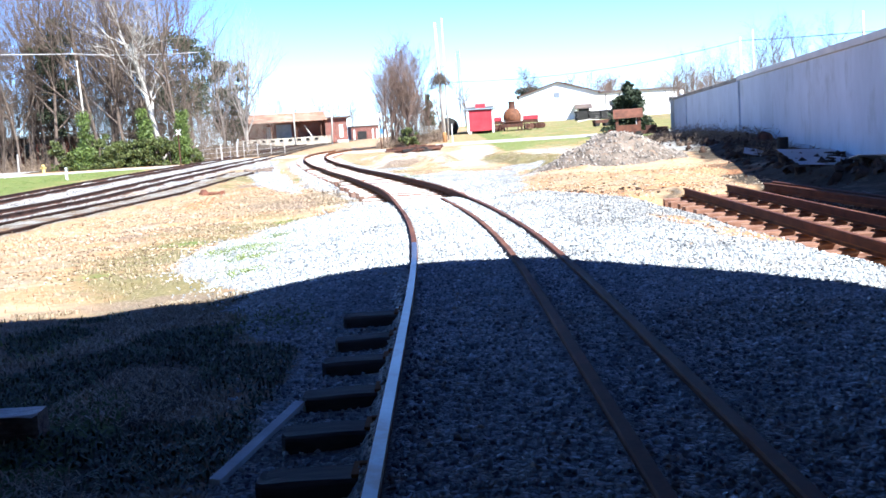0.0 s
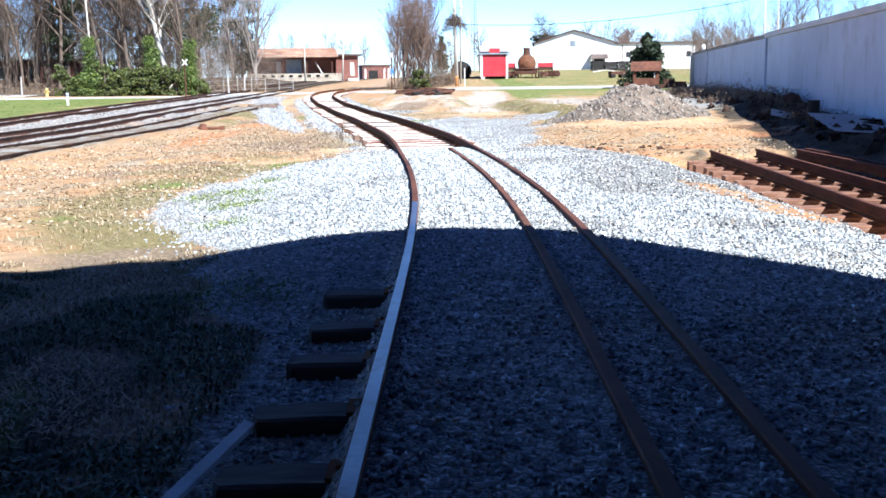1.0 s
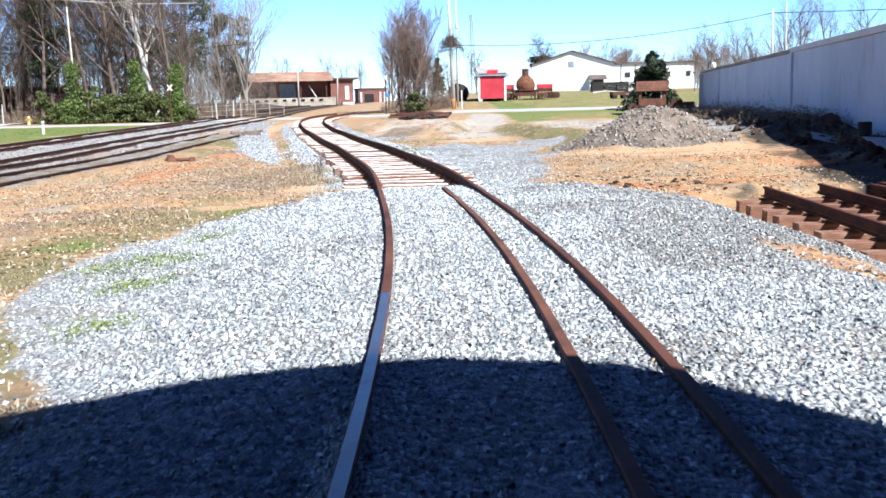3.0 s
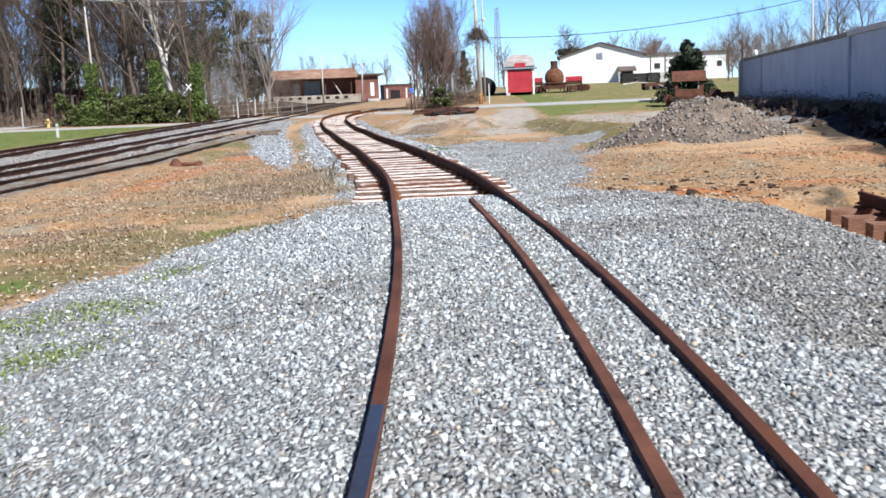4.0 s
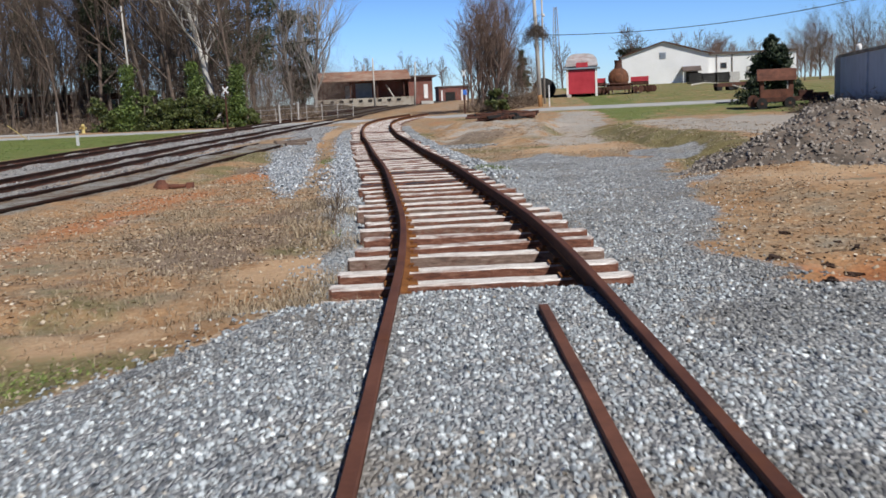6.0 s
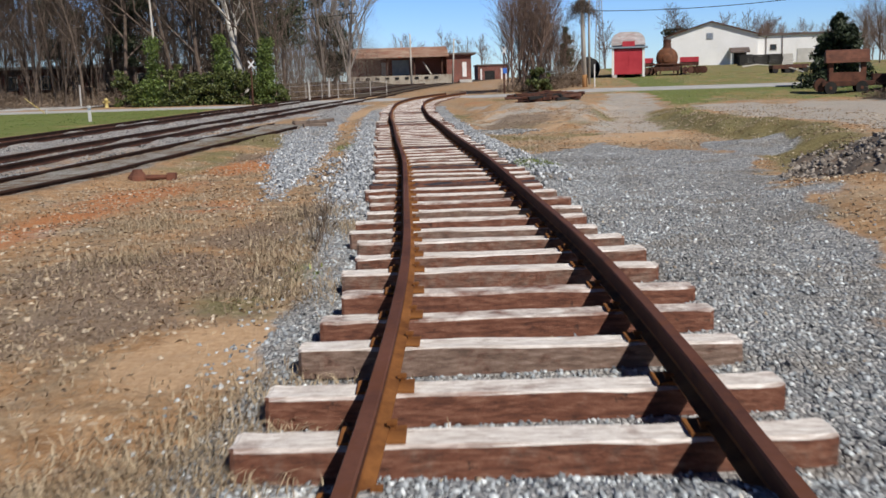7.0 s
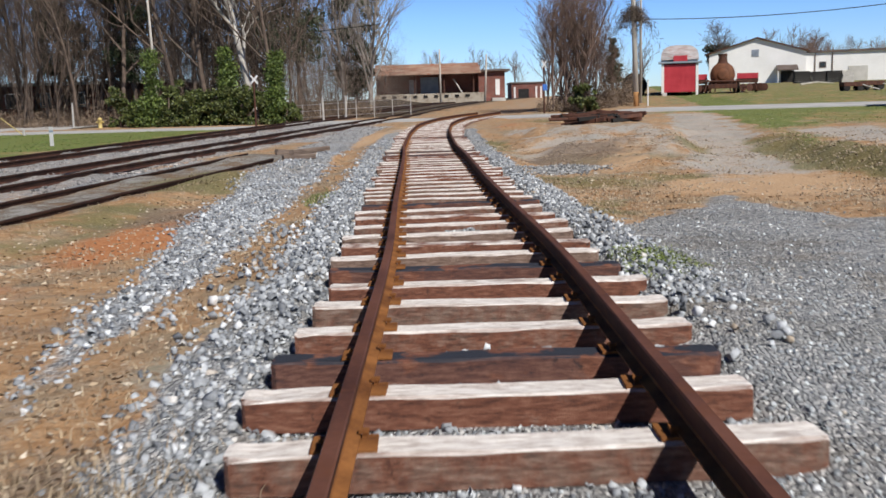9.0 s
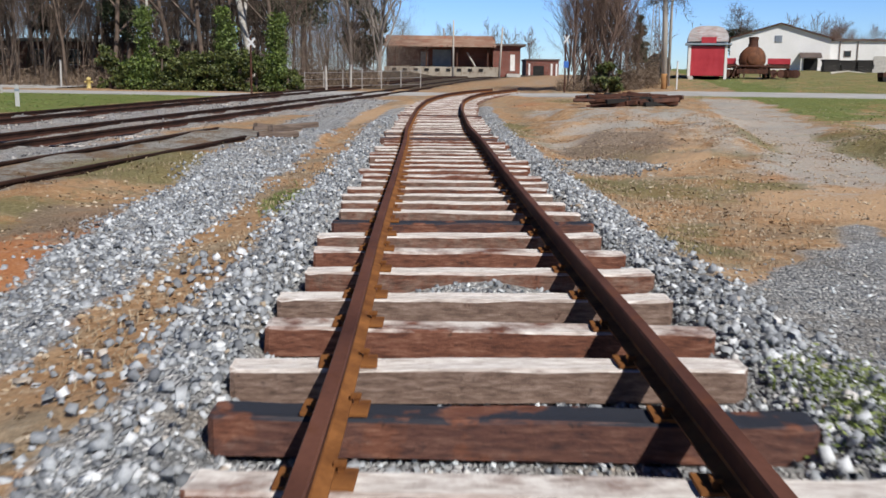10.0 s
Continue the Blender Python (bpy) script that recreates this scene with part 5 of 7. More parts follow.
for px, py in ((19.3, 118.0), (21.0, 118.4)):
    ct = thing("hand_cart", "low rusty cart with a pale drawbar on the grass", "cart", group="rusty carts", at=pose(px, py, ground_z(px, py), 0, 0, 12))
    part("bed", box(-0.9, 0.9, -0.5, 0.5, 0.38, 0.75, 0.02), RUST_DARK, ct)
    part("drawbar", tube((0.7, -0.5, 0.5), (2.0, -0.9, 0.05), 0.05, 0.05, 6), PALE_PLANK, ct)
    for x in (-0.6, 0.6):
        for y in (-0.42, 0.42):
            part("wheel", tube((x, y - 0.05, 0.26), (x, y + 0.05, 0.26), 0.28, 0.28, 12), BLACK, ct)

# rusted rail motor car with a sheet cab
AT = pose(14.4, 75.0, ground_z(14.4, 75.0), 0, 0, -9) @ Matrix.Diagonal((0.97, 0.97, 1.08, 1))
mc = thing("motor_car", "rust-brown rail motor car with an open sheet cab and flat deck", "rail car")
part("chassis", box(-1.3, 3.0, -0.7, 0.9, 0.38, 0.62, 0.02), RUST_DARK, mc, at=AT)
part("cab_front", box(-0.95, 0.95, -0.62, -0.56, 0.62, 1.05, 0.01), RUST_MID, mc, at=AT)
part("cab_back", box(-0.95, 0.95, 0.72, 0.78, 0.62, 1.05, 0.01), RUST_MID, mc, at=AT)
for x, w in ((-0.95, 0.22), (0.73, 0.22)):
    for y in (-0.62, 0.72):
        part("cab_post", box(x, x + w, y, y + 0.06, 1.051, 1.52), RUST_MID, mc, at=AT)
part("pale_post", box(0.58, 0.66, -0.6, -0.54, 1.051, 1.50), PALE_PLANK, mc, at=AT)
bm = bmesh.new()
prof = [(-0.8, 1.52), (-0.72, 1.72), (-0.3, 2.08), (0.1, 2.16), (0.55, 2.08), (0.95, 1.72), (1.0, 1.52)]
ends = [[bm.verts.new((x, y, z)) for y, z in prof] for x in (-1.12, 1.12)]
for k in range(6):
    bm.faces.new((ends[0][k], ends[0][k + 1], ends[1][k + 1], ends[1][k]))
bm.faces.new(ends[0])
bm.faces.new(ends[1][::-1])
bm.faces.new((ends[0][0], ends[0][6], ends[1][6], ends[1][0]))
part("cab_roof", bm, RUST_MID, mc, "rusted red-brown sheet roof", at=AT)
for x in (-0.85, 0.75, 2.3):
    for y in (-0.78, 0.9):
        w = part("wheel", tube((x, y - 0.06, 0.3), (x, y + 0.06, 0.3), 0.32, 0.32, 16), BLACK, mc, at=AT)
        part("hub", tube((x, y - 0.08, 0.3), (x, y + 0.08, 0.3), 0.08, 0.08, 10), RUST_MID, w)
part("engine_block", box(1.3, 2.1, -0.4, 0.4, 0.62, 0.95, 0.03), RUST_DARK, mc, at=AT)
part("side_drum", tube((-1.35, -0.5, 0.45), (-1.35, 0.6, 0.45), 0.34, 0.34, 14), RUST_DARK, mc, at=AT)
part("deck_scrap", box(2.15, 2.95, -0.5, 0.5, 0.62, 0.8, 0.02), RUST_MID, mc, at=AT)


# ---------------------------------------------------------------- poles, wires, signs
def pole(x, y, h, r, label, lean=(0, 0), foot=None):
    z = ground_z(x, y)
    p = thing("utility_pole", label, "utility pole", at=pose(x, y, z))
    part("shaft", tube((0, 0, -0.3), (lean[0], lean[1], h), r, r * 0.62, 12), POLE, p, smooth=True)
    if foot:
        part("foot", tube((0, 0, -0.25), (lean[0] * 0.1, lean[1] * 0.1, foot), r * 1.04, r * 1.0, 12), POLE_FOOT, p, "orange-stained pole foot", smooth=True)
    return p


bp = pole(0.74, 97.0, 11.5, 0.19, "grey wooden utility pole with an orange-stained foot", (-0.35, 0), 1.0)
lm = part("lamp_arm", tube((-0.15, 0, 7.3), (0.35, -0.1, 7.42), 0.03, 0.03, 6), GALV, bp)
part("lamp_head", lathe([(0.05, 0.12), (0.12, 0.08), (0.17, -0.08), (0.13, -0.14), (0.02, -0.15)], 12, m=pose(0.42, -0.1, 7.36)), SIGN_WHITE, lm, "pale street lamp head", smooth=True)
pole(1.12, 100, 12.0, 0.10, "slim grey pole beside the stained utility pole")
pole(-21.8, 153.2, 6.7, 0.14, "weathered pole in front of the loading dock")
pole(-16.3, 154.0, 5.9, 0.14, "weathered leaning pole in front of the loading dock", (0.3, 0))
pole(-34.9, 100.0, 10.8, 0.11, "pale leaning utility pole among bare trees", (-0.3, 0))
pole(29.0, 95.0, 8.2, 0.13, "utility pole rising behind the white wall")
pole(30.4, 95.6, 8.8, 0.10, "slim pole rising behind the white wall")
pole(38.5, 90.0, 9.5, 0.15, "pale utility pole rising behind the white wall")


def wire(p, q, sag, r=0.022, material=None):
    """One bent cable of six sides."""
    p, q, n = np.array(p), np.array(q), 15
    t = np.linspace(0, 1, n)[:, None]
    line = p + (q - p) * t - np.array([0, 0, sag]) * 4 * t * (1 - t)
    w = (q - p) / np.linalg.norm(q - p)
    a = np.cross(w, (0, 0, 1.0))
    a /= np.linalg.norm(a)
    th = np.arange(6) * math.pi / 3
    ring = a[None] * np.cos(th)[:, None] * r + np.cross(w, a)[None] * np.sin(th)[:, None] * r
    v = (line[:, None] + ring[None]).reshape(-1, 3)
    i0, k = np.arange(n - 1)[:, None] * 6, np.arange(6)[None]
    f = np.stack([i0 + k, i0 + (k + 1) % 6, i0 + 6 + (k + 1) % 6, i0 + 6 + k], -1).reshape(-1, 4)
    ob = new("overhead_wire", mesh_of("overhead_wire", v, f, material or BLACK))
    return tagged(ob, "overhead wire slung between poles", "wire", group="overhead wires")


wire((0.5, 97.0, 6.6), (29.0, 95.0, 8.6), 0.9, 0.03)
wire((29.0, 95.0, 8.6), (70.0, 60.0, 9.5), 1.0, 0.03)
wire((-35.2, 99.6, 11.75), (-66, 97, 14.0), 0.3, 0.04, SIGN_WHITE)
wire((-35.2, 99.6, 11.75), (-23, 100, 11.2), 0.2, 0.03, SIGN_WHITE)
wire((-46.0, 104.0, 7.4), (-20, 112, 8.2), 0.6, 0.03)

tw = thing("lattice_tower", "thin lattice radio mast in the distance", "radio mast", at=pose(7.6, 325, 2.5))
for x, y in ((-1.5, -0.8), (1.5, -0.8), (0, 1.6)):
    part("leg", tube((x, y, 0), (x * 0.35, y * 0.35, 26), 0.17, 0.12, 5), GALV, tw)
bm = bmesh.new()
for k in range(20):
    z = 1.3 * k
    f0, f1 = 1 - 0.65 * z / 26, 1 - 0.65 * (z + 1.3) / 26
    pts = ((-1.5, -0.8), (1.5, -0.8), (0, 1.6))
    for i in range(3):
        p, q = pts[i], pts[(i + 1) % 3]
        tube((p[0] * f0, p[1] * f0, z), (q[0] * f1, q[1] * f1, z + 1.3), 0.08, 0.08, 4, bm, False)
part("bracing", bm, GALV, tw)


def crossbuck(x, y, h, blue=False):
    s = thing("crossbuck_sign", "white railway crossing sign seen from behind on a dark post", "crossing sign", group="crossing signs", at=pose(x, y, ground_z(x, y), 0, 0, 58))
    part("post", tube((0, 0, -0.2), (0, 0, h), 0.06, 0.05, 8), RUST_DARK, s)
    for a in (-42, 42):
        part("blade", box(-0.36, 0.36, -0.055, -0.03, -0.06, 0.06, 0.005), SIGN_WHITE, s, at=pose(0, 0.003 * a / 42, h - 0.35, 0, a, 0))
    if blue:
        part("small_sign", box(-0.25, 0.25, -0.085, -0.062, 1.5, 1.9, 0.004), SIGN_BLUE, s, "small blue notice")
    return s


crossbuck(-22.2, 86.0, 3.3)
crossbuck(-5.35, 95.0, 3.55, True)
hy = thing("fire_hydrant", "yellow fire hydrant on the verge", "hydrant", at=pose(-39.2, 99.0, ground_z(-39.2, 99)))
part("barrel", lathe([(0.2, 0), (0.2, 0.08), (0.14, 0.1), (0.14, 0.6), (0.18, 0.62), (0.16, 0.75), (0.05, 0.86)], 14), YELLOW, hy, smooth=True)
part("nozzle", tube((-0.3, 0, 0.5), (0.3, 0, 0.5), 0.07, 0.07, 10), YELLOW, hy)
mk = thing("marker_post", "white plastic marker post in the lawn", "marker post", at=pose(-26.0, 69.6, ground_z(-26, 69.6)))
part("stake", box(-0.09, 0.09, -0.02, 0.02, -0.1, 0.85, 0.008), SIGN_WHITE, mk)
part("band", box(-0.092, 0.092, -0.024, 0.024, 0.6, 0.7), BLUE_GREY, mk)
fr_ = thing("wire_fence", "low pale wire fence at the edge of the wood", "fence")
for k in range(9):
    fx, fy = -26.0 + 1.35 * k, 99.2
    part("post", tube((fx, fy, ground_z(fx, fy) - 0.2), (fx, fy, ground_z(fx, fy) + 1.35), 0.035, 0.03, 6), PALE_PLANK, fr_)
for dz in (0.35, 0.8, 1.25):
    part("strand", tube((-26.0, 99.2, ground_z(-26.0, 99.2) + dz), (-15.2, 99.2, ground_z(-15.2, 99.2) + dz), 0.012, 0.012, 5), GALV, fr_)
mp_ = thing("marker_pipe", "white upright pipe beside the stained utility pole", "marker post", at=pose(1.45, 96.2, ground_z(1.45, 96.2)))
part("pipe", tube((0, 0, -0.2), (0, 0, 1.75), 0.05, 0.05, 8), WHITE_TRIM, mp_)
part("cap", lathe([(0.055, 1.75), (0.055, 1.79), (0.02, 1.82)], 8), GALV, mp_)
for x, y, h in ((-20.7, 95.6, 1.5), (-19.6, 97.5, 1.6), (-42.5, 101, 1.9)):
    po = thing("fence_post", "pale bare post beside the lane", "post", group="pale posts", at=pose(x, y, ground_z(x, y), rng.uniform(-3, 3), rng.uniform(-3, 3), 0))
    part("shaft", tube((0, 0, -0.2), (0, 0, h), 0.08, 0.07, 8), PALE_PLANK, po)
    part("cap", lathe([(0.085, h), (0.085, h + 0.03), (0.02, h + 0.05)], 8), GALV, po)
gb = thing("gate_bar", "pale yellow bar slanting over the turnout", "gate bar", at=pose(-37.5, 86.0, ground_z(-37.5, 86.0)))
part("bar", tube((0, 0, 0), (-1.7, 0.3, 1.15), 0.035, 0.03, 8), YELLOW, gb)
part("pivot_post", tube((0, 0, -0.2), (0, 0, 0.35), 0.08, 0.08, 8), PALE_PLANK, gb)
wlp = thing("wall_lamp", "white security lamp on the corner of the wall", "lamp", at=pose(float(wall_x(66)) - 0.1, 66, 3.16))
part("housing", lathe([(0.09, 0), (0.14, 0.06), (0.14, 0.24), (0.06, 0.32)], 12), WHITE_TRIM, wlp, smooth=True)
part("bracket", box(-0.03, 0.03, -0.03, 0.03, -0.02, 0.02), GALV, wlp)


# ---------------------------------------------------------------- trees
def limbs(seed, height, radius, spread_deg=48, levels=3, kids=(9, 6, 5), bend=0.22, bare=0.3, upward=0.35):
    """Tapered limbs as (start, end, r0, r1) pieces, grouped by level."""
    r = random.Random(seed)
    out = [[] for _ in range(levels + 1)]

    def grow(p, way, length, rad, level):
        n = 5 if level == 0 else 3
        q, w, pts = p.copy(), way.copy(), [(p.copy(), rad)]
        for k in range(n):
            w = (w + Vector((r.gauss(0, bend), r.gauss(0, bend), r.gauss(0.05, bend * 0.5))) * (0.35 if level == 0 else 0.9) + Vector((0, 0, upward * 0.15 * (level > 0)))).normalized()
            q = q + w * (length / n)
            rr = rad * (1 - 0.78 * (k + 1) / n) if level else rad * (1 - 0.72 * (k + 1) / n)
            out[level].append((pts[-1][0], q.copy(), pts[-1][1], rr))
            pts.append((q.copy(), rr))
        if level < levels:
            for j in range(kids[level]):
                t = bare + (1 - bare) * (j + r.random()) / kids[level] if level == 0 else 0.25 + 0.75 * (j + r.random()) / kids[level]
                i = min(int(t * n), n - 1)
                f = t * n - i
                base = pts[i][0].lerp(pts[i + 1][0], f)
                rb = pts[i][1] * (1 - f) + pts[i + 1][1] * f
                axis = (pts[i + 1][0] - pts[i][0]).normalized()
                side = Vector((r.gauss(0, 1), r.gauss(0, 1), r.gauss(0, 0.3)))
                side = (side - axis * side.dot(axis)).normalized()
                a = radians(spread_deg * r.uniform(0.6, 1.25))
                grow(base, (axis * math.cos(a) + side * math.sin(a) + Vector((0, 0, upward * 0.4))).normalized(),
                     length * r.uniform(0.42, 0.62) * (1.15 - 0.55 * t if level == 0 else 1.0), min(rb * 0.7, rad * 0.5), level + 1)
    grow(Vector((0, 0, -0.2)), Vector((r.gauss(0, 0.04), r.gauss(0, 0.04), 1)), height, radius, 0)
    return out


def limb_mesh(name, pieces, material, sides, least=0.0):
    p0, p1 = np.array([p[0] for p in pieces]), np.array([p[1] for p in pieces])
    r0, r1 = np.maximum([p[2] for p in pieces], least), np.maximum([p[3] for p in pieces], least * 0.6)
    w = p1 - p0
    w /= np.linalg.norm(w, axis=1)[:, None]
    up = np.where(np.abs(w[:, 2:3]) > 0.9, np.array([[1.0, 0, 0]]), np.array([[0, 0, 1.0]]))
    a = np.cross(w, up)
    a /= np.linalg.norm(a, axis=1)[:, None]
    b = np.cross(w, a)
    th = np.arange(sides) * 2 * np.pi / sides
    ring = a[:, None] * np.cos(th)[None, :, None] + b[:, None] * np.sin(th)[None, :, None]
    v = np.concatenate([p0[:, None] + ring * r0[:, None, None], p1[:, None] + ring * r1[:, None, None]], 1).reshape(-1, 3)
    base = np.arange(len(pieces))[:, None] * 2 * sides
    k = np.arange(sides)[None]
    f = np.stack([base + k, base + (k + 1) % sides, base + sides + (k + 1) % sides, base + sides + k], -1).reshape(-1, 4)
    return mesh_of(name, v, f, material, smooth=sides > 4)


def bare_tree(seed, height, radius, bark, label, category="tree", group="bare trees", twig=0.011, **kw):
    lv = limbs(seed, height, radius, **kw)
    t = thing("bare_tree", label, category, group=group)
    part("trunk", limb_mesh("trunk", lv[0], bark, 9), None, t)
    part("limb_work", limb_mesh("limb_work", lv[1], bark, 6), None, t)
    tw_ = [p for level in lv[2:] for p in level]
    part("crown", limb_mesh("crown", tw_, bark, 3, twig), None, t, "fine bare twigs")
    return t


def stand(proto, places, first=None):
    """Set the first tree at the first place and copies at the others: (x, y, size, turn)."""
    for k, (x, y, s, a) in enumerate(places):
        m = pose(x, y, ground_z(x, y) - 0.05, 0, 0, a)
        if k == 0:
            proto.matrix_basis = m
            proto.scale = (s, s, s)
        else:
            c = copy_thing(proto, m)
            c.scale = (s, s, s)


wr_ = random.Random(11)
GREY = "tall bare grey deciduous tree in winter"
protos = [bare_tree(31 + k, 16.5, 0.13 + 0.03 * (k % 2), BARK, GREY, group="bare trees of the wood", kids=(14, 6, 5), spread_deg=42, bare=0.2, bend=0.2, upward=0.42, twig=0.010) for k in range(4)]
spots = []
for row, (y0, n0, xa, xb) in enumerate(((104, 18, -66, -25.5), (111, 17, -72, -27), (120, 13, -84, -28), (132, 9, -92, -31))):
    for k in range(n0):
        spots.append((xa + (xb - xa) * (k + wr_.uniform(0.1, 0.9)) / n0, y0 + wr_.uniform(-3.5, 3.5), wr_.uniform(0.85, 1.3), wr_.uniform(0, 360)))
for k in range(4):
    stand(protos[k], spots[k::4])
pale = bare_tree(64, 15.0, 0.34, BARK_WHITE, "pale-barked sycamore with wide bare limbs", group="pale trees", kids=(10, 6, 5), spread_deg=50, bare=0.34, bend=0.3, upward=0.3)
stand(pale, [(-28.0, 103.2, 0.95, 40)])
pale2 = bare_tree(77, 12.5, 0.24, BARK_MID, "light grey bare tree with a dense twiggy crown", group="pale trees", kids=(18, 7, 6), spread_deg=34, bare=0.12, upward=0.5, bend=0.16, twig=0.012)
stand(pale2, [(-22.2, 116.5, 0.92, 10), (-25.4, 119.5, 0.95, 200)])
brown = [bare_tree(90 + k, 6.6, 0.10, BARK_RED, "small brown bare tree in a roadside thicket", group="thicket trees", kids=(15, 6, 5), spread_deg=33, bare=0.1, bend=0.18, upward=0.5, twig=0.010) for k in range(3)]
thick = [(-4.9, 98.5, 1.0, 20), (-4.1, 99.5, 1.18, 80), (-3.3, 98.8, 1.12, 140), (-2.7, 101, 1.1, 260), (-4.5, 101, 1.15, 30), (-5.4, 100.5, 0.85, 90), (-3.6, 102, 1.2, 170),
         (-2.0, 101, 0.8, 210), (-2.4, 103, 0.85, 300), (-1.4, 103, 0.6, 330), (-0.8, 104, 0.55, 10), (-0.3, 106, 0.5, 50), (-1.2, 106, 0.6, 250), (-3.0, 104, 1.1, 77), (-4.2, 104, 1.1, 111)]
for k in range(3):
    stand(brown[k], thick[k::3])
right = bare_tree(120, 13.5, 0.2, BARK, "bare tree standing behind the white wall", group="trees behind the wall", kids=(16, 6, 5), spread_deg=46, bare=0.14, bend=0.16, twig=0.011)
RIGHT_AT = [(35.5, 150, 0.62, 0), (38.3, 153, 0.72, 70), (41.5, 149, 0.75, 150), (44.2, 153, 0.7, 220), (47.5, 148, 0.95, 310), (51.0, 151, 1.05, 20), (55.0, 152, 1.05, 95), (60, 150, 1.0, 170)]
stand(right, [(x, y, k_ * 0.78, a) for x, y, k_, a in RIGHT_AT])

# far tree line, one mass
far_pieces = []
for k in range(56):
    lv = limbs(300 + k, wr_.uniform(6.5, 11.5), 0.2, 46, 3, (13, 5, 4), bare=0.08, bend=0.14, upward=0.45)
    x = wr_.uniform(38, 118) if k < 46 else wr_.uniform(-60, 14)
    y = wr_.uniform(290, 345)
    off = Vector((x, y, 3.4))
    for level in lv:
        far_pieces += [(a + off, b + off, c, d) for a, b, c, d in level]
far = tagged(new("far_woods", limb_mesh("far_woods", far_pieces, BARK_RED, 3, 0.032)), "far line of bare brown trees on the rise", "woods", kind="stuff")
sap = []
for k in range(330):
    lv = limbs(2000 + k, wr_.uniform(5, 15), 0.06, 24, 2, (8, 4), bare=0.12, bend=0.12)
    x, y = wr_.uniform(-80, -25), wr_.uniform(101, 128)
    off = Vector((x, y, ground_z(x, y)))
    for level in lv:
        sap += [(a + off, b + off, c, d) for a, b, c, d in level]
tagged(new("sapling_thicket", limb_mesh("sapling_thicket", sap, BARK, 3, 0.010)), "dense leafless saplings filling the wood", "thicket", kind="stuff")


def twig_haze(name, label, stems, per, size, seed, material):
    """Fine upright twigs gathered round unseen stems: (x, y, low, high, reach)."""
    r = np.random.default_rng(seed)
    cs = []
    for x, y, lo, hi, reach in stems:
        f = r.beta(1.5, 1.7, per)
        w_ = reach * (0.35 + 0.65 * np.sin(np.pi * np.clip(f, 0.05, 0.95)))
        cs.append(np.stack([x + r.normal(0, 0.6, per) * w_, y + r.normal(0, 0.6, per) * w_, lo + (hi - lo) * f + ground_z(x, y)], 1))
    return tagged(new(name, quads_cloud(np.concatenate(cs), size, name, material, seed, flat=-0.9, aspect=0.012)), label, "twigs", kind="stuff")


hz = random.Random(77)
stems = [(hz.uniform(-78, -25), hz.uniform(103, 130), 0.3, hz.uniform(7, 17), hz.uniform(1.2, 2.8)) for _ in range(250)]
stems = [(x, y, 4.6 if x < -37 else lo, hi, reach) for x, y, lo, hi, reach in stems]
twig_haze("wood_twigs", "haze of fine bare brown twigs filling the wood", stems, 480, 0.46, 1501, TWIG)
stems = [(hz.uniform(-28, -19.6), hz.uniform(104, 126), 0.1, hz.uniform(4, 9.5), hz.uniform(1.0, 2.0)) for _ in range(55)]
twig_haze("edge_twigs", "bare brown brush between the shrubs and the warehouse", stems, 420, 0.34, 1503, TWIG)
stems = [(hz.uniform(-95, -27), hz.uniform(138, 152), 0.1, hz.uniform(7, 13), hz.uniform(2.0, 3.4)) for _ in range(90)]
twig_haze("deep_twigs", "deep haze of bare twigs behind the wood", stems, 420, 0.8, 1504, TWIG)
stems = [(hz.uniform(38, 120), hz.uniform(290, 340), 2.0, hz.uniform(6, 12), hz.uniform(2.0, 4.0)) for _ in range(70)]
twig_haze("far_twigs", "far brown haze of bare crowns on the rise", stems, 300, 1.1, 1505, TWIG)
stems = [(x + dx, y + 3, 2.5, 11.5 * k_, 2.3 * k_) for x, y, k_, _ in RIGHT_AT for dx in (-1.2, 0.9)]
twig_haze("wall_twigs", "brown haze of twigs in the trees behind the wall", stems, 420, 0.45, 1506, TWIG)
stems = [(x, y, 0.2, 6.4 * k_, 0.9 * k_) for x, y, k_, _ in thick]
twig_haze("thicket_twigs", "fine bare brown twigs of the roadside thicket", stems, 420, 0.26, 1502, TWIG)


def crown_cloud(r, lobes, n, squash=0.85):
    """Leaf centres in shells round a list of (x, y, z, radius) lobes."""
    w = np.array([l[3] ** 2 for l in lobes])
    pick = r.choice(len(lobes), n, p=w / w.sum())
    L = np.array(lobes)[pick]
    u = r.normal(size=(n, 3))
    u /= np.linalg.norm(u, axis=1)[:, None]
    rad = L[:, 3] * (0.55 + 0.5 * r.random(n) ** 0.5) * (1 + 0.25 * r.normal(size=n))
    return L[:, :3] + u * rad[:, None] * np.array([1, 1, squash])


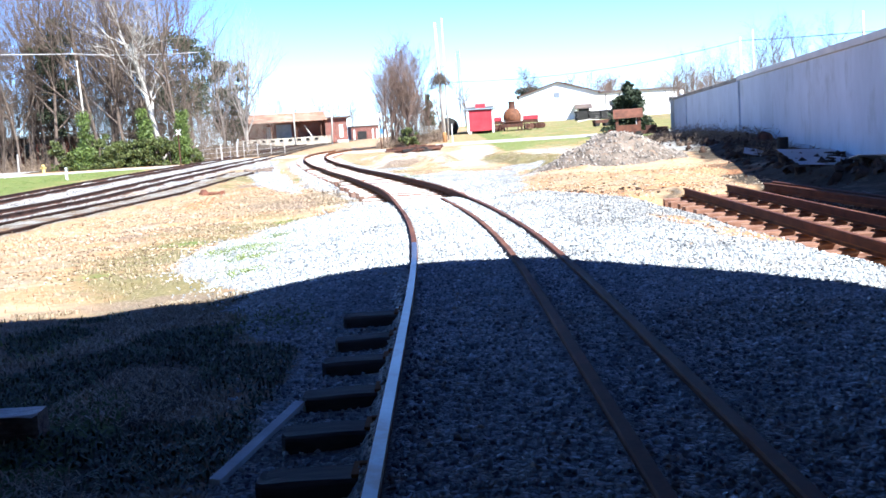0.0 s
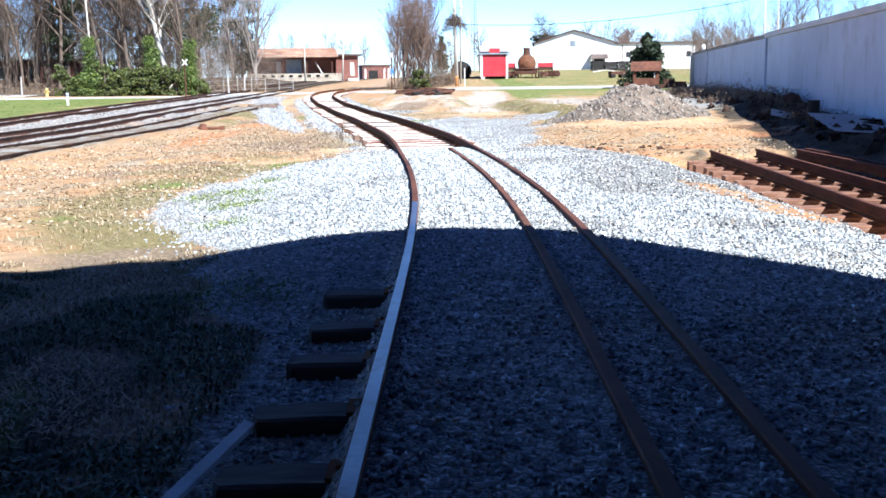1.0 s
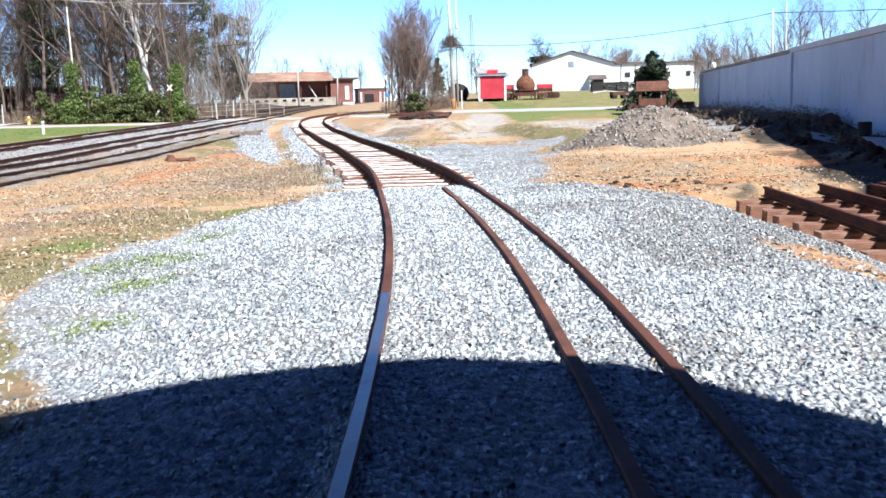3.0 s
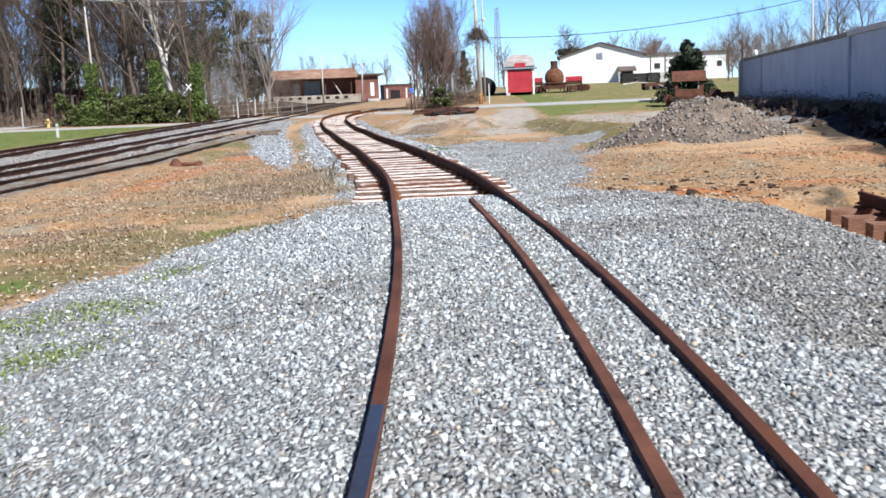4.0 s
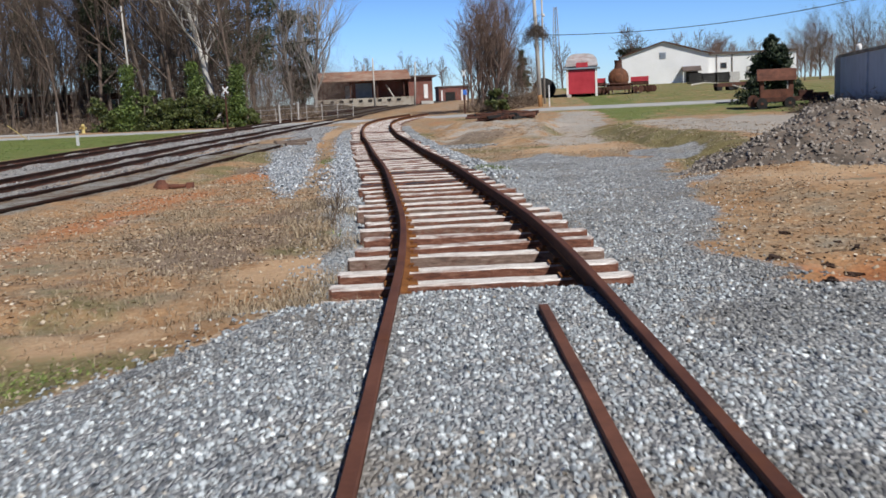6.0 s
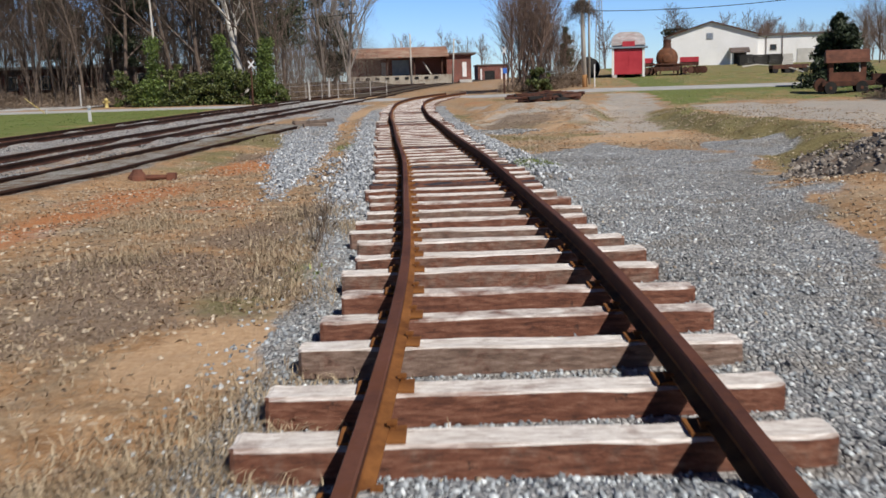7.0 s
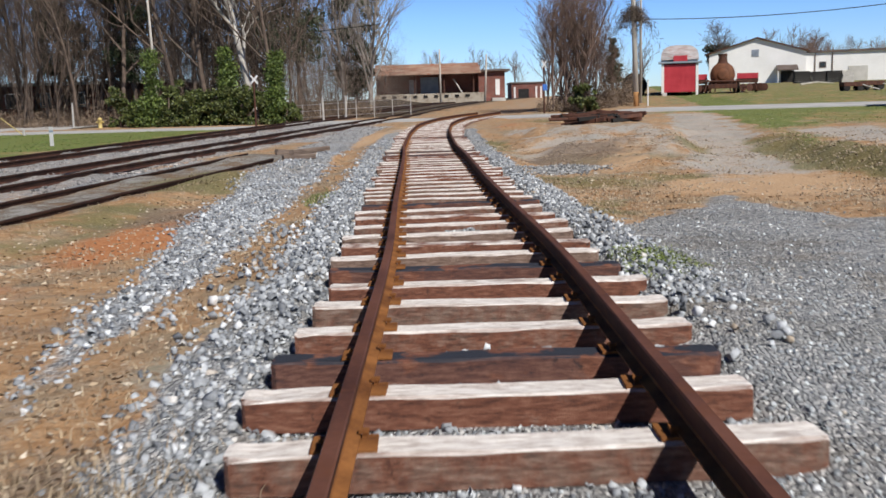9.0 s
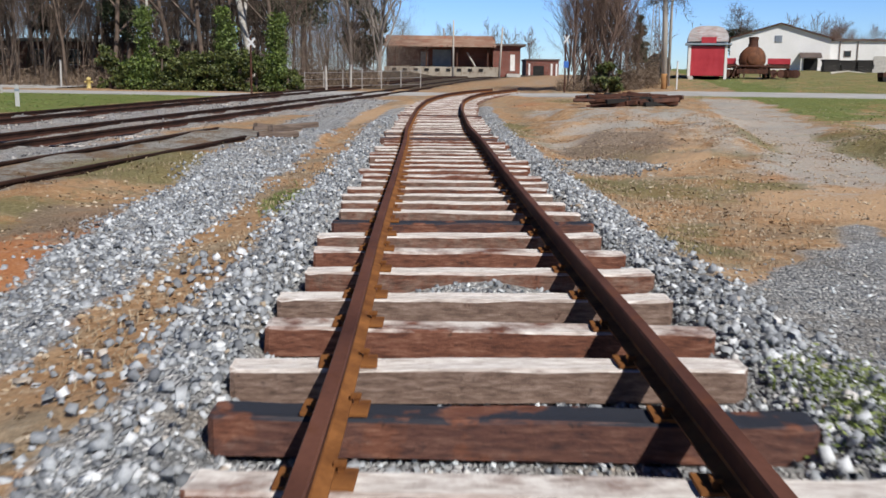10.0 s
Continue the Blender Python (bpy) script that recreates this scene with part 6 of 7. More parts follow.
def ivy_bush(x, y, h, w, seed, label, n=2600, column=False):
    r = np.random.default_rng(seed)
    t = thing("ivy_shrub", label, "shrub", group="ivy-grown shrubs", at=pose(x, y, ground_z(x, y)))
    lobes = []
    if column:
        zz = 0.4
        while zz < h:
            lobes.append((r.normal(0, 0.18), r.normal(0, 0.18), zz, w * (0.52 - 0.22 * zz / h) * r.uniform(0.6, 1.2)))
            zz += w * 0.28
    for k in range(11 if column else 26):
        a, d_ = r.uniform(0, 6.28), w * r.uniform(0.05, 0.75)
        lobes.append((d_ * math.cos(a), d_ * math.sin(a) * 0.7, r.uniform(0.08, 0.9) ** 1.3 * (h if not column else h * 0.4), w * r.uniform(0.10, 0.26)))
    c = crown_cloud(r, lobes, n)
    c = c[c[:, 2] > -0.05]
    part("trunk", tube((0, 0, -0.2), (0.1, 0, h * 0.85), 0.13, 0.04, 7), BARK, t)
    part("foliage", quads_cloud(c, 0.105, "foliage", IVY_LIGHT if column else IVY, seed), None, t, "dark green leaves")
    return t


ivy_spots = [(-34.7, 98.6, 5.5, 1.9, 1), (-28.8, 98.6, 5.4, 1.6, 1), (-25.0, 98.2, 5.0, 1.7, 1), (-37.5, 99.0, 3.2, 1.5, 0), (-33.2, 98.0, 2.5, 1.8, 0), (-31.5, 97.8, 2.3, 1.9, 0), (-29.9, 98.0, 2.7, 1.8, 0),
             (-27.4, 97.9, 3.0, 1.7, 0), (-26.2, 97.6, 2.5, 1.5, 0), (-30.8, 99.0, 3.1, 1.6, 0), (-35.8, 98.0, 1.7, 1.3, 0), (-33.6, 99.4, 3.6, 1.3, 0), (-23.9, 98.4, 1.6, 0.9, 0)]
for k, (x, y, h, w, col) in enumerate(ivy_spots):
    ivy_bush(x, y, h, w, 400 + k, "column of bright green ivy climbing a trunk" if col else "dense green evergreen shrub at the wood's edge", 6500 if col else 3200, bool(col))
ivy_bush(-2.75, 96.4, 1.9, 1.25, 450, "rounded dark green bush beside the lane", 2200)


def conifer(x, y, h, w, seed, leaf, label, tiers=13, bare=0.06, n=42, size=0.16, category="conifer", shape=0.85):
    r = np.random.default_rng(seed)
    t = thing("conifer", label, category, at=pose(x, y, ground_z(x, y)))
    part("trunk", tube((0, 0, -0.2), (0, 0, h * 0.97), 0.035 * h * 0.5, 0.02, 8), BARK, t)
    cs, pieces = [], []
    for k in range(tiers):
        f = k / (tiers - 1)
        z = h * (bare + (0.96 - bare) * f)
        reach = w * (1 - f) ** shape * r.uniform(0.8, 1.15) + 0.12
        for j in range(max(5, int(11 * (1 - f)))):
            a = r.uniform(0, 6.28)
            L = reach * r.uniform(0.7, 1.1)
            d_ = np.array([math.cos(a), math.sin(a), 0.12 - 0.35 * (1 - f)])
            pieces.append((Vector((0, 0, z)), Vector(d_ * L) + Vector((0, 0, z)), 0.025, 0.006))
            s = r.random(n) ** 0.7
            cs.append(np.array([0, 0, z]) + d_ * (L * s)[:, None] + r.normal(0, 0.06 + 0.05 * reach, (n, 3)) * (1.1 - 0.5 * s)[:, None])
    part("limb_work", limb_mesh("limb_work", pieces, BARK, 4), None, t)
    part("foliage", quads_cloud(np.concatenate(cs), size, "foliage", leaf, seed, aspect=0.3), None, t, "dark needles")
    return t


conifer(16.2, 84.0, 4.5, 2.4, 500, SPRUCE, "dense dark green spruce behind the rusted motor car", 20, 0.03, 110, 0.22, shape=0.65)


def evergreen(x, y, h, w, seed, label, low=0.25, leaf=None, aspect=0.35, say="dark clumped needles"):
    """An irregular dark crown of clumps hung on a leaning trunk."""
    r = np.random.default_rng(seed)
    t = thing("evergreen_tree", label, "evergreen tree", group="evergreens of the wood", at=pose(x, y, ground_z(x, y)))
    part("trunk", tube((0, 0, -0.2), (r.normal(0, 0.4), 0, h * 0.97), 0.2, 0.04, 8), BARK, t)
    lobes = []
    for k in range(34):
        f = low + (1 - low) * r.random()
        rad = w * (0.45 + 0.6 * math.sin(math.pi * min(1, (1 - f) * 1.15 + 0.08))) * r.uniform(0.2, 1.0)
        a = r.uniform(0, 6.283)
        lobes.append((rad * math.cos(a), rad * math.sin(a), f * h, w * r.uniform(0.18, 0.42)))
    part("foliage", quads_cloud(crown_cloud(r, lobes, 6500, 0.7), 0.2, "foliage", leaf or PINE, seed, aspect=aspect), None, t, say)
    return t


evergreen(-39.5, 106.0, 15.5, 2.2, 501, "tall dark ivy-hung evergreen in the wood")
evergreen(-27.0, 110.5, 13.5, 2.7, 502, "tall dark evergreen behind the pale sycamore", 0.35)
evergreen(-24.6, 121.0, 11.0, 2.4, 503, "dark evergreen among light grey trees", 0.15)
evergreen(-52.0, 116.0, 14.0, 2.4, 508, "dark evergreen deep in the wood", 0.3)
evergreen(-33.5, 118.0, 14.5, 2.5, 509, "dark evergreen deep in the wood", 0.25)
conifer(-0.75, 104.6, 4.9, 0.7, 504, PINE, "slim dark evergreen behind the thicket", 9, 0.4, 40, 0.2)
for k, (x, y, h, w) in enumerate(((-31.6, 104.5, 14.5, 1.5), (-42.0, 107.0, 13.5, 1.6), (-36.5, 113.0, 14.0, 1.5), (-47.5, 110.0, 14.0, 1.8))):
    evergreen(x, y, h, w, 510 + k, "tall trunk smothered in brown dead vines", 0.15, VINE, 0.12, "tangled brown vines")
vt = bare_tree(133, 11.5, 0.3, BARK, "round bare tree filled with ivy behind the hall", group="far trees", kids=(20, 7, 5), spread_deg=58, bare=0.18, bend=0.16, upward=0.3, twig=0.03)
stand(vt, [(25.4, 283, 1.05, 0)])
q = np.random.default_rng(531)
fan = [(w_ * (zz / 7) * 0.55, q.normal(0, 0.5), zz, 0.55 + 0.05 * zz) for w_ in (-3.2, -1.4, 0.4, 2.2, 3.6) for zz in (2.5, 4.0, 5.5, 7.0, 8.2)]
part("ivy_fan", quads_cloud(crown_cloud(q, fan, 2400, 1.0), 0.35, "ivy_fan", PINE, 532, aspect=0.4), None, vt, "dark green ivy up the limbs")
vc = thing("vine_tangle", "dead dark vine tangle hanging round the pole", "vine", at=pose(0.66, 96.9, ground_z(0.66, 96.9)))
q = np.random.default_rng(541)
du = q.normal(0, 0.62, 1500)
cs = np.concatenate([np.stack([du - 0.1, q.normal(0, 0.3, 1500), 6.35 + q.normal(0, 0.30, 1500) - 0.75 * np.abs(du) ** 1.6 - 0.2 * np.abs(q.normal(0, 1, 1500))], 1),
                     np.stack([q.normal(-0.1, 0.2, 300), q.normal(0.1, 0.15, 300), q.triangular(4.2, 6.2, 7.6, 300)], 1)])
part("strand_mass", quads_cloud(cs, 0.30, "strand_mass", VINE, 542, aspect=0.05), None, vc)

# undergrowth along the wood and the lane, dead brush at the wall
def brush(name, label, boxes_, n, size, material, seed, hgt, kind="stuff"):
    r = np.random.default_rng(seed)
    cs = []
    for x0, x1, y0, y1, hh in boxes_:
        m_ = int(n * abs(x1 - x0) * abs(y1 - y0))
        x, y = r.uniform(x0, x1, m_), r.uniform(y0, y1, m_)
        lump = 0.35 + 1.0 * vnoise(x * 0.8, y * 0.8, seed)
        z = land(x, y) + np.abs(r.normal(0, 0.5, m_)) * hh * lump
        cs.append(np.stack([x, y, z], 1))
    return tagged(new(name, quads_cloud(np.concatenate(cs), size, name, material, seed, aspect=0.06)), label, "brush", kind=kind)


brush("undergrowth", "brown leafless undergrowth at the wood's edge", ((-75, -36, 101, 108, 1.5), (-36, -19, 100.5, 107, 1.3), (-75, -30, 113, 116, 4.5), (-85, -28, 126, 131, 8.0)), 60, 0.30, BRUSH, 601, 1)
brush("thicket_brush", "low brown brush under the roadside thicket", ((-6.0, -0.6, 96.5, 100, 0.7), (-5, 0.6, 100, 108, 2.1)), 260, 0.22, BRUSH, 603, 1)
brush("roadside_brush", "dark tangled brush at the foot of the white wall", ((9.6, 11.4, 27, 33, 0.28), (10.6, 12.9, 34, 44, 0.35), (12, 14.4, 44, 56, 0.45), (13.6, 16.6, 56, 70, 0.5)), 90, 0.16, BRUSH, 602, 1)

# ---------------------------------------------------------------- scrap, debris and loose things
sc = thing("scrap_heap", "jumbled heap of dark rails and old ties on the mound", "scrap heap")
for k in range(26):
    x = -2.9 + 2.7 * wr_.random()
    y = 73.6 + wr_.uniform(-1.0, 1.0)
    z = ground_z(x, y) + 0.06 + 0.34 * wr_.random() * math.sin(math.pi * min(max((x + 4.2) / 4.6, 0), 1)) ** 0.5
    L = wr_.uniform(0.9, 2.0)
    part("timber", box(-L / 2, L / 2, -0.09, 0.09, -0.08, 0.08, 0.012), RUST_DARK if k % 3 else BLACK, sc, at=pose(x, y, z, wr_.uniform(-20, 20), wr_.uniform(-10, 10), wr_.uniform(-35, 35)))
for k in range(9):
    x, y, L = -1.9 + wr_.uniform(-0.7, 0.7), 73.4 + wr_.uniform(-0.9, 0.7), wr_.uniform(2.4, 3.6)
    part("old_rail", box(-L / 2, L / 2, -0.05, 0.05, -0.06, 0.06, 0.01), RUST_DARK, sc, at=pose(x, y, ground_z(x, y) + wr_.uniform(0.2, 0.45), wr_.uniform(-30, 30), wr_.uniform(-4, 6), wr_.uniform(-16, 14)))
rl = thing("iron_casting", "rusty iron casting lying in the dirt", "casting", at=pose(-8.6, 37.2, ground_z(-8.6, 37.2) - 0.03, 0, 0, 10) @ Matrix.Diagonal((0.8, 0.8, 0.7, 1)))
part("block", lathe([(0.26, 0), (0.24, 0.16), (0.14, 0.30), (0.12, 0.36), (0.03, 0.37)], 10), RUST_MID, rl, at=pose(-0.25, 0, 0))
part("arm", tube((-0.1, 0, 0.12), (0.6, -0.1, 0.13), 0.09, 0.06, 8), RUST_MID, rl)
part("lug", box(0.5, 0.72, -0.2, 0.05, 0.02, 0.24, 0.02), RUST_MID, rl)
for k, (x, y, L, a, b) in enumerate(((-10.5, 56.6, 1.5, 60, 6), (-9.9, 55.4, 1.6, 35, -4), (-9.5, 54.2, 1.2, 75, 3), (-9.2, 52.8, 0.9, 40, 0))):
    ob = thing("loose_tie", "grey split tie abandoned where the siding ends", "tie", group="loose ties at the siding", at=pose(x, y, ground_z(x, y) + 0.10, 0, b, a))
    part("tie_body", bm_mesh("tie_body", box(-L / 2, L / 2, -0.08, 0.08, -0.1, 0.03, 0.02), OLD_TIE), None, ob)
for k, (x, y, r_) in enumerate(((9.9, 25.0, 78), (10.0, 30.6, 72))):
    bm = bmesh.new()
    n_ = 15
    rows = [[bm.verts.new((u * 0.2 - 1.4, v, 0.03 * math.sin(u * 2.1) + 0.08 * v * (k + 0.4))) for u in range(n_)] for v in (-0.9, 0, 0.9)]
    for a_, b_ in zip(rows, rows[1:]):
        for u in range(n_ - 1):
            bm.faces.new((a_[u], a_[u + 1], b_[u + 1], b_[u]))
    bmesh.ops.solidify(bm, geom=bm.faces[:], thickness=0.012)
    ob = thing("metal_sheet", "pale corrugated metal sheet lying in the wall's shade", "metal sheet", group="discarded sheets", at=pose(x, y, ground_z(x, y) + 0.10, 2, -3, r_) @ Matrix.Diagonal(((1.7, 0.95, 0.7, 1), (0.75, 0.4, 0.7, 1))[k]))
    part("sheet", bm, PALE_SHEET, ob)
ob = thing("metal_sheet", "small pale sheet scrap in the shade", "metal sheet", group="discarded sheets", at=pose(9.9, 22.0, ground_z(9.9, 22.0) + 0.16, 3, 5, 75))
part("sheet", box(-0.8, 0.8, -0.4, 0.4, -0.01, 0.01), GALV, ob)
hd = thing("scrap_boiler", "small rusted iron scrap against the wall", "scrap", at=pose(11.35, 34.0, ground_z(11.35, 34.0) - 0.02, 0, 0, 20) @ Matrix.Diagonal((0.65, 0.65, 0.65, 1)))
part("shell", lathe([(0.05, -0.4), (0.3, -0.36), (0.34, -0.2), (0.33, 0.3), (0.26, 0.42), (0.05, 0.45)], 14, m=pose(0, 0, 0.2, 90, 0, 0)), RUST_DARK, hd, smooth=True)
part("flange", lathe([(0.37, -0.03), (0.40, 0.0), (0.37, 0.03)], 14, m=pose(0, 0, 0.2, 90, 0, 0)), RUST_DARK, hd)
br_ = thing("oil_drum", "black oil drum in the shade of the wall", "drum", at=pose(10.15, 28.6, ground_z(10.15, 28.6)) @ Matrix.Diagonal((0.55, 0.55, 0.6, 1)))
part("drum", lathe([(0.27, 0), (0.29, 0.02), (0.285, 0.28), (0.295, 0.3), (0.285, 0.32), (0.285, 0.58), (0.295, 0.6), (0.285, 0.62), (0.29, 0.86), (0.27, 0.88)], 18), BLACK, br_)
part("bung", tube((0.14, 0, 0.87), (0.14, 0, 0.9), 0.03, 0.03, 8), RUST, br_)
bl = thing("dead_branch", "dead grey branch caught in the gravel pile", "branch", at=pose(8.6, 33.6, ground_z(8.6, 33.6) + 0.05) @ Matrix.Diagonal((0.5, 0.5, 0.5, 1)))
lv = limbs(700, 1.1, 0.03, 50, 2, (5, 3), 0.3, 0.2)
part("branch", limb_mesh("branch", [p for level in lv for p in level], PALE_PLANK, 5, 0.004), None, bl, at=pose(0, 0, 0.1, 15, 60, 0))
for x, y, h, sd in ((-2.80, 28.5, 0.66, 711), (-3.45, 30.45, 0.34, 713), (-2.75, 27.9, 0.26, 714)):
    dbs = thing("dry_weed", "dry leafless weed clump beside the ties", "weed", group="dry weeds", at=pose(x, y, ground_z(x, y)))
    pieces = []
    for k in range(6):
        lv = limbs(sd * 20 + k, h * wr_.uniform(0.6, 1.1), 0.007, 34, 2, (4, 2), 0.2, 0.3)
        off = Vector((wr_.gauss(0, 0.05), wr_.gauss(0, 0.05), 0))
        tilt = Euler((wr_.gauss(0, 0.2), wr_.gauss(0, 0.2), 0)).to_matrix()
        pieces += [(tilt @ a + off, tilt @ b + off, c, d) for level in lv for a, b, c, d in level]
    part("stalk_clump", limb_mesh("stalk_clump", pieces, BARK_DRY, 3, 0.005), None, dbs)


# ---------------------------------------------------------------- stones, clods, tufts
def rocks(pos, size, seed, flat=0.7):
    """Angular six-sided chips: verts and quads."""
    r = np.random.default_rng(seed)
    n = len(pos)
    cube = np.array([[-1, -1, -1], [1, -1, -1], [1, 1, -1], [-1, 1, -1], [-1, -1, 1], [1, -1, 1], [1, 1, 1], [-1, 1, 1]], float)
    v = cube[None] * (1 + r.uniform(-0.45, 0.25, (n, 8, 3)))
    v *= np.stack([r.uniform(0.7, 1.25, n), r.uniform(0.55, 1.0, n), r.uniform(0.4, 0.85, n) * flat / 0.7], 1)[:, None]
    q = r.normal(size=(n, 4)) * np.array([1, 0.45, 0.45, 1])
    q /= np.linalg.norm(q, axis=1)[:, None]
    w, x, y, z = q.T
    R = np.stack([1 - 2 * (y * y + z * z), 2 * (x * y - z * w), 2 * (x * z + y * w), 2 * (x * y + z * w), 1 - 2 * (x * x + z * z), 2 * (y * z - x * w),
                  2 * (x * z - y * w), 2 * (y * z + x * w), 1 - 2 * (x * x + y * y)], 1).reshape(n, 3, 3)
    v = np.einsum("nij,nkj->nki", R, v) * np.asarray(size)[:, None, None] * 0.6 + np.asarray(pos)[:, None]
    f6 = np.array([[4, 5, 6, 7], [0, 1, 5, 4], [1, 2, 6, 5], [2, 3, 7, 6], [3, 0, 4, 7]])
    return v.reshape(-1, 3), (np.arange(n)[:, None, None] * 8 + f6[None]).reshape(-1, 4)


def scatter(n, x0, x1, y0, y1, keep, seed):
    r = np.random.default_rng(seed)
    x, y = r.uniform(x0, x1, n), r.uniform(y0, y1, n)
    k = r.random(n) < keep(x, y)
    return x[k], y[k]


def on_rail(x, y):
    d = x - spur_x(np.clip(y, -12, 93))
    near = (np.abs(np.abs(d) - 0.75) < 0.06) | ((np.abs(d - 0.28) < 0.055) & (y < 20.85))
    return near


def lot_keep(x, y):
    d = x - spur_x(np.clip(y, -12, 93))
    g = cover(x + (vnoise(x * 31, y * 31, 3) - 0.5) * 1.1, y + (vnoise(x * 29, y * 29, 4) - 0.5) * 1.6)[0]
    return np.where(on_rail(x, y), 0, (g > 0.45) * np.exp(-np.clip(np.abs(d) - 2.2, 0, 9) / 2.2) * np.exp(-np.clip(y - 17, 0, 60) / 14))


x, y = scatter(205000, -4.6, 5.2, 2.6, 42, lot_keep, 801)
left_bed = ((x - spur_x(y)) < -1.2) & (y > 30.4)
x, y = x[~left_bed], y[~left_bed]
s = rng.uniform(0.012, 0.026, len(x)) * (1 + 0.3 * (rng.random(len(x)) > 0.94))
v, f = rocks(np.stack([x, y, land(x, y) + s * 0.15], 1), s, 802)
gravel_me = mesh_of("gravel", v, f, [STONE, STONE_DARK])
gravel_me.polygons.foreach_set("material_index", np.repeat((gravel_darkness(x, y) * 0.95 > rng.random(len(x))).astype(np.int32), 5))
tagged(new("gravel", gravel_me), "loose grey crushed gravel over the yard", "gravel", kind="stuff")


def ballast_keep(x, y):
    d = x - spur_x(np.clip(y, -12, 93))
    g = cover(x + (vnoise(x * 31, y * 31, 3) - 0.5) * 0.6, y)[0]
    side = (d < -1.15) | ((d > 1.2) & (d < 2.0) & (y > 35))
    between = (np.abs(d) < 1.3) & (y > 31)
    return np.where(on_rail(x, y), 0, ((g > 0.4) & side & (y > 30.4)) * 0.9 + between * 0.35) * np.exp(-np.clip(y - 44, 0, 60) / 9)


x, y = scatter(160000, -9.5, 3.0, 27, 66, ballast_keep, 811)
s = rng.uniform(0.016, 0.046, len(x)) * (1 + 0.5 * (rng.random(len(x)) > 0.92)) * np.where(x > spur_x(y), 0.95, 1.0)
v, f = rocks(np.stack([x, y, land(x, y) + s * 0.2], 1), s, 812, 0.55)
tagged(new("ballast", mesh_of("ballast", v, f, BALLAST)), "coarse pale blue-grey ballast stones beside the ties", "ballast", kind="stuff")

# loose stones on the dirt, clay-stained
def dirt_keep(x, y):
    g, c = cover(x, y)[:2]
    sd, rp, ol = cover(x, y)[3], cover(x, y)[4], cover(x, y)[6]
    return (g < 0.3) * 0.75 * step(vnoise(x * 0.9, y * 0.9, 5), 0.2, 0.8) * (1 - 0.85 * rp) * (1 - 0.7 * ol) * (1 - 0.6 * sd)


x, y = scatter(30000, -9, 8, 15, 44, dirt_keep, 821)
s = rng.uniform(0.010, 0.030, len(x)) * (1 + 0.7 * (rng.random(len(x)) > 0.96))
v, f = rocks(np.stack([x, y, land(x, y) + s * 0.2], 1), s, 822)
x, y = scatter(9000, -9, 9, 43, 76, dirt_keep, 823)
x2, y2 = scatter(16000, -5, 5, 42, 60, lambda x, y: (cover(x, y)[0] < 0.4) * 0.6 * step(vnoise(x * 1.4, y * 1.4, 6), 0.3, 0.75), 829)
x, y = np.concatenate([x, x2]), np.concatenate([y, y2])
s = rng.uniform(0.010, 0.030, len(x))
v2, f2 = rocks(np.stack([x, y, land(x, y) + s * 0.2], 1), s, 824)
x, y = scatter(5200, -3.6, -1.0, 47.8, 52.4, lambda x, y: np.clip(blob(x, y, -2.3, 50.0, 0.95, 1.6) * 1.3 - 0.25, 0, 1) * 0.7, 827)
s = rng.uniform(0.02, 0.055, len(x))
v3, f3 = rocks(np.stack([x, y, land(x, y) + s * 0.15], 1), s, 828)
tagged(new("mound_stones", mesh_of("mound_stones", v3, f3, STONE_DARK)), "pale broken stones spilled on the low mound", "stones", kind="stuff")
tagged(new("dirt_stones", mesh_of("dirt_stones", np.concatenate([v, v2]), np.concatenate([f, f2 + len(v)]), TAN_ROCK)), "small tan stones littering the dirt", "stones", kind="stuff")
def main_keep(x, y):
    m = x - main_x(y)
    clear = (np.abs(np.abs(m) - 0.75) > 0.14) & (np.abs(np.abs(m + 4.6) - 0.75) > 0.14)
    return (cover(x, y)[0] > 0.5) * 0.3 * clear


x, y = scatter(30000, -22, -11, 26, 90, main_keep, 825)
s = rng.uniform(0.025, 0.06, len(x))
v, f = rocks(np.stack([x, y, land(x, y) + s * 0.1], 1), s, 826)
tagged(new("main_ballast", mesh_of("main_ballast", v, f, OLD_BALLAST)), "pale ballast stones along the main tracks", "ballast", kind="stuff")

# stones on the pile
r8 = np.random.default_rng(831)
th, rr = r8.uniform(0, 6.283, 6500), np.sqrt(r8.random(6500)) * 1.02
u_, v_ = rr * np.cos(th), rr * np.sin(th)
P = pv.reshape(90, 90, 3)
ii, jj = np.clip(((v_ + 1) / 2 * 89).round().astype(int), 0, 89), np.clip(((u_ + 1) / 2 * 89).round().astype(int), 0, 89)
c = P[ii, jj] + r8.normal(0, 0.02, (6500, 3))
s = 0.016 + 0.06 * r8.random(6500) ** 2.2 * (1 + 0.7 * (r8.random(6500) > 0.96))
v, f = rocks(c, s, 832)
part("loose_cover", mesh_of("loose_cover", v, f, worn("pile_stone", (0.06, 0.05, 0.042), (0.46, 0.41, 0.36), 6.0, 0.95, 0.0, 30, 0.004)), None, pile, "mixed grey and brown stones")["kind"] = "stuff"

# dark rubble at the foot of the wall
r9 = np.random.default_rng(835)
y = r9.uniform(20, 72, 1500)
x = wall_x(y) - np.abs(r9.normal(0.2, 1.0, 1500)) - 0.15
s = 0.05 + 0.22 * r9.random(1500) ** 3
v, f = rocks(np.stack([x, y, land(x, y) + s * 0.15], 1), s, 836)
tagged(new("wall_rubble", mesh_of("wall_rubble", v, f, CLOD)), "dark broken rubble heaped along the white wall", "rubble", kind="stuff")

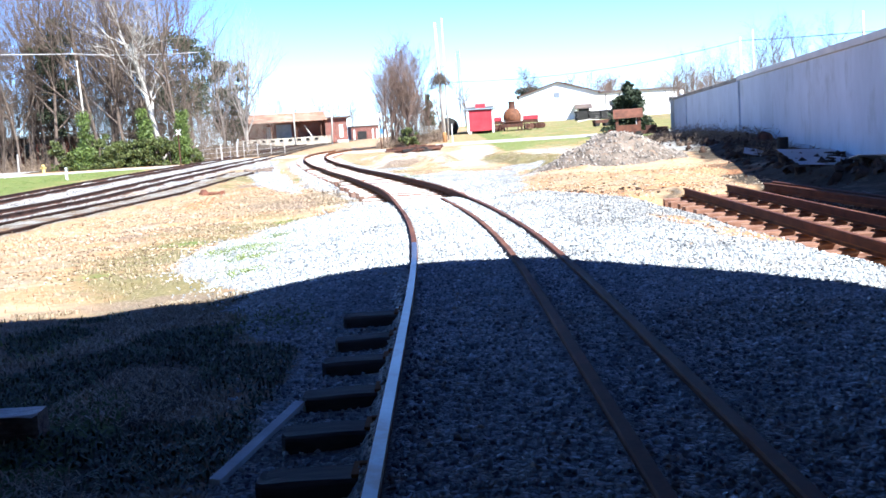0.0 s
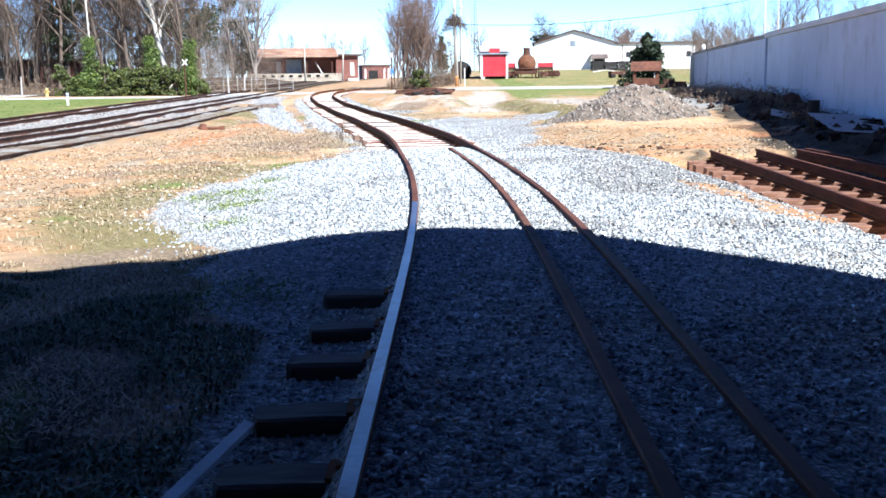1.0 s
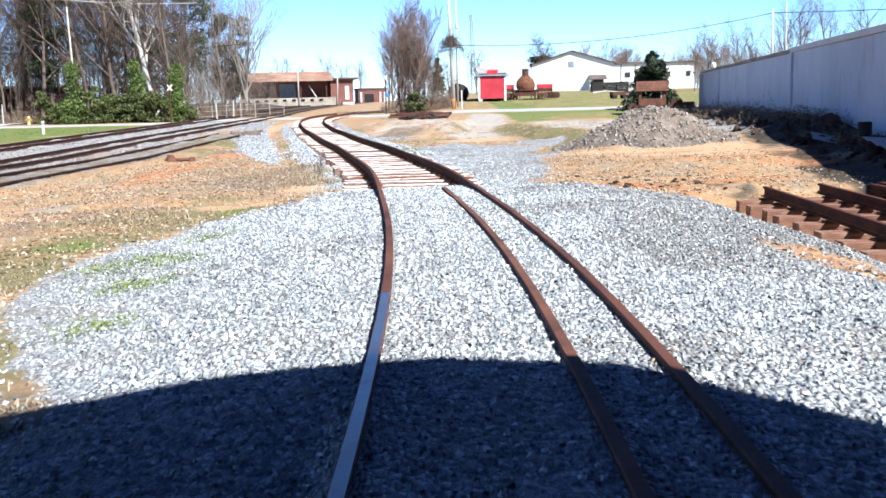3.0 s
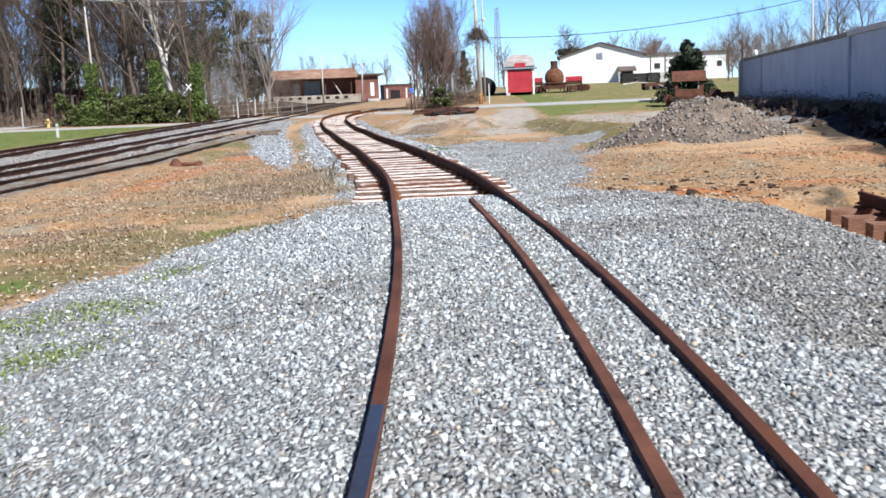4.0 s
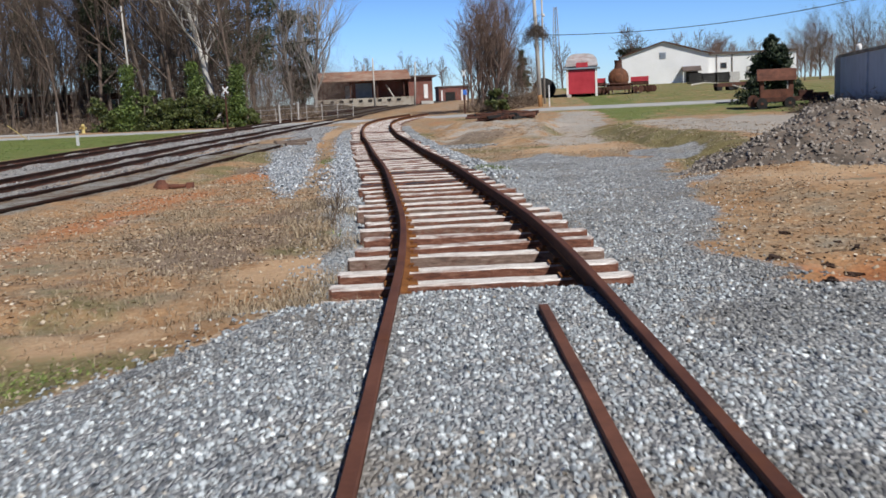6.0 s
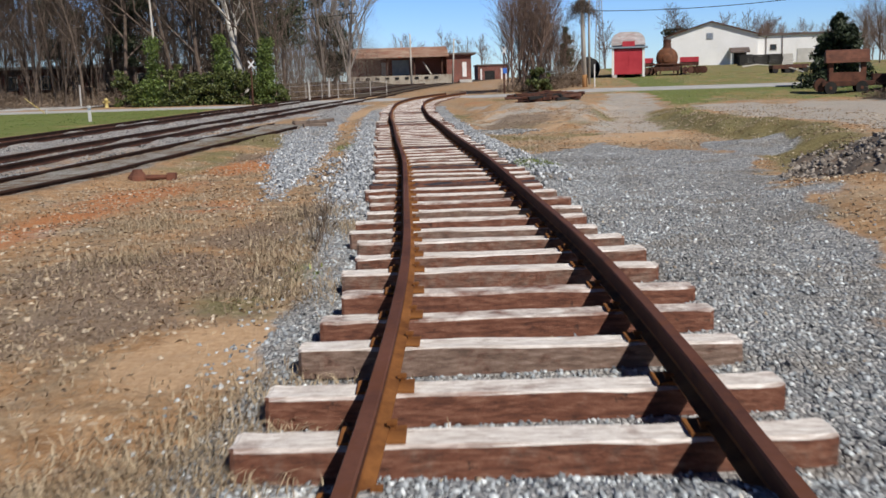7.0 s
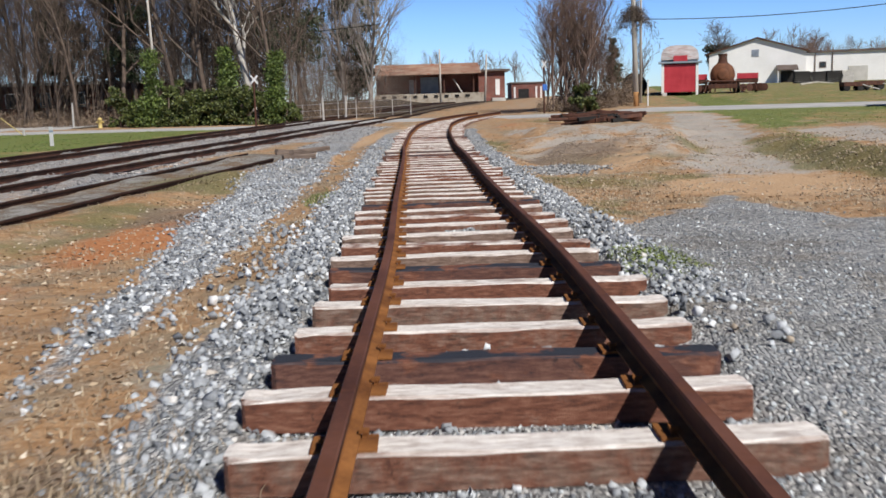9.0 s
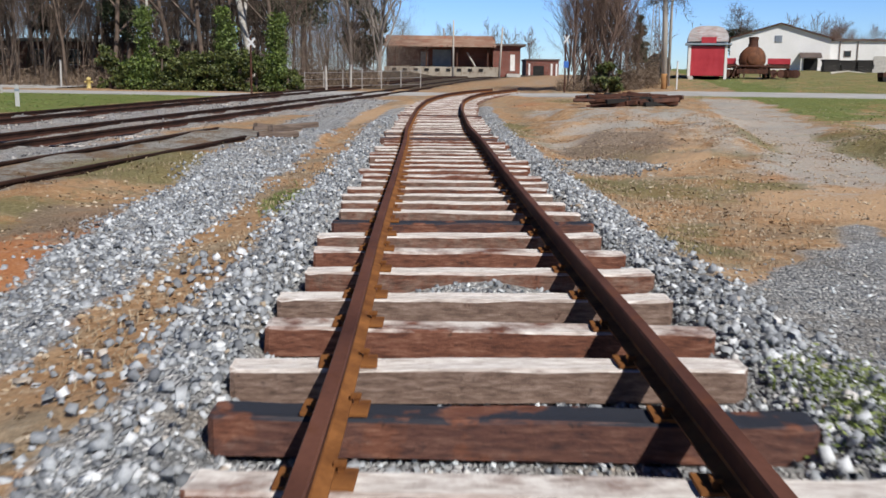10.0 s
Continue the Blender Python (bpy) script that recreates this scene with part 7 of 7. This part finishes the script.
# clods in the mud
CLODS = ((2.41, 23.62, 0.11), (2.36, 21.5, 0.09), (3.10, 21.95, 0.15), (3.2, 21.2, 0.12), (3.75, 22.1, 0.12), (3.98, 23.2, 0.10), (4.78, 22.8, 0.13), (4.64, 22.2, 0.08), (3.81, 24.4, 0.09))
for k in range(46):
    if k < len(CLODS):
        x, y, sz = CLODS[k]
        sz *= 0.55
    else:
        x, y, sz = 3.8 + wr_.gauss(0, 1.1), 22.5 + wr_.gauss(0, 1.1), wr_.uniform(0.02, 0.05)
    bm = bmesh.new()
    bmesh.ops.create_icosphere(bm, subdivisions=2, radius=sz)
    for vv in bm.verts:
        vv.co *= 1 + 1.2 * noise.noise(vv.co * (1.3 / sz) + Vector((k * 3.1, 0, 0))) + 1.0 * noise.noise(vv.co * (3.2 / sz) + Vector((0, k * 2.3, 0)))
        vv.co.z *= 0.6
    ob = tagged(new("mud_clod", bm_mesh("mud_clod", bm, CLOD)), "dark clod of turned red mud", "clod", group="mud clods")
    ob.matrix_world = pose(x, y, ground_z(x, y) + sz * 0.15, 0, 0, wr_.uniform(0, 360)) @ Matrix.Diagonal((1.5, 0.9, 1, 1))


def blades(name, label, xs, ys, h, lean, material, seed, width=0.006, per=1):
    """Bent grass blades, two quads each, at the given feet."""
    r = np.random.default_rng(seed)
    x, y = np.repeat(xs, per), np.repeat(ys, per)
    x, y = x + r.normal(0, 0.02, len(x)), y + r.normal(0, 0.02, len(y))
    n = len(x)
    a = r.uniform(0, 6.283, n)
    hh = h * r.uniform(0.4, 1.25, n)
    base = np.stack([x, y, land(x, y) - 0.005], 1)
    out = np.stack([np.cos(a), np.sin(a), np.zeros(n)], 1)
    across = np.stack([-np.sin(a), np.cos(a), np.zeros(n)], 1) * width * (1 + 0.4 * r.random(n))[:, None]
    ln = lean * r.uniform(0.2, 1.4, n)
    m_ = base + out * (hh * ln * 0.35)[:, None] + np.array([0, 0, 1]) * (hh * 0.6)[:, None]
    tip = base + out * (hh * ln)[:, None] + np.array([0, 0, 1]) * (hh * np.clip(1 - 0.35 * ln, 0.2, 1))[:, None]
    v = np.stack([base - across, base + across, m_ + across * 0.8, m_ - across * 0.8, tip + across * 0.15, tip - across * 0.15], 1).reshape(-1, 3)
    i = np.arange(n)[:, None, None] * 6
    f = (i + np.array([[0, 1, 2, 3], [3, 2, 4, 5]])[None]).reshape(-1, 4)
    return tagged(new(name, mesh_of(name, v, f, material)), label, "grass", kind="stuff")


TUFTS = ((-1.75, 22.0), (-1.9, 22.5), (-1.65, 23.2), (-2.3, 21.7), (-3.0, 27.4), (-3.3, 28.4), (-2.4, 25.9), (-2.9, 29.6), (-3.6, 30.6), (-4.6, 27.5), (-5.4, 30.0), (-3.5, 31.2))


def straw_keep(x, y):
    g, c, gr, sd, rp, rb, ol = cover(x, y)
    return (g < 0.35) * (1 - 0.97 * sd) * (1 - 0.8 * c) * (1 - 0.7 * rb) * (0.15 + 0.85 * step(vnoise(x * 0.8, y * 0.8, 77), 0.35, 0.65)) * np.exp(-np.clip(np.abs(x + 2.5) - 3.5, 0, 20) / 4)


x, y = scatter(150000, -10, 5, 3, 48, straw_keep, 841)
x2, y2 = scatter(36000, -12, 9, 44, 86, lambda x, y: (cover(x, y)[0] < 0.4) * (1 - 0.9 * cover(x, y)[4]) * (1 - 0.8 * cover(x, y)[3]) * (0.05 + 0.95 * step(cover(x, y)[6], 0.2, 0.7)), 843)
blades("far_dry_grass", "tufted straw and dull weeds on the bank and mound", x2, y2, 0.055, 1.9, DULL, 844, 0.010)
blades("dry_grass", "short dry straw-coloured grass on the dirt", x, y, 0.07, 1.7, STRAW, 842, 0.0032)


def litter_keep(x, y):
    g, c, gr, sd, rp, rb, ol = cover(x, y)
    return (g < 0.5) * (1 - 0.95 * sd) * (0.25 + 0.75 * step(vnoise(x * 1.3, y * 1.3, 91), 0.3, 0.7)) * (0.4 + 0.6 * step(y, 44, 30))


x, y = scatter(110000, -9, 8, 12, 60, litter_keep, 845)
lz = np.stack([x, y, land(x, y) + 0.006], 1)
tagged(new("ground_litter", quads_cloud(lz, 0.030, "ground_litter", LITTER, 846, flat=0.85, aspect=0.45)), "scattered dead leaves, straw and grit on the dirt", "litter", kind="stuff")
q = np.random.default_rng(847)
cx = np.concatenate([q.normal(a, 0.26, 600) for a, b in TUFTS])
cy = np.concatenate([q.normal(b, 0.38, 600) for a, b in TUFTS])
blades("tall_grass", "taller dry grass tufts beside the tie ends", cx, cy, 0.11, 1.4, STRAW, 848, 0.0028)


x, y = scatter(90000, -8, 0.5, 18, 56, lambda x, y: step(thatch(x, y), 0.25, 0.8) * 0.9, 849)
blades("dead_grass", "matted grey-brown dead grass on the dirt", x, y, 0.05, 2.0, DEAD, 850, 0.004)


def shaded_clump_keep(x, y):
    g = cover(x, y)[0]
    return (g < 0.45) * step(vnoise(x * 1.5 + 9, y * 1.9, 95), 0.42, 0.6)


# grass clumps near the shed, coloured dark to deepen its shade
x, y = scatter(60000, -6.5, -0.9, 2.4, 9.3, shaded_clump_keep, 853)
blades("damp_grass", "clumps of green grass beside the shed, darkened with painted shade", x, y, 0.065, 1.8, SHADED_GRASS, 854, 0.006)
x, y = scatter(60000, -6.5, -0.9, 2.4, 9.8, lambda x, y: (cover(x, y)[0] < 0.4) * (1 - step(vnoise(x * 1.5 + 9, y * 1.9, 95), 0.36, 0.5)), 855)
blades("shed_straw", "matted dull straw between the grass clumps", x, y, 0.05, 2.2, STRAW, 856, 0.004)


def green_keep(x, y):
    g, c, gr, sd, rp, rb, ol = cover(x, y)
    return (gr > 0.35) * gr * 0.9


x, y = scatter(80000, -7, 4, 3, 54, green_keep, 851)
blades("green_weeds", "low green weeds and grass in patches", x, y, 0.06, 1.0, WEED, 852, 0.006)
x, y = scatter(34000, -60, -20, 50, 88, lambda x, y: (cover(x, y)[2] > 0.5) * 0.8, 861)
blades("lawn_grass", "mown green lawn grass beside the tracks", x, y, 0.03, 1.5, LAWN, 862, 0.03)
x, y = scatter(44000, -4, 40, 52, 128, lambda x, y: (cover(x, y)[2] > 0.4) * 0.7, 871)
blades("field_grass", "mixed green and straw grass over the field", x, y, 0.045, 1.4, FIELD, 872, 0.02)
for x, y, sd in ((-2.36, 11.8, 1), (-2.68, 13.45, 2), (-2.52, 13.75, 3), (-2.63, 15.2, 4), (-3.0, 15.4, 5), (-3.3, 14.8, 6), (-2.75, 16.9, 7), (-3.0, 19.7, 8), (-1.2, 8.1, 9), (-0.85, 36.7, 10), (-0.95, 37.3, 11)):
    q = np.random.default_rng(900 + sd)
    n_ = 320 if y < 30 else 650
    c = np.stack([x + q.normal(0, 0.19, n_), y + q.normal(0, 0.22, n_), np.abs(q.normal(0.02, 0.022, n_))], 1)
    c[:, 2] += land(c[:, 0], c[:, 1])
    w = thing("weed", "bright green leafy weed in the gravel", "weed", group="green weeds in the gravel")
    part("leaves", quads_cloud(c, 0.020, "leaves", WEED, 920 + sd, flat=0.3, aspect=0.3), None, w)

# three hundred ballast stones nearest the walk, one by one
STONES = []
for k in range(12):
    v, f = rocks(np.zeros((1, 3)), np.array([0.045]), 940 + k)
    STONES.append(mesh_of("stone", v, f, BALLAST))
q = np.random.default_rng(960)
n_ = 0
while n_ < 300:
    y = q.uniform(33.5, 40.5)
    d = -q.uniform(1.35, 2.4) if q.random() < 0.7 else q.uniform(1.3, 1.9)
    x = float(spur_x(y)) + d
    s = q.uniform(0.7, 1.35)
    ob = put("stone", STONES[n_ % 12], ground, pose(x, y, ground_z(x, y) + 0.025 * s, q.uniform(-25, 25), q.uniform(-25, 25), q.uniform(0, 360)) @ Matrix.Diagonal((s, s, s, 1)))
    n_ += 1
